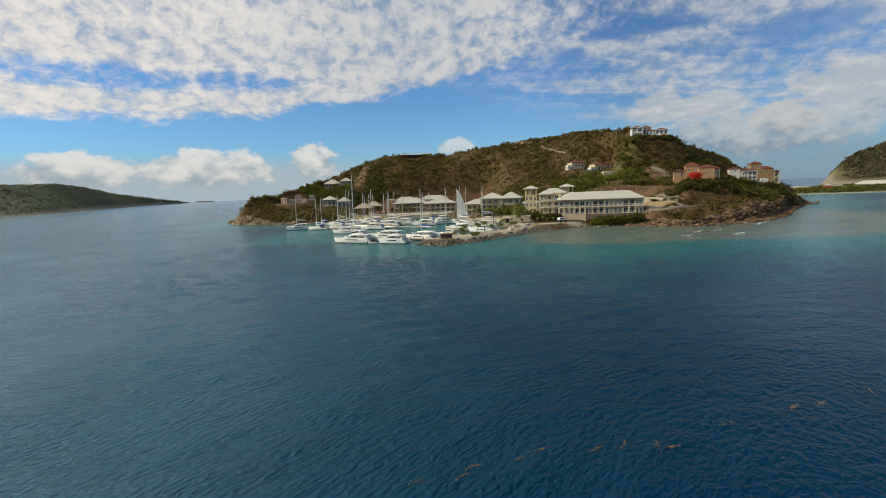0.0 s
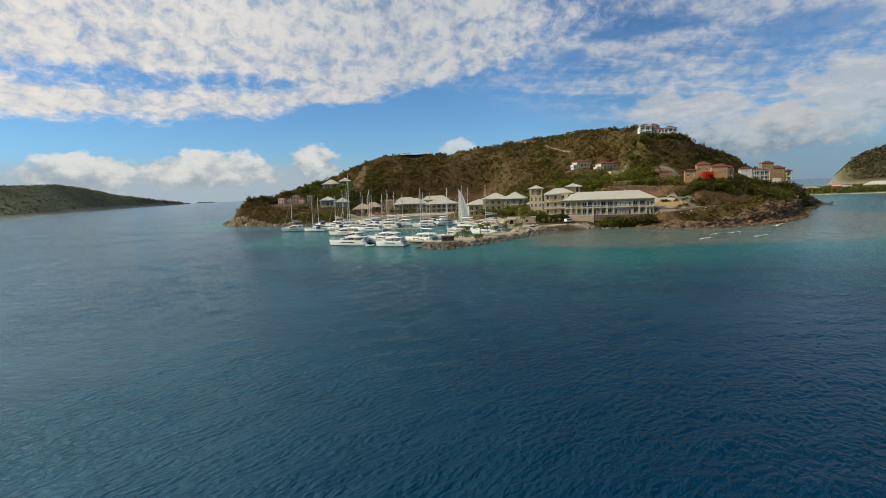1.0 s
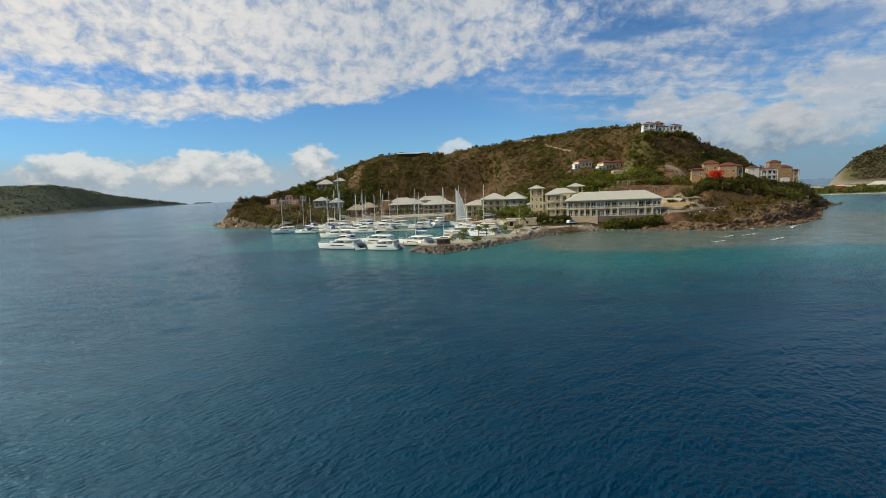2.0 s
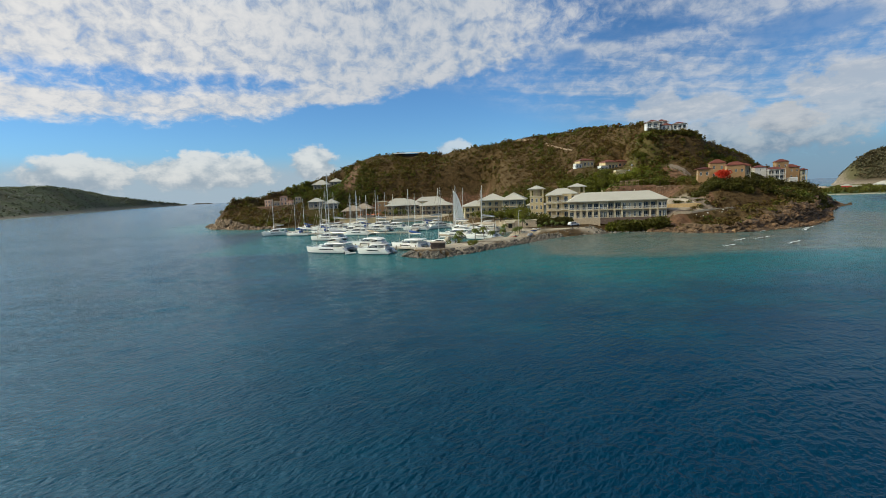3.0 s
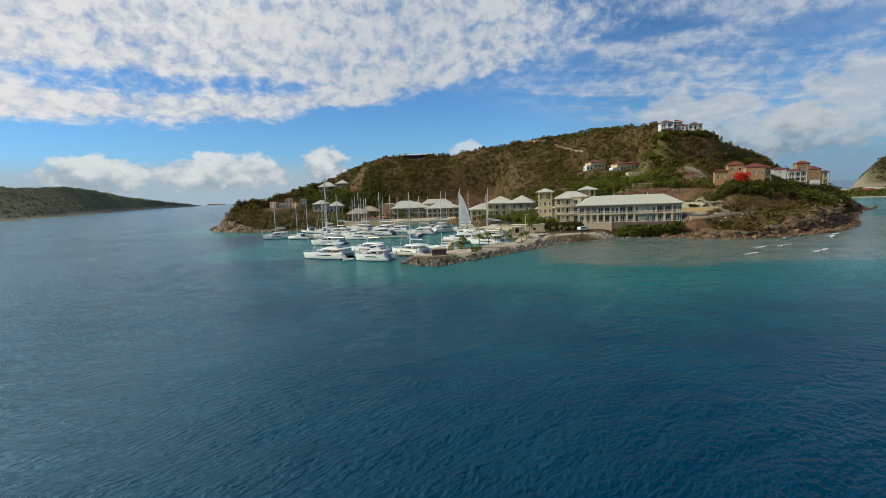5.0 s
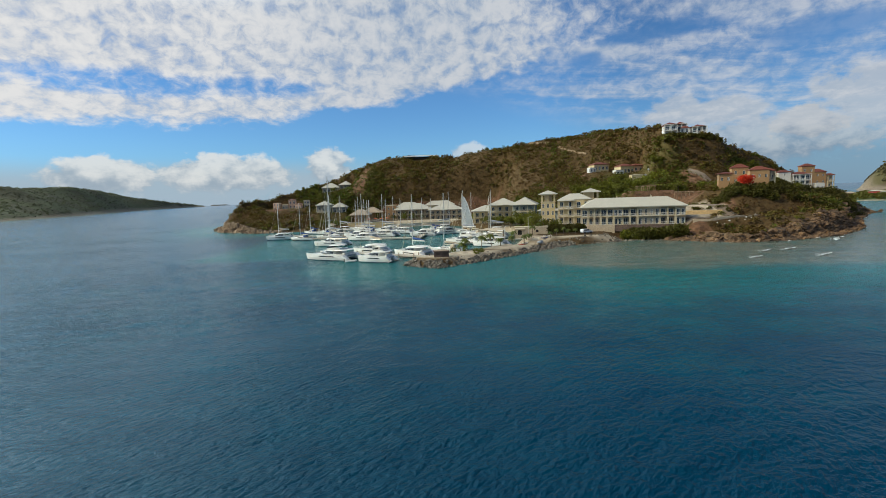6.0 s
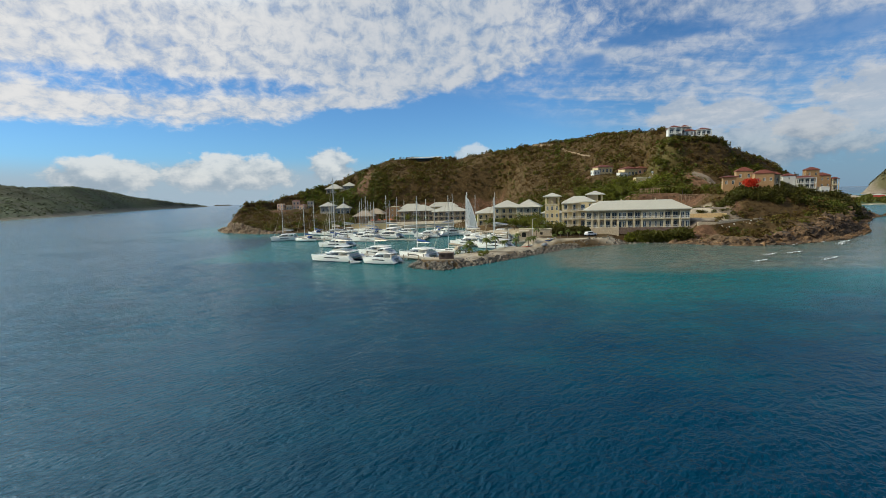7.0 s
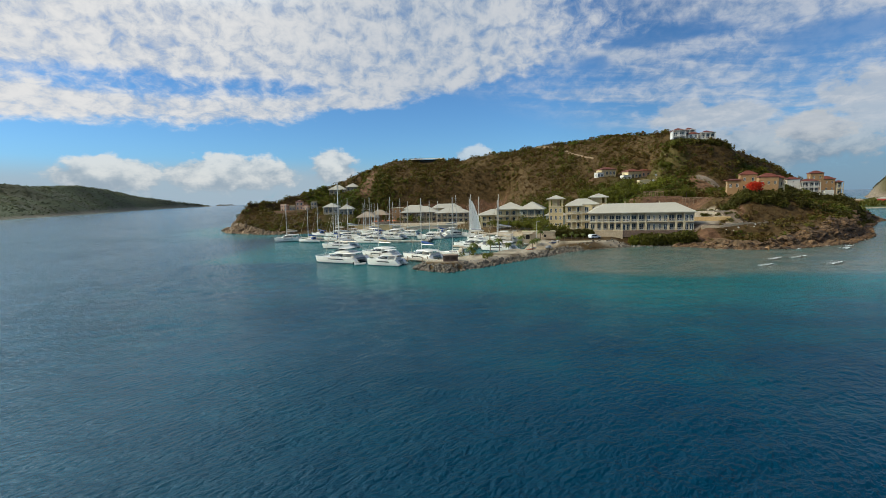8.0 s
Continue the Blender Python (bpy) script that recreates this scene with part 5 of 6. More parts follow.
def quay_clutter():
    """Kayaks, an upturned dinghy and a lamp post on the sandy quay, and dishes on the slope."""
    def hull():
        rings = []
        for i in range(9):
            u = -1 + i / 4
            w, lift = 0.36 * (1 - abs(u) ** 2.4) + 0.02, 0.16 * u * u
            rings.append([(1.8 * u, -w, 0.30 + lift), (1.8 * u, -w * 0.7, 0.06 + lift), (1.8 * u, w * 0.7, 0.06 + lift), (1.8 * u, w, 0.30 + lift), (1.8 * u, 0, 0.38 + lift)])
        return loft(bmesh.new(), rings)
    for colour, words, x, y, turn in (("orange", "orange plastic kayak lying on the quay", 31.6, 208.4, 30), ("red", "red plastic kayak lying on the quay", 33.0, 209.6, 22), ("gel", "white kayak lying on the quay", 34.6, 210.6, 40),
                                      ("navy", "blue kayak lying on the quay", 41.8, 212.0, 35), ("sail", "pale kayak lying near the boulders", 43.0, 213.4, 20)):
        k = thing("kayak", pose(x, y, height(x, y) + 0.05, 0, 0, turn), words, "kayak", "kayaks on the quay")
        part("hull", hull(), M[colour], k, round_faces=True)
        part("cockpit", soft_box(0.03, -0.55, 0.35, -0.2, 0.2, 0.34, 0.42), M["shade"], k)
        clear(x, y, 2)
    d = thing("upturned_dinghy", pose(40.0, 209.8, height(40.0, 209.8), 0, 0, 60), "grey upturned dinghy beside the boulders", "dinghy")
    part("hull", loft(bmesh.new(), [rounded_ring(x, w, 0.0, z, 0.35) for x, w, z in ((-1.7, 0.85, 0.75), (-0.6, 0.95, 0.95), (0.7, 0.8, 0.85), (1.8, 0.2, 0.3))]), M["grey"], d, round_faces=True)
    part("keel", soft_box(0.02, -1.5, 1.2, -0.05, 0.05, 0.8, 1.0), M["wood"], d)
    for x, y in ((36.6, 217.0), (29.0, 231.0)):
        p = thing("lamp_post", pose(x, y, height(x, y)), "tall grey lamp post on the quay", "lamp post", "quay lamp posts")
        part("pole", rod(bmesh.new(), (0, 0, -0.3), (0, 0, 7.4), 0.11, 0.07, 8), M["alloy"], p)
        part("arm", rod(bmesh.new(), (0, 0, 7.3), (0.9, 0, 7.6), 0.05), M["alloy"], p)
        part("lamp_head", soft_box(0.04, 0.7, 1.35, -0.14, 0.14, 7.5, 7.66), M["grey"], p)
    for x, y in ((115.4, 305.0), (117.2, 305.6)):
        p = thing("satellite_dish", pose(x, y, height(x, y), 0, 0, -20), "round grey satellite dish on a short mast", "satellite dish", "satellite dishes")
        part("mast", rod(bmesh.new(), (0, 0, -0.4), (0, 0, 1.5), 0.08), M["alloy"], p)
        dish = [[(r * math.cos(a), -0.35 - 0.1 * (0.8 - r), 1.8 + r * math.sin(a)) for a in np.linspace(0, math.tau, 15)[:-1]] for r in (0.08, 0.35, 0.62)]
        back = [[(x0, y0 + 0.08, z0) for x0, y0, z0 in ring] for ring in dish[::-1]]
        part("dish", loft(bmesh.new(), dish + back), M["grey"], p, round_faces=True)
        part("feed_arm", rod(bmesh.new(), (0, -0.4, 1.0), (0, -1.2, 1.9), 0.03), M["alloy"], p)
        clear(x, y, 2.5)


# ---- boats ----
def hull_rings(length, half, sheer, bow_rise, keel=-0.35, y0=0.0, stern=0.8, n=12):
    rings = []
    for i in range(n + 1):
        s = i / n
        w = half * (stern + (1 - stern) * min(1, s / 0.35)) * (1 - max(0, (s - 0.45) / 0.55) ** 2.2) + 0.03
        z = sheer + bow_rise * s ** 2 - (0.9 * sheer * 0.6 if s < 0.05 else 0)
        x = -length / 2 + length * s
        low = keel * (1 - 0.9 * max(0, (s - 0.7) / 0.3) ** 2)
        rings.append([(x + 0.25 * s, y0 - w, z), (x, y0 - w * 0.97, z * 0.45), (x - 0.3 * s, y0 - w * 0.55, low), (x - 0.3 * s, y0 + w * 0.55, low), (x, y0 + w * 0.97, z * 0.45), (x + 0.25 * s, y0 + w, z)])
    return rings


def rounded_ring(x, half, z0, z1, lean=0.0, k=0.22):
    """A cabin section across the boat with rounded shoulders."""
    h = z1 - z0
    return [(x, -half, z0), (x, -half * (1 - lean * 0.4), z0 + h * 0.55), (x, -half * (1 - lean) * 0.93, z1 - h * 0.08), (x, -half * (1 - lean) * 0.75, z1),
            (x, half * (1 - lean) * 0.75, z1), (x, half * (1 - lean) * 0.93, z1 - h * 0.08), (x, half * (1 - lean * 0.4), z0 + h * 0.55), (x, half, z0)]


def rig(b, x, tall, foot, boom, bow, side, cover, beam_z):
    """Mast, spreaders, boom with its sail cover, furled headsail and shrouds."""
    mast = part("mast", rod(bmesh.new(), (x, 0, foot), (x - 0.35, 0, tall), 0.16, 0.11, 8), M["alloy"], b)
    for k in (0.4, 0.68):
        z = foot + (tall - foot) * k
        part("spreader", rod(bmesh.new(), (x - 0.1, -1.3, z), (x - 0.1, 1.3, z), 0.05), M["alloy"], mast)
    part("boom", rod(bmesh.new(), (x - 0.2, 0, beam_z), (x - boom, 0, beam_z + 0.15), 0.13), M["alloy"], b)
    bag = loft(bmesh.new(), [[(x - 0.3 - boom * 0.95 * s, r * math.cos(a), beam_z + 0.38 + 0.9 * (1 - s) * 0.6 + r * 1.3 * math.sin(a)) for a in np.linspace(0, math.tau, 9)[:-1]]
                             for s, r in ((0, 0.25), (0.2, 0.30), (0.6, 0.24), (1.0, 0.12))])
    part("sail_cover", bag, cover, b, round_faces=True)
    part("furled_jib", rod(bmesh.new(), (x - 0.33, 0, tall - 1.0), bow, 0.03, 0.065), M["tan_canvas"], b)
    for s in (-1, 1):
        part("shroud", rod(bmesh.new(), (x - 0.33, 0, tall - 1.2), (x - 1.0, s * side, 1.9), 0.022, sides=4), M["rope"], b)
    part("backstay", rod(bmesh.new(), (x - 0.35, 0, tall - 0.1), (x - boom - 1.2, side * 0.9, 1.7), 0.018, sides=4), M["rope"], b)


def catamaran(label, length=14.5, mast=21.0, fly=False, cover="gel", band_high=True):
    b = thing("catamaran", Matrix(), label, "catamaran", "moored catamarans")
    B = length * 0.53
    yo = B / 2 - 0.95
    L = length
    for s in (-1, 1):
        h = part("hull", loft(bmesh.new(), hull_rings(L, 0.95, 1.75, 0.35, y0=s * yo)), M["gel"], b)
        part("hull_window", loft(bmesh.new(), [[(x, s * (yo + 0.97) - 0.03, z) for x, z in ((-0.24 * L, 1.1), (0.14 * L, 1.2), (0.14 * L, 1.45), (-0.2 * L, 1.42))], [(x, s * (yo + 0.97) + 0.03, z) for x, z in ((-0.24 * L, 1.1), (0.14 * L, 1.2), (0.14 * L, 1.45), (-0.2 * L, 1.42))]]), M["band"], h)
        part("boot_stripe", loft(bmesh.new(), [[(x * 1.003, y + (y - s * yo) * 0.03, z) for x, y, z in ring] for ring in hull_rings(L, 0.95, 0.16, 0.02, y0=s * yo)]), M["antifoul"], h)
        part("transom_step", soft_box(0.06, -L / 2 - 0.7, -L / 2 + 1.2, s * yo - 0.75, s * yo + 0.75, 0.3, 0.62), M["deck"], h)
    part("bridge_deck", soft_box(0.15, -0.42 * L, 0.24 * L, -yo, yo, 0.85, 1.85), M["gel"], b)
    part("trampoline", box_bm(0.24 * L, 0.42 * L, -yo + 0.4, yo - 0.4, 1.62, 1.66), M["deck"], b)
    part("cross_beam", rod(bmesh.new(), (0.43 * L, -yo, 1.75), (0.43 * L, yo, 1.75), 0.14), M["alloy"], b)
    w = B * 0.36
    cab = [(-0.16, 1.0, 3.0, 0.12), (0.02, 1.0, 3.1, 0.16), (0.12, 0.92, 2.95, 0.22), (0.20, 0.72, 2.4, 0.3), (0.26, 0.55, 1.9, 0.3)]
    part("coachroof", loft(bmesh.new(), [rounded_ring(x * L, w * k, 1.8, z, lean) for x, k, z, lean in cab]), M["gel"], b, round_faces=False)
    part("saloon_window", loft(bmesh.new(), [rounded_ring(x * L, w * k * 1.06, 2.1, z0, lean * 0.4) for x, k, z0, lean in ((-0.15, 1.0, 2.75, 0.1), (0.02, 1.0, 2.8, 0.12), (0.13, 0.93, 2.7, 0.2), (0.185, 0.8, 2.4, 0.3))]), M["band"], b)
    part("hardtop", loft(bmesh.new(), [rounded_ring(x * L, w * k, 3.0, z, 0.06) for x, k, z in ((-0.42, 0.8, 3.1), (-0.36, 0.97, 3.26), (-0.05, 1.0, 3.34), (0.06, 0.9, 3.24), (0.11, 0.7, 3.12))]), M["gel"], b)
    for x in (-0.38, -0.2):
        for s in (-1, 1):
            part("hardtop_post", rod(bmesh.new(), (x * L, s * w * 0.9, 1.8), (x * L, s * w * 0.9, 3.05), 0.06), M["gel"], b)
    part("cockpit_seat", soft_box(0.1, -0.40 * L, -0.34 * L, -w * 0.8, w * 0.8, 1.8, 2.4), M["deck"], b)
    if fly:
        part("flybridge_coaming", soft_box(0.15, -0.28 * L, 0.04 * L, -w * 0.74, w * 0.74, 3.3, 3.65), M["gel"], b)
        part("flybridge_screen", soft_box(0.05, 0.02 * L, 0.045 * L, -w * 0.7, w * 0.7, 3.7, 4.1), M["band"], b)
        part("bimini", loft(bmesh.new(), [rounded_ring(x * L, w * k, 4.55, z, 0.1) for x, k, z in ((-0.27, 0.7, 4.64), (-0.22, 0.85, 4.78), (-0.06, 0.85, 4.78), (0.0, 0.66, 4.64))]), M["gel"], b)
        for x in (-0.25, -0.02):
            for s in (-1, 1):
                part("bimini_post", rod(bmesh.new(), (x * L, s * w * 0.78, 3.7), (x * L, s * w * 0.72, 4.6), 0.04), M["alloy"], b)
    for s in (-1, 1):
        rail = bmesh.new()
        for i in range(7):
            x = -0.1 * L + 0.55 * L * i / 6
            rod(rail, (x, s * (yo + 0.55), 1.7), (x, s * (yo + 0.55), 2.55), 0.025, sides=4)
        rod(rail, (-0.1 * L, s * (yo + 0.55), 2.5), (0.45 * L, s * (yo + 0.5), 2.6), 0.022, sides=4)
        part("guard_rail", rail, M["alloy"], b)
    if mast:
        rig(b, 0.06 * L, mast, 3.4, 0.42 * L, (0.43 * L, 0, 1.9), yo, M[cover], 6.4 if fly else 4.8)
    d = part("dinghy", loft(bmesh.new(), [[(x, y, z) for y, z in ((-1.6, 1.2), (-1.5, 1.6), (1.2, 1.6), (1.6, 1.4), (1.5, 1.2))] for x in (-0.46 * L, -0.42 * L)]), M["grey"], b)
    return b


def sloop(label, length=13.0, mast=18.0, cover="navy", sail=False):
    b = thing("sailing_boat", Matrix(), label, "sailing boat", "moored sailing boats")
    L = length
    part("hull", loft(bmesh.new(), hull_rings(L, 1.95, 1.15, 0.5, -0.5, 0, 0.7)), M["gel"], b)
    part("boot_stripe", loft(bmesh.new(), [[(x * 1.003, y * 1.03, z) for x, y, z in ring] for ring in hull_rings(L, 1.95, 0.14, 0.02, -0.5, 0, 0.7)]), M["antifoul"], b)
    part("cabin_trunk", loft(bmesh.new(), [rounded_ring(x * L, w, 1.15, z, 0.15) for x, w, z in ((-0.12, 1.25, 1.95), (0.1, 1.15, 1.85), (0.22, 0.8, 1.65), (0.30, 0.4, 1.45))]), M["gel"], b)
    for s in (-1, 1):
        part("cabin_window", soft_box(0.02, -0.08 * L, 0.14 * L, s * 1.16 - 0.05, s * 1.16 + 0.05, 1.42, 1.7), M["band"], b)
    part("sprayhood", loft(bmesh.new(), [rounded_ring(x * L, w, 1.5, z, 0.2) for x, w, z in ((-0.2, 1.25, 2.75), (-0.13, 1.2, 2.7), (-0.08, 1.0, 1.95))]), M[cover if cover != "gel" else "tan_canvas"], b)
    part("bimini", soft_box(0.05, -0.40 * L, -0.22 * L, -1.3, 1.3, 2.95, 3.05), M[cover if cover != "gel" else "tan_canvas"], b)
    for x in (-0.39, -0.23):
        for s in (-1, 1):
            part("bimini_post", rod(bmesh.new(), (x * L, s * 1.25, 1.2), (x * L, s * 1.25, 2.96), 0.03), M["alloy"], b)
    part("cockpit", box_bm(-0.42 * L, -0.13 * L, -0.8, 0.8, 1.16, 1.2), M["shade"], b)
    rail = bmesh.new()
    for s in (-1, 1):
        for i in range(8):
            x = -0.45 * L + 0.85 * L * i / 7
            w = 1.8 * (1 - max(0, (i / 7 - 0.5) / 0.5) ** 2.2 * 0.85)
            rod(rail, (x, s * w, 1.15), (x, s * w, 1.95), 0.02, sides=4)
    part("guard_rail", rail, M["alloy"], b)
    rig(b, 0.08 * L, mast, 1.8, 0.40 * L, (0.48 * L, 0, 1.7), 1.8, M[cover], 2.6)
    if sail:
        # mainsail set on the mast, bellied to one side
        bm = bmesh.new()
        rows = []
        n, k = 12, 8
        for i in range(n + 1):
            u = i / n
            chord = 0.40 * L * (1 - u) ** 0.58 + 0.2
            rows.append([bm.verts.new((0.08 * L - 0.25 - chord * j / k, 0.55 * math.sin(math.pi * (j / k) ** 0.8) * (1 - 0.6 * u) * chord * 0.22, 3.2 + u * (mast - 4.0))) for j in range(k + 1)])
        for a, c in zip(rows, rows[1:]):
            for j in range(k):
                bm.faces.new((a[j], a[j + 1], c[j + 1], c[j]))
        bmesh.ops.solidify(bm, geom=bm.faces[:], thickness=0.03)
        part("mainsail", bm, M["sail"], b, "tall white mainsail", True)
    return b


def motor_cat(label, length=12.5):
    b = catamaran(label, length, 0, True)
    return tagged(b, category="motor catamaran")


def moor():
    a = catamaran("large white flybridge catamaran with dark hull windows", 16.3, 26.5, True, "grey")
    a.matrix_basis = pose(-31.0, 189.0, 0, 0, 0, 156)
    p = motor_cat("white motor catamaran moored at the outer dock", 11.0)
    p.matrix_basis = pose(-15.0, 179.5, 0, 0, 0, 159)
    c = catamaran("white catamaran with a navy blue sail cover", 13.5, 20.0, False, "navy")
    c.matrix_basis = pose(-4.5, 190.5, 0, 0, 0, 140)
    # plain white ones, moored along the docks
    first = catamaran("white sailing catamaran moored in the marina", 14.0, 21.0, True, "grey")
    first.matrix_basis = pose(-43, 232.5, 0, 0, 0, 165)
    second = catamaran("white catamaran with a tan sail cover at the dock", 12.5, 18.5, False, "tan_canvas")
    second.matrix_basis = pose(-20.5, 201.0, 0, 0, 0, 152)
    for x, y, turn in ((-34, 254, 160), (-52, 285, 165), (12.5, 224, 152), (25, 244, 165), (5, 274, 20), (-27, 270, 160)):
        copy_thing(first, pose(x, y, 0, 0, 0, turn))
    for x, y, turn in ((-80, 271, 190), (-40, 268, 162), (-62, 297, 160), (-44, 309, 165), (-7, 266, 170), (22, 212, 150), (-30, 300, 165), (-20, 286, 160)):
        copy_thing(second, pose(x, y, 0, 0, 0, turn))
    s = sloop("white sailing boat with a tall white mainsail set", 14.5, 19.8, "gel", True)
    s.matrix_basis = pose(13.0, 272, 0, 0, 0, 172)
    m = sloop("white sailing boat with navy canvas covers", 12.5, 18.0)
    m.matrix_basis = pose(-66, 262.5, 0, 0, 0, 165)
    t = sloop("white sailing boat with tan canvas covers", 14.0, 20.0, "tan_canvas")
    t.matrix_basis = pose(6.0, 197.0, 0, 0, 0, 158)
    for x, y, turn in ((-74, 303, 150), (-38, 288, 165), (-55, 268, 165), (-4, 292, 160)):
        copy_thing(m, pose(x, y, 0, 0, 0, turn))
    for x, y, turn in ((17, 254, 155), (-50, 322, 170), (-28, 318, 165)):
        copy_thing(t, pose(x, y, 0, 0, 0, turn))
    d = thing("dinghy", pose(-23.5, 180.2, 0, 0, 0, 20), "small grey inflatable dinghy tied behind a catamaran", "dinghy")
    tube = bmesh.new()
    for a0, b0 in (((-1.6, -0.7, 0.2), (1.2, -0.7, 0.25)), ((-1.6, 0.7, 0.2), (1.2, 0.7, 0.25)), ((1.2, -0.7, 0.25), (1.9, 0, 0.35)), ((1.2, 0.7, 0.25), (1.9, 0, 0.35))):
        rod(tube, a0, b0, 0.25, sides=8)
    part("inflated_tube", tube, M["deck"], d)
    part("floor", box_bm(-1.5, 1.3, -0.6, 0.6, 0.0, 0.12), M["grey"], d)
    part("outboard", soft_box(0.05, -1.95, -1.6, -0.18, 0.18, 0.1, 0.95), M["shade"], d)


moor()
quay_clutter()

# ---- plants ----
def leaf_cloud(rng, count, rx, ry, rz, size, hollow=0.5, lay=1.0):
    """Small leaf clumps (crossed quads) through an ellipsoid: vertices (count * 4, 3) round its base."""
    d = rng.normal(size=(count, 3))
    d /= np.linalg.norm(d, axis=1, keepdims=True)
    r = hollow + (1 - hollow) * rng.random((count, 1)) ** 0.6
    c = d * r * (rx, ry, rz) + (0, 0, rz * 0.85)
    u = rng.normal(size=(count, 3)) * (1, 1, lay)
    u /= np.linalg.norm(u, axis=1, keepdims=True)
    v = np.cross(u, rng.normal(size=(count, 3)) * (lay, lay, 1))
    v /= np.linalg.norm(v, axis=1, keepdims=True)
    s = size * rng.uniform(0.6, 1.4, (count, 1))
    return np.stack([c - u * s, c + v * s * 0.7, c + u * s, c - v * s * 0.7], 1).reshape(-1, 3)


def scatter(name, label, xs, ys, zs, scales, tones, mat, rng, leaves=26, size=0.36, category="shrubs", flat=0.75, lay=1.0):
    """Many shrubs in one mesh."""
    protos = [leaf_cloud(rng, leaves, 1.0, 1.0, flat, size, 0.45, lay) for _ in range(10)]
    pick = rng.integers(0, 10, len(xs))
    turn = rng.uniform(0, math.tau, len(xs))
    V, tone = [], []
    for k in range(10):
        i = np.where(pick == k)[0]
        p = protos[k]
        c, s = np.cos(turn[i])[:, None], np.sin(turn[i])[:, None]
        x = (p[:, 0] * c - p[:, 1] * s) * scales[i, None] + xs[i, None]
        y = (p[:, 0] * s + p[:, 1] * c) * scales[i, None] + ys[i, None]
        z = p[:, 2] * scales[i, None] + zs[i, None]
        V.append(np.stack([x, y, z], -1).reshape(-1, 3))
        jitter = np.repeat(rng.normal(0, 0.07, (len(i), leaves)), 4, axis=1)
        tone.append(np.clip(tones[i, None] + jitter, 0, 1).ravel())
    V = np.concatenate(V)
    F = np.arange(len(V)).reshape(-1, 4)
    ob = new(name, array_mesh(name, V, F, [mat], False, {"tone": np.concatenate(tone)}))
    return tagged(ob, label, category, kind="stuff")


for cx, cy, r in ((48, 214, 11), (58, 220, 10), (66, 226, 8), (44, 224, 10), (106, 240, 7), (30, 206, 12)):
    clear(cx, cy, r)
clear(112, 241, 9), clear(106, 232, 6), clear(110, 219, 3), clear(116, 220, 3), clear(122, 221.5, 3)
# before the houses nothing grows tall: middle and radius
LOW = [(205, 302, 11), (196, 304, 11), (212, 300, 9), (142, 241, 9), (136, 241, 8), (129, 246, 7), (243, 338, 10), (97, 323, 8), (111, 313, 8),
       (-120, 382, 10), (-111, 382, 8), (-96, 424, 9), (-84, 425, 9), (-83, 354, 8), (-72, 352, 8), (109, 297, 8), (107, 288, 6), (105, 268, 7), (117, 256, 6)]


def lowness(x, y):
    f = np.ones(np.shape(x))
    for cx, cy, r in LOW:
        f = np.minimum(f, 0.6 + 0.4 * smooth(0.7, 1.2, np.hypot(x - cx, y - cy) / r))
    return f


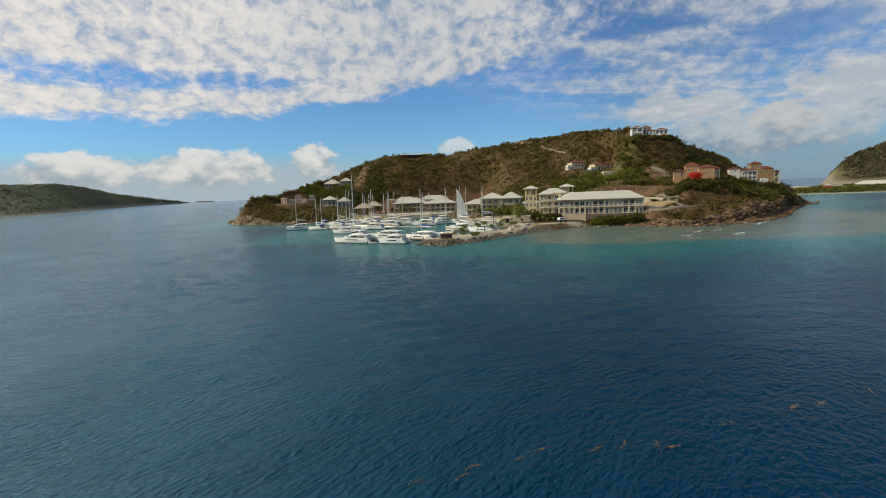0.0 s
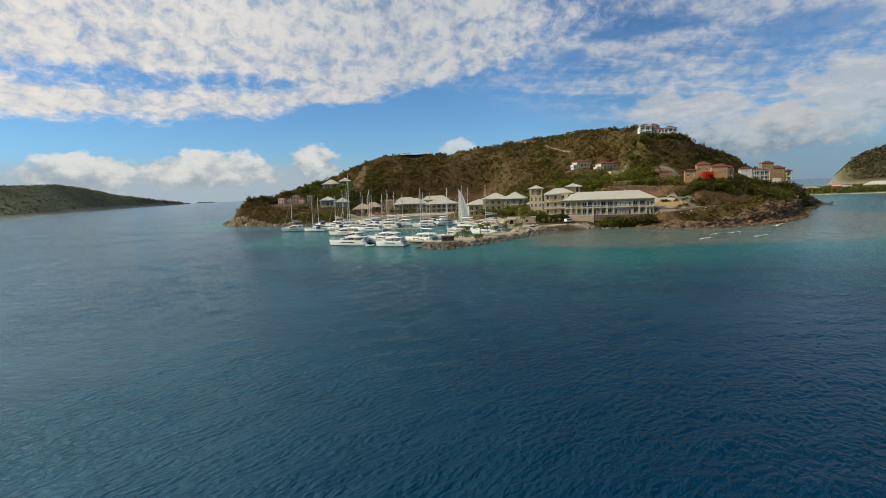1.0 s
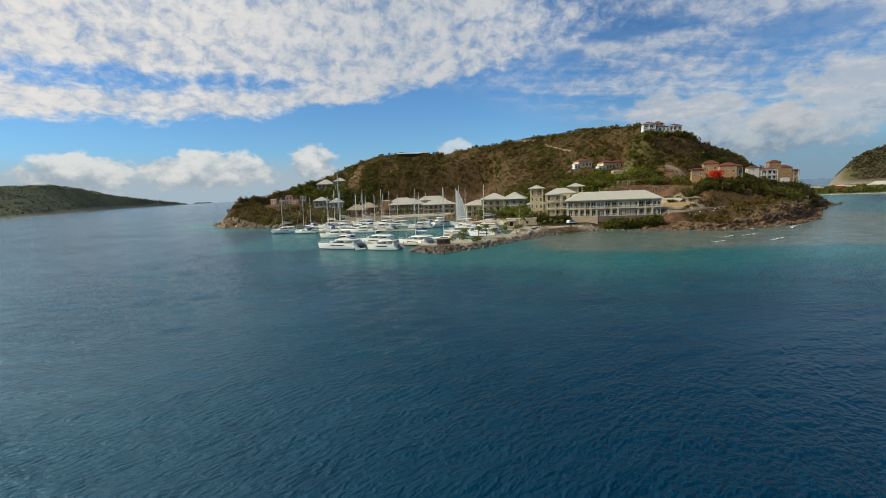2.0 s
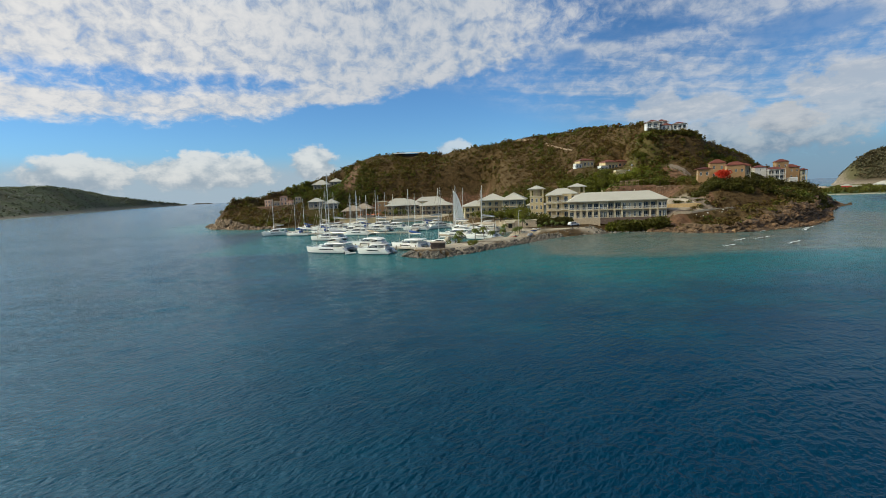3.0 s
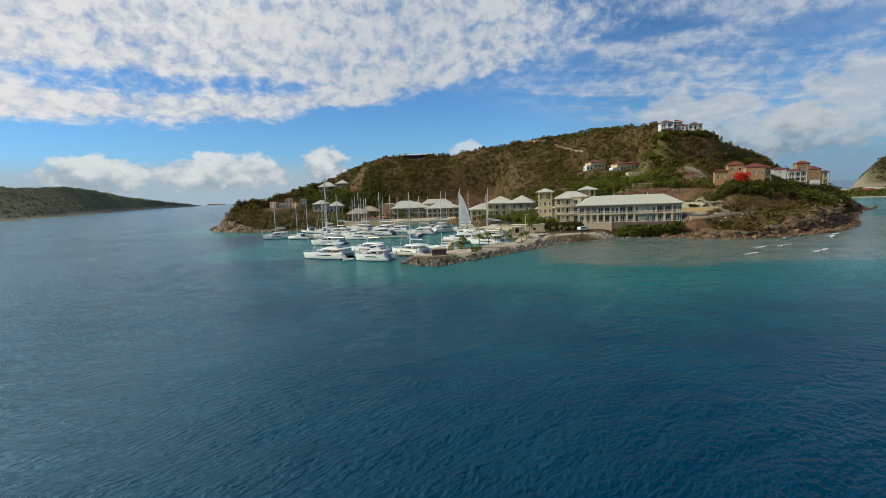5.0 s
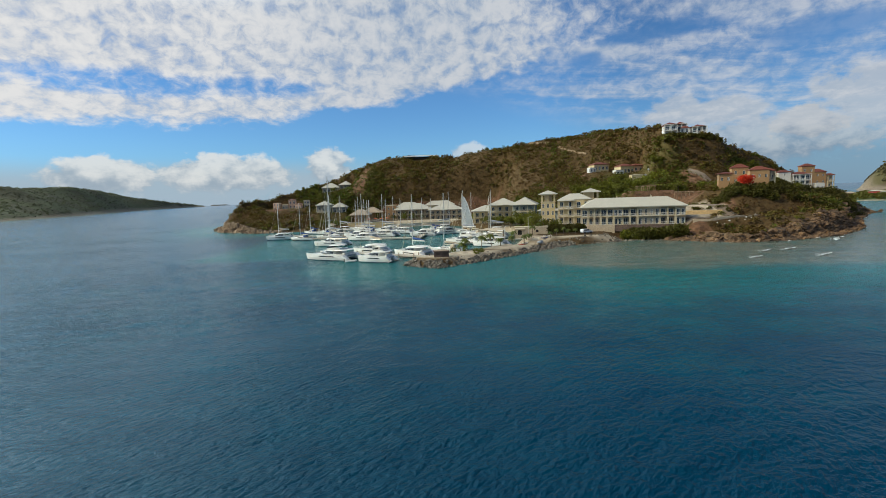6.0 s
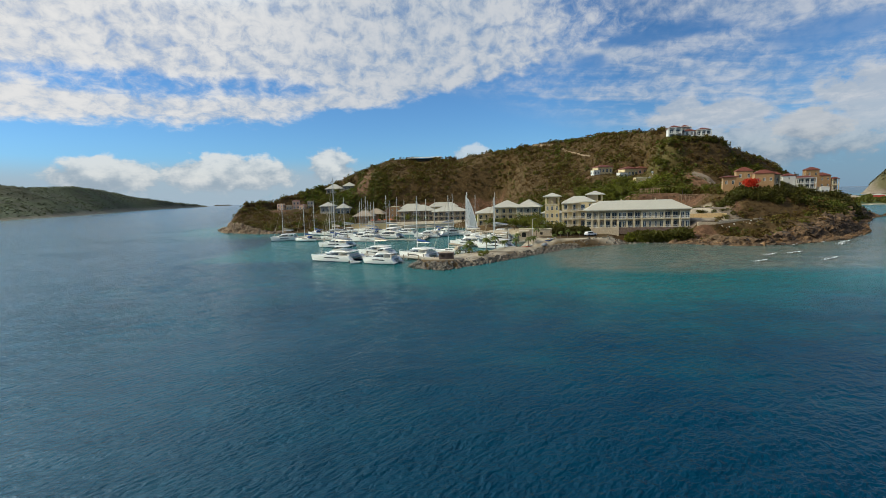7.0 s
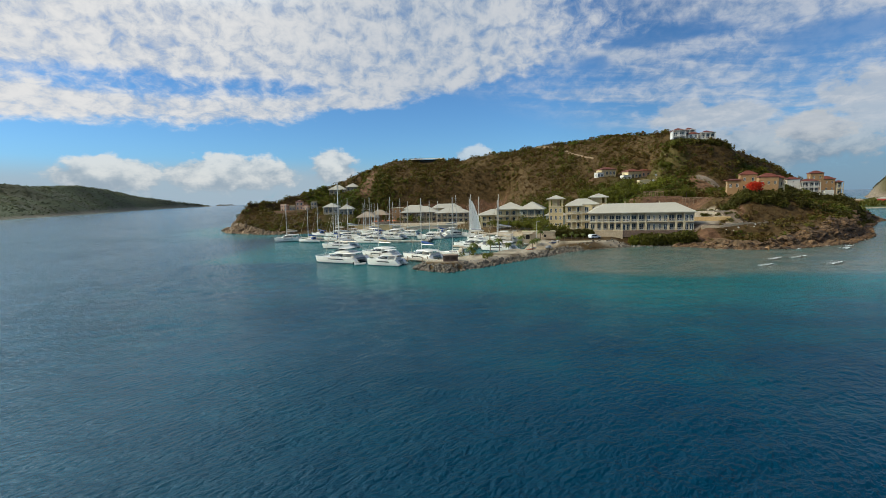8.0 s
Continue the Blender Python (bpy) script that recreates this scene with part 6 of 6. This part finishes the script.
def hillside_scrub():
    rng = np.random.default_rng(11)
    x, y = rng.uniform(-185, 275, 170000), rng.uniform(195, 470, 170000)
    dc = coast_distance(COAST, x, y)
    dr, _ = ridge_field(RIDGE, x, y)
    bare, green = bareness(x, y), greenness(x, y)
    keep = (dc > 2.5) & (rng.random(len(x)) < (0.62 + 0.5 * green) * (1 - 0.75 * bare) * smooth(2, 8, dc))
    for cx, cy, r in KEEP_CLEAR:
        keep &= np.hypot(x - cx, y - cy) > r
    level = np.zeros(len(x), bool)
    for cx, cy, rx, ry, turn, lev, soft in PADS[:4] + PADS[14:15]:
        level |= (np.abs(x - cx) < rx + 2) & (np.abs(y - cy) < ry + 2)
    keep &= ~level
    z = ground(x, y)
    keep &= (z > 0.6) & (paleness(x, y) < 0.3 + 0.3 * rng.random(len(x)))
    x, y, z, green = x[keep][:38000], y[keep][:38000], z[keep][:38000], green[keep][:38000]
    patch = fbm(x / 26, y / 26, 4, 31)
    tones = np.clip(-0.02 + 1.10 * patch + 0.50 * (green - 0.25) * (0.4 + rng.random(len(x))) + rng.normal(0, 0.07, len(x)), 0, 1)
    tones = np.clip(tones + 0.08 * smooth(60, -40, x) + 0.06 * smooth(-50, -80, x) - 0.26 * smooth(-104, -122, x), 0, 1)
    tones = np.where((x > 146) & (green > 0.25), 0.80 + 0.06 * rng.random(len(x)), tones)
    scales = rng.uniform(0.40, 1.05, len(x)) * (1 + 0.45 * green) * lowness(x, y)
    scatter("scrub", "dry brown and olive scrub covering the hillside", x, y, z - 0.2, scales, tones, LEAF["scrub"], rng, 7, 0.50, flat=0.6, lay=0.4)
    # rounder bushes standing out of it, singly and in drifts
    x, y = rng.uniform(-180, 270, 34000), rng.uniform(200, 460, 34000)
    dc, drift = coast_distance(COAST, x, y), fbm(x / 20, y / 20, 3, 55)
    keep = (dc > 6) & (rng.random(len(x)) < 0.10 + 0.55 * smooth(0.42, 0.62, drift)) & (bareness(x, y) < 0.35) & (paleness(x, y) < 0.2) & (lowness(x, y) > 0.95)
    for cx, cy, r in KEEP_CLEAR:
        keep &= np.hypot(x - cx, y - cy) > r + 1.0
    for cx, cy, rx, ry, turn, lev, soft in PADS[:4] + PADS[14:15]:
        keep &= ~((np.abs(x - cx) < rx + 2) & (np.abs(y - cy) < ry + 2))
    x, y = x[keep][:6000], y[keep][:6000]
    green = greenness(x, y)
    tones = np.clip(0.18 + 0.60 * fbm(x / 30, y / 30, 3, 21) + 0.25 * green + rng.normal(0, 0.16, len(x)), 0, 1)
    scatter("hill_bushes", "rounded olive and brown bushes dotted over the hillside", x, y, ground(x, y) - 0.4, rng.uniform(0.9, 2.1, len(x)), tones, LEAF["scrub"], rng, 24, 0.34, "bushes", 0.85, 0.7)
    # taller thicket
    x, y = rng.uniform(-180, 270, 30000), rng.uniform(195, 465, 30000)
    green = greenness(x, y)
    dc = coast_distance(COAST, x, y)
    keep = (dc > 5) & (rng.random(len(x)) < 0.025 + 0.20 * green * smooth(0.45, 0.6, fbm(x / 14, y / 14, 3, 77))) & (bareness(x, y) < 0.4) & (lowness(x, y) > 0.95)
    for cx, cy, r in KEEP_CLEAR:
        keep &= np.hypot(x - cx, y - cy) > r + 0.8
    for cx, cy, rx, ry, turn, lev, soft in PADS[:4] + PADS[14:15]:
        keep &= ~((np.abs(x - cx) < rx + 2) & (np.abs(y - cy) < ry + 2))
    x, y, green = x[keep][:2600], y[keep][:2600], green[keep][:2600]
    tones = np.clip(0.55 + 0.24 * green + rng.normal(0, 0.12, len(x)), 0, 1)
    scatter("thicket", "dense green thicket between the houses", x, y, ground(x, y) - 0.3, rng.uniform(1.0, 2.1, len(x)), tones, LEAF["scrub"], rng, 64, 0.21, flat=0.9)


hillside_scrub()


def shore_bush():
    rng = np.random.default_rng(3)
    for label, x0, x1, y0, y1, n, s, lift, tone in (("large dark green bush at the water's edge", 76, 94, 214, 219, 100, 2.2, 0, 0.28), ("clipped dark green hedge before the hotel terrace", 46, 59, 224.8, 226.6, 130, 1.5, 0.9, 0.06),
                                                    ("bright green bush at the end of the podium", 73.0, 78.0, 217, 220, 14, 1.9, 0, 0.75), ("brown-green bushes on the slope below the villas", 121, 143, 240, 247, 90, 1.7, 0, 0.22), ("clipped dark hedge on the garden terrace", 110, 122, 239, 239.6, 30, 0.55, 0, 0.30), ("clipped hedge row on the garden terrace", 111, 121, 245, 245.6, 24, 0.55, 0, 0.36), ("dark green bushes on the slope above the point", 140, 172, 238, 256, 130, 1.7, 0, 0.06), ("dark green bushes below the white villas", 178, 224, 284, 304, 170, 1.8, 0, 0.05), ("green bushes below the hilltop villas", 125, 155, 304.5, 307.5, 70, 1.25, 0, 0.25), ("bright green bushes among the hillside villas", 94, 121, 290, 302, 80, 1.7, 0, 0.85), ("round green bushes behind the pergolas", 109, 121, 271, 277, 26, 1.8, 0, 0.6), ("bright green bushes on the slope above the hotel", 72, 92, 286, 300, 50, 1.7, 0, 0.7), ("dark bushes beside the hilltop villas", 124, 131, 308, 312, 26, 1.5, 0, 0.25), ("round clipped bushes on the sandy garden terrace", 104, 122, 236.5, 237.5, 22, 0.9, 0, 0.25), ("low green shrubs on the breakwater", 8, 18, 176, 186, 9, 0.9, 0, 0.6)):
        k = rng.uniform(0, 1, n)
        x = x0 + (x1 - x0) * k
        y = y0 + (y1 - y0) * rng.random(n) + (14 * (k - 0.5) * -0.25)
        z = ground(x, y)
        dry = z > -0.25
        x, y, z, n = x[dry], y[dry], z[dry], int(dry.sum())
        scatter("bush", label, x, y, np.maximum(z, 0.3) - 0.2 + lift, s * rng.uniform(0.7, 1.3, n), np.clip(tone + rng.normal(0, 0.12, n), 0, 1), LEAF["tree"], rng, 90, 0.20, "bush", 0.9)


shore_bush()


def crown_mesh(rng, blobs, leaves, spread, tall, mat, size, lo=0.2, hi=0.8):
    V, tone = [], []
    for _ in range(blobs):
        c = rng.normal(0, 0.42, 3) * (spread, spread, tall * 0.35) + (0, 0, tall * 0.72)
        p = leaf_cloud(rng, leaves, spread * 0.55, spread * 0.55, tall * 0.26, size, 0.3) + c - (0, 0, tall * 0.2)
        V.append(p)
        tone.append(np.repeat(np.clip(rng.uniform(lo, hi) + rng.normal(0, 0.12, leaves), 0, 1), 4))
    V = np.concatenate(V)
    return array_mesh("crown", V, np.arange(len(V)).reshape(-1, 4), [mat], False, {"tone": np.concatenate(tone)})


def tree(label, seed, spread, tall, mat, category="tree", group="trees", lo=0.32, hi=0.95, leaf=0.19, leaves=90):
    rng = np.random.default_rng(seed)
    t = thing("tree", Matrix(), label, category, group)
    bm = bmesh.new()
    rod(bm, (0, 0, -0.6), (0.15, 0.1, tall * 0.55), 0.20, 0.12)
    for i in range(5):
        a = i * 1.26 + rng.uniform(0, 0.6)
        rod(bm, (0.15, 0.1, tall * (0.38 + 0.04 * i)), (math.cos(a) * spread * 0.6, math.sin(a) * spread * 0.6, tall * (0.75 + 0.07 * i)), 0.10, 0.03, 5)
    part("trunk", bm, M["bark"], t)
    crown = new("crown", crown_mesh(rng, 10, leaves, spread, tall, mat, leaf, lo, hi))
    crown.parent = t
    return t


def palm(label, seed, tall, fronds=16):
    rng = np.random.default_rng(seed)
    t = thing("palm", Matrix(), label, "palm", "coconut palms")
    lean = rng.uniform(-0.6, 0.6, 2)
    bm = bmesh.new()
    pts = [(lean[0] * s * s, lean[1] * s * s, -0.4 + (tall + 0.4) * s) for s in np.linspace(0, 1, 6)]
    for a, b in zip(pts, pts[1:]):
        rod(bm, a, b, 0.19 - 0.012 * a[2] / tall, 0.17 - 0.012 * b[2] / tall, 7)
    part("trunk", bm, M["bark"], t)
    V, tone = [], []
    for f in range(fronds):
        a = f * 2.4 + rng.uniform(0, 0.5)
        up = rng.uniform(-0.25, 0.9)
        length = rng.uniform(2.0, 2.8)
        tn = rng.uniform(0.2, 0.95)
        n = 9
        spine = []
        for i in range(n + 1):
            s = i / n
            spine.append(np.array([math.cos(a) * length * s * (0.9 - 0.1 * up), math.sin(a) * length * s * (0.9 - 0.1 * up), length * (up * s - (0.75 + 0.3 * up) * s * s)]) + np.array(pts[-1]))
        for i in range(n):
            p, q = spine[i], spine[i + 1]
            sidev = np.array([-math.sin(a), math.cos(a), 0])
            for sg in (-1, 1):
                w = 0.62 * math.sin(math.pi * min(1, (i + 1.4) / (n + 1.5)))
                tip = (p + q) / 2 + sg * sidev * w - np.array([0, 0, w * 0.45]) + (q - p) * 0.6
                V += [p, q, tip, (p + tip) / 2 - (q - p) * 0.1]
                tone += [np.clip(tn + rng.normal(0, 0.1), 0, 1)] * 4
    V = np.array(V)
    ob = new("fronds", array_mesh("fronds", V, np.arange(len(V)).reshape(-1, 4), [LEAF["palm"]], False, {"tone": np.array(tone)}))
    ob.parent = t
    return t


def plant_trees():
    rng = random.Random(8)
    kinds = [tree("leafy green tree with a rounded uneven crown", 40 + i, 1.9 + 0.25 * i, 3.2 + 0.4 * i, LEAF["tree"]) for i in range(5)]
    spots = []
    for cx, cy, rx, ry, n in ((112, 300, 18, 12, 16), (158, 258, 16, 8, 9), (-104, 412, 16, 12, 12), (-74, 372, 16, 14, 14), (30, 256, 9, 30, 34), (48, 258, 7, 14, 8), (38, 226, 8, 12, 14), (-28, 356, 10, 4, 5),
                              (128, 268, 12, 8, 6), (180, 300, 20, 10, 7), (96, 296, 10, 12, 8), (-62, 352, 6, 8, 5), (44, 238, 5, 6, 4), (43, 240, 5, 14, 14), (32, 286, 6, 8, 8), (42, 262, 5, 9, 9), (24, 316, 4, 10, 6)):
        for _ in range(n):
            a, r = rng.uniform(0, 6.3), math.sqrt(rng.random())
            x, y = cx + rx * r * math.cos(a), cy + ry * r * math.sin(a)
            if all(math.hypot(x - px, y - py) > pr * 0.9 + 0.5 for px, py, pr in KEEP_CLEAR) and all(math.hypot(x - px, y - py) > pr for px, py, pr in LOW) and coast_distance(COAST, np.array([x]), np.array([y]))[0] > 3:
                spots.append((x, y))
    front = [(27, 281), (30, 277.5), (33, 274), (36, 270.5), (39, 266), (24.5, 285.5), (29.5, 283.5), (40, 261), (42, 256), (43.5, 250), (43, 244), (40, 238), (46, 233), (49, 229), (41, 231), (36.5, 276), (18, 322), (21, 309)]
    spots += front
    crest = []
    for i in range(34):
        s = rng.random()
        x, y, wx, wy = along([(p[0], p[1]) for p in RIDGE[9:15]], s)
        crest.append((x + rng.uniform(-2, 2), y + rng.uniform(-6, 2)))
    for i in range(16):
        x, y, wx, wy = along([(p[0], p[1]) for p in RIDGE[4:10]], rng.random())
        crest.append((x + rng.uniform(-2, 2), y + rng.uniform(-6, 2)))
    spots += [p for p in crest if all(math.hypot(p[0] - px, p[1] - py) > pr + 1 for px, py, pr in KEEP_CLEAR)]
    for i, (x, y) in enumerate(spots):
        m = pose(x, y, max(height(x, y), 0.4) - (0.8 if (x, y) in crest else 0.1), 0, 0, rng.uniform(0, 360)) @ Matrix.Scale(1.25 if (x, y) in front else rng.uniform(0.35, 0.65) if (x, y) in crest else 1.0, 4)
        if i < 5:
            kinds[i].matrix_basis = m
        else:
            copy_thing(kinds[i % 5], m)
    red = tree("flame tree in full scarlet bloom beside the villas", 77, 4.2, 5.2, LEAF["red"], "flame tree", "flame trees", 0.0, 0.7, 0.24, 200)
    red.matrix_basis = pose(134.6, 246.0, height(134.6, 246.0) + 0.4)
    palms = [palm("coconut palm with ragged green fronds near the quay", 60 + i, 3.4 + 0.7 * i, 22) for i in range(4)]
    places = [(10.5, 187.5), (11.8, 186.5), (17.5, 191.5), (21, 196), (24, 195), (29, 205), (33, 203), (31, 214), (36, 212), (44, 212), (47, 216), (50, 218), (53, 221), (55, 220), (39, 222), (42, 228), (37, 236), (40, 244),
              (37, 252), (39, 262), (44, 266), (42, 256), (36, 272), (46, 236), (-20, 352), (-14, 351), (-27, 352), (-62, 344), (-64, 349), (18, 342), (26, 330), (33, 318)]
    for i, (x, y) in enumerate(places):
        m = pose(x, y, max(height(x, y), 0.8), 0, 0, rng.uniform(0, 360)) @ Matrix.Scale(0.62 if 9 <= i <= 13 else 0.85, 4)
        if i < 4:
            palms[i].matrix_basis = m
        else:
            copy_thing(palms[i % 4], m)


plant_trees()


def far_woods():
    rng = np.random.default_rng(17)
    x, y = rng.uniform(-2100, -780, 90000), rng.uniform(780, 3200, 90000)
    dc = coast_distance(WEST_COAST, x, y)
    dr, _ = ridge_field(WEST_RIDGE, x, y)
    keep = (dc > 8) & (dc < 620)
    x, y = x[keep][:18000], y[keep][:18000]
    tones = np.clip(0.15 + 0.8 * fbm(x / 70, y / 70, 3, 12) + rng.normal(0, 0.12, len(x)), 0, 1)
    scatter("far_woods", "green woods on the hill across the water", x, y, west(x, y) - 0.8, rng.uniform(1.8, 3.6, len(x)) * (0.75 + y / 4000), tones, LEAF["wood"], rng, 6, 0.62, "woods", 0.5, 0.3)
    x, y = rng.uniform(700, 1000, 30000), rng.uniform(740, 1040, 30000)
    dc = coast_distance(EAST_COAST, x, y)
    keep = (dc > 10) & (dc > 44 * (1 - smooth(760, 850, x)) * rng.uniform(0.5, 1.1, len(x)))
    x, y = x[keep][:9500], y[keep][:9500]
    tones = np.clip(0.2 + 0.6 * fbm(x / 40, y / 40, 3, 14) + rng.normal(0, 0.12, len(x)), 0, 1)
    scatter("far_scrub", "dry scrub on the hill behind the beach", x, y, east(x, y) - 0.8, rng.uniform(2.4, 4.6, len(x)), tones, LEAF["dull"], rng, 8, 0.5, lay=0.5)
    # low green growth on the flat neck of land
    x, y = rng.uniform(270, 720, 30000), rng.uniform(330, 700, 30000)
    dc = coast_distance(COAST, x, y)
    keep = (dc > 9)
    x, y = x[keep][:3600], y[keep][:3600]
    scatter("neck_scrub", "low green scrub on the flat neck behind the beach", x, y, neck_height(x, y) - 0.3, rng.uniform(1.2, 2.6, len(x)), np.clip(0.35 + rng.normal(0, 0.15, len(x)), 0, 1), LEAF["tree"], rng, 10, 0.5)


# ---- the flat neck of land and what stands on it ----
def neck_height(x, y):
    dc = coast_distance(COAST, x, y)
    return np.minimum(np.maximum(dc, 0) * 0.10, 2.4)


def make_neck():
    xs, ys = np.arange(296, 780, 6.0), np.arange(380, 720, 6.0)
    X, Y = np.meshgrid(xs, ys, indexing="ij")
    x, y = X.ravel(), Y.ravel()
    dc = coast_distance(COAST, x, y)
    z = np.where(dc > 0, neck_height(x, y), np.maximum(dc * 0.2, -3)) + 0.02
    me = array_mesh("neck_ground", np.stack([x, y, z], 1), grid_faces(len(xs), len(ys)), [land_material("neck_soil", (0.42, 0.36, 0.26), (0.09, 0.085, 0.035), (0.055, 0.08, 0.024), (0.50, 0.43, 0.32))], True,
                    {"bare": np.zeros(len(x)), "green": np.ones(len(x)), "shore": 1 - smooth(4, 9, dc)})
    tagged(new("neck_ground", me), "flat green neck of land behind a pale beach", "land", kind="structure")
    g = "low buildings on the neck of land"
    hip_house(551, 594, 2.2, -40, 40, 14, 1, 3.4, "white", "roof", 4.0, "long low hall with a bright pale roof", (8, 2.0, 2.0, 0.8), group=g)
    hip_house(469, 568, 2.2, -40, 9.5, 6, 1, 4.2, "red", "roof", 1.0, "red shed with a pale roof near the beach", (2, 1.5, 1.6, 1.0), group=g)
    hip_house(487, 578, 2.2, -40, 12, 6, 1, 3.9, "white", "trim", 0.4, "white flat-roofed shed near the beach", (3, 1.5, 1.6, 1.0), group=g)
    hip_house(432, 563, 2.2, -40, 19, 7, 1, 3.1, "ochre", "roof_tan", 1.4, "long ochre shed near the beach", (4, 1.5, 1.6, 1.0), group=g)
    hip_house(408, 548, 2.2, -40, 15, 7, 1, 2.8, "white", "trim", 0.6, "low white house near the beach", (3, 1.5, 1.6, 0.8), group=g)
    hip_house(300, 420, 3.0, 20, 14, 6, 1, 3.0, "stone_base", "roof", 0.8, "low store with a pale flat roof behind the point", (3, 1.2, 1.4, 0.8), group=g)
    hip_house(283, 402, 4.0, 20, 8, 6, 1, 3.4, "stone_base", "trim", 0.5, "small sand-coloured store behind the point", (2, 1.2, 1.4, 0.8), group=g)


make_neck()
far_woods()


# ---- foam and floating weed ----
def make_foam():
    """Breaking crests of many small flecks: dense along the bowed front, thinning behind it."""
    rng = np.random.default_rng(9)
    for label, way, size, flecks, pts in (("white breaking wave crests over the reef", 0.62, 1.0, 330, [(88.4, 164.2), (98.3, 175.7), (106.4, 178.0), (107.2, 165.4), (134.2, 196.2), (140.3, 202)]),
                                          ("thin white surf at the foot of the rocks", 0.6, 0.55, 120, [(120, 197.0), (134, 203), (146, 208.2), (160, 220), (173, 231), (180, 242), (187, 250), (200, 266), (216, 282), (240, 308), (262, 323)]),
                                          ("white surf round the headland", 1.0, 0.6, 120, [(-161, 365), (-170, 380), (-150, 343)])):
        P = []
        for cx, cy in pts:
            a0 = way + rng.normal(0, 0.15)
            half = rng.uniform(2.8, 5.2) * size
            u = rng.uniform(-1, 1, flecks) * rng.uniform(0.5, 1.0, flecks)
            behind = rng.exponential(1.1 * size, flecks) * (1.1 - np.abs(u))
            ragged = 0.5 * size * np.sin(u * 7 + cx) * 0.4
            q = size * 0.9 * (1 - u * u) + ragged - behind
            ca, sa = math.cos(a0), math.sin(a0)
            x, y = cx + u * half * ca + q * sa, cy + u * half * sa - q * ca
            z = 0.10 + 0.34 * size * (1 - u * u) * np.exp(-behind * 1.6)
            r = rng.uniform(0.03, 0.13, flecks) * (0.5 + 0.7 * np.exp(-behind)) * (0.7 + 0.4 * size)
            for k, (dx, dy) in enumerate(((-1.7, 0), (0, -1), (1.7, 0), (0, 1))):
                P.append(np.stack([x + r * (dx * ca + dy * sa), y + r * (dx * sa - dy * ca), z + 0.05 * dy * r], -1))
        V = np.concatenate([np.stack(P[i * 4:i * 4 + 4], 1).reshape(-1, 3) for i in range(len(pts))])
        tagged(new("surf", array_mesh("surf", V, np.arange(len(V)).reshape(-1, 4), [M["foam"]])), label, "surf", kind="stuff")


make_foam()


def make_weed():
    rng = np.random.default_rng(2)
    line = [(1.9, 32.9), (4.8, 33.3), (5.7, 34.4), (9.1, 35.2), (10.6, 36.1), (14.7, 35.9), (16.9, 36.5), (19.3, 36.2), (20.2, 35.9), (26.0, 38.8), (32.9, 41.1), (35.5, 41.5), (41.5, 43.6)]
    for cx, cy in line:
        V, F = [], []
        a0 = rng.uniform(0.2, 1.2)
        for j in range(int(rng.uniform(16, 44))):
            s = rng.normal(0, 0.38)
            px, py = cx + s * math.cos(a0) + rng.normal(0, 0.10), cy + s * math.sin(a0) + rng.normal(0, 0.10)
            n, k, r = len(V), 6, rng.uniform(0.015, 0.055)
            V += [(px + r * math.cos(i * math.tau / k) * rng.uniform(0.5, 1.4), py + r * math.sin(i * math.tau / k) * rng.uniform(0.5, 1.4), 0.10) for i in range(k)] + [(px, py, 0.14)]
            F += [(n + i, n + (i + 1) % k, n + k) for i in range(k)]
        tagged(new("seaweed", array_mesh("seaweed", np.array(V), np.array(F), [M["weed"]])), "ragged mat of floating brown seaweed", "seaweed", "drifting seaweed mats")


make_weed()
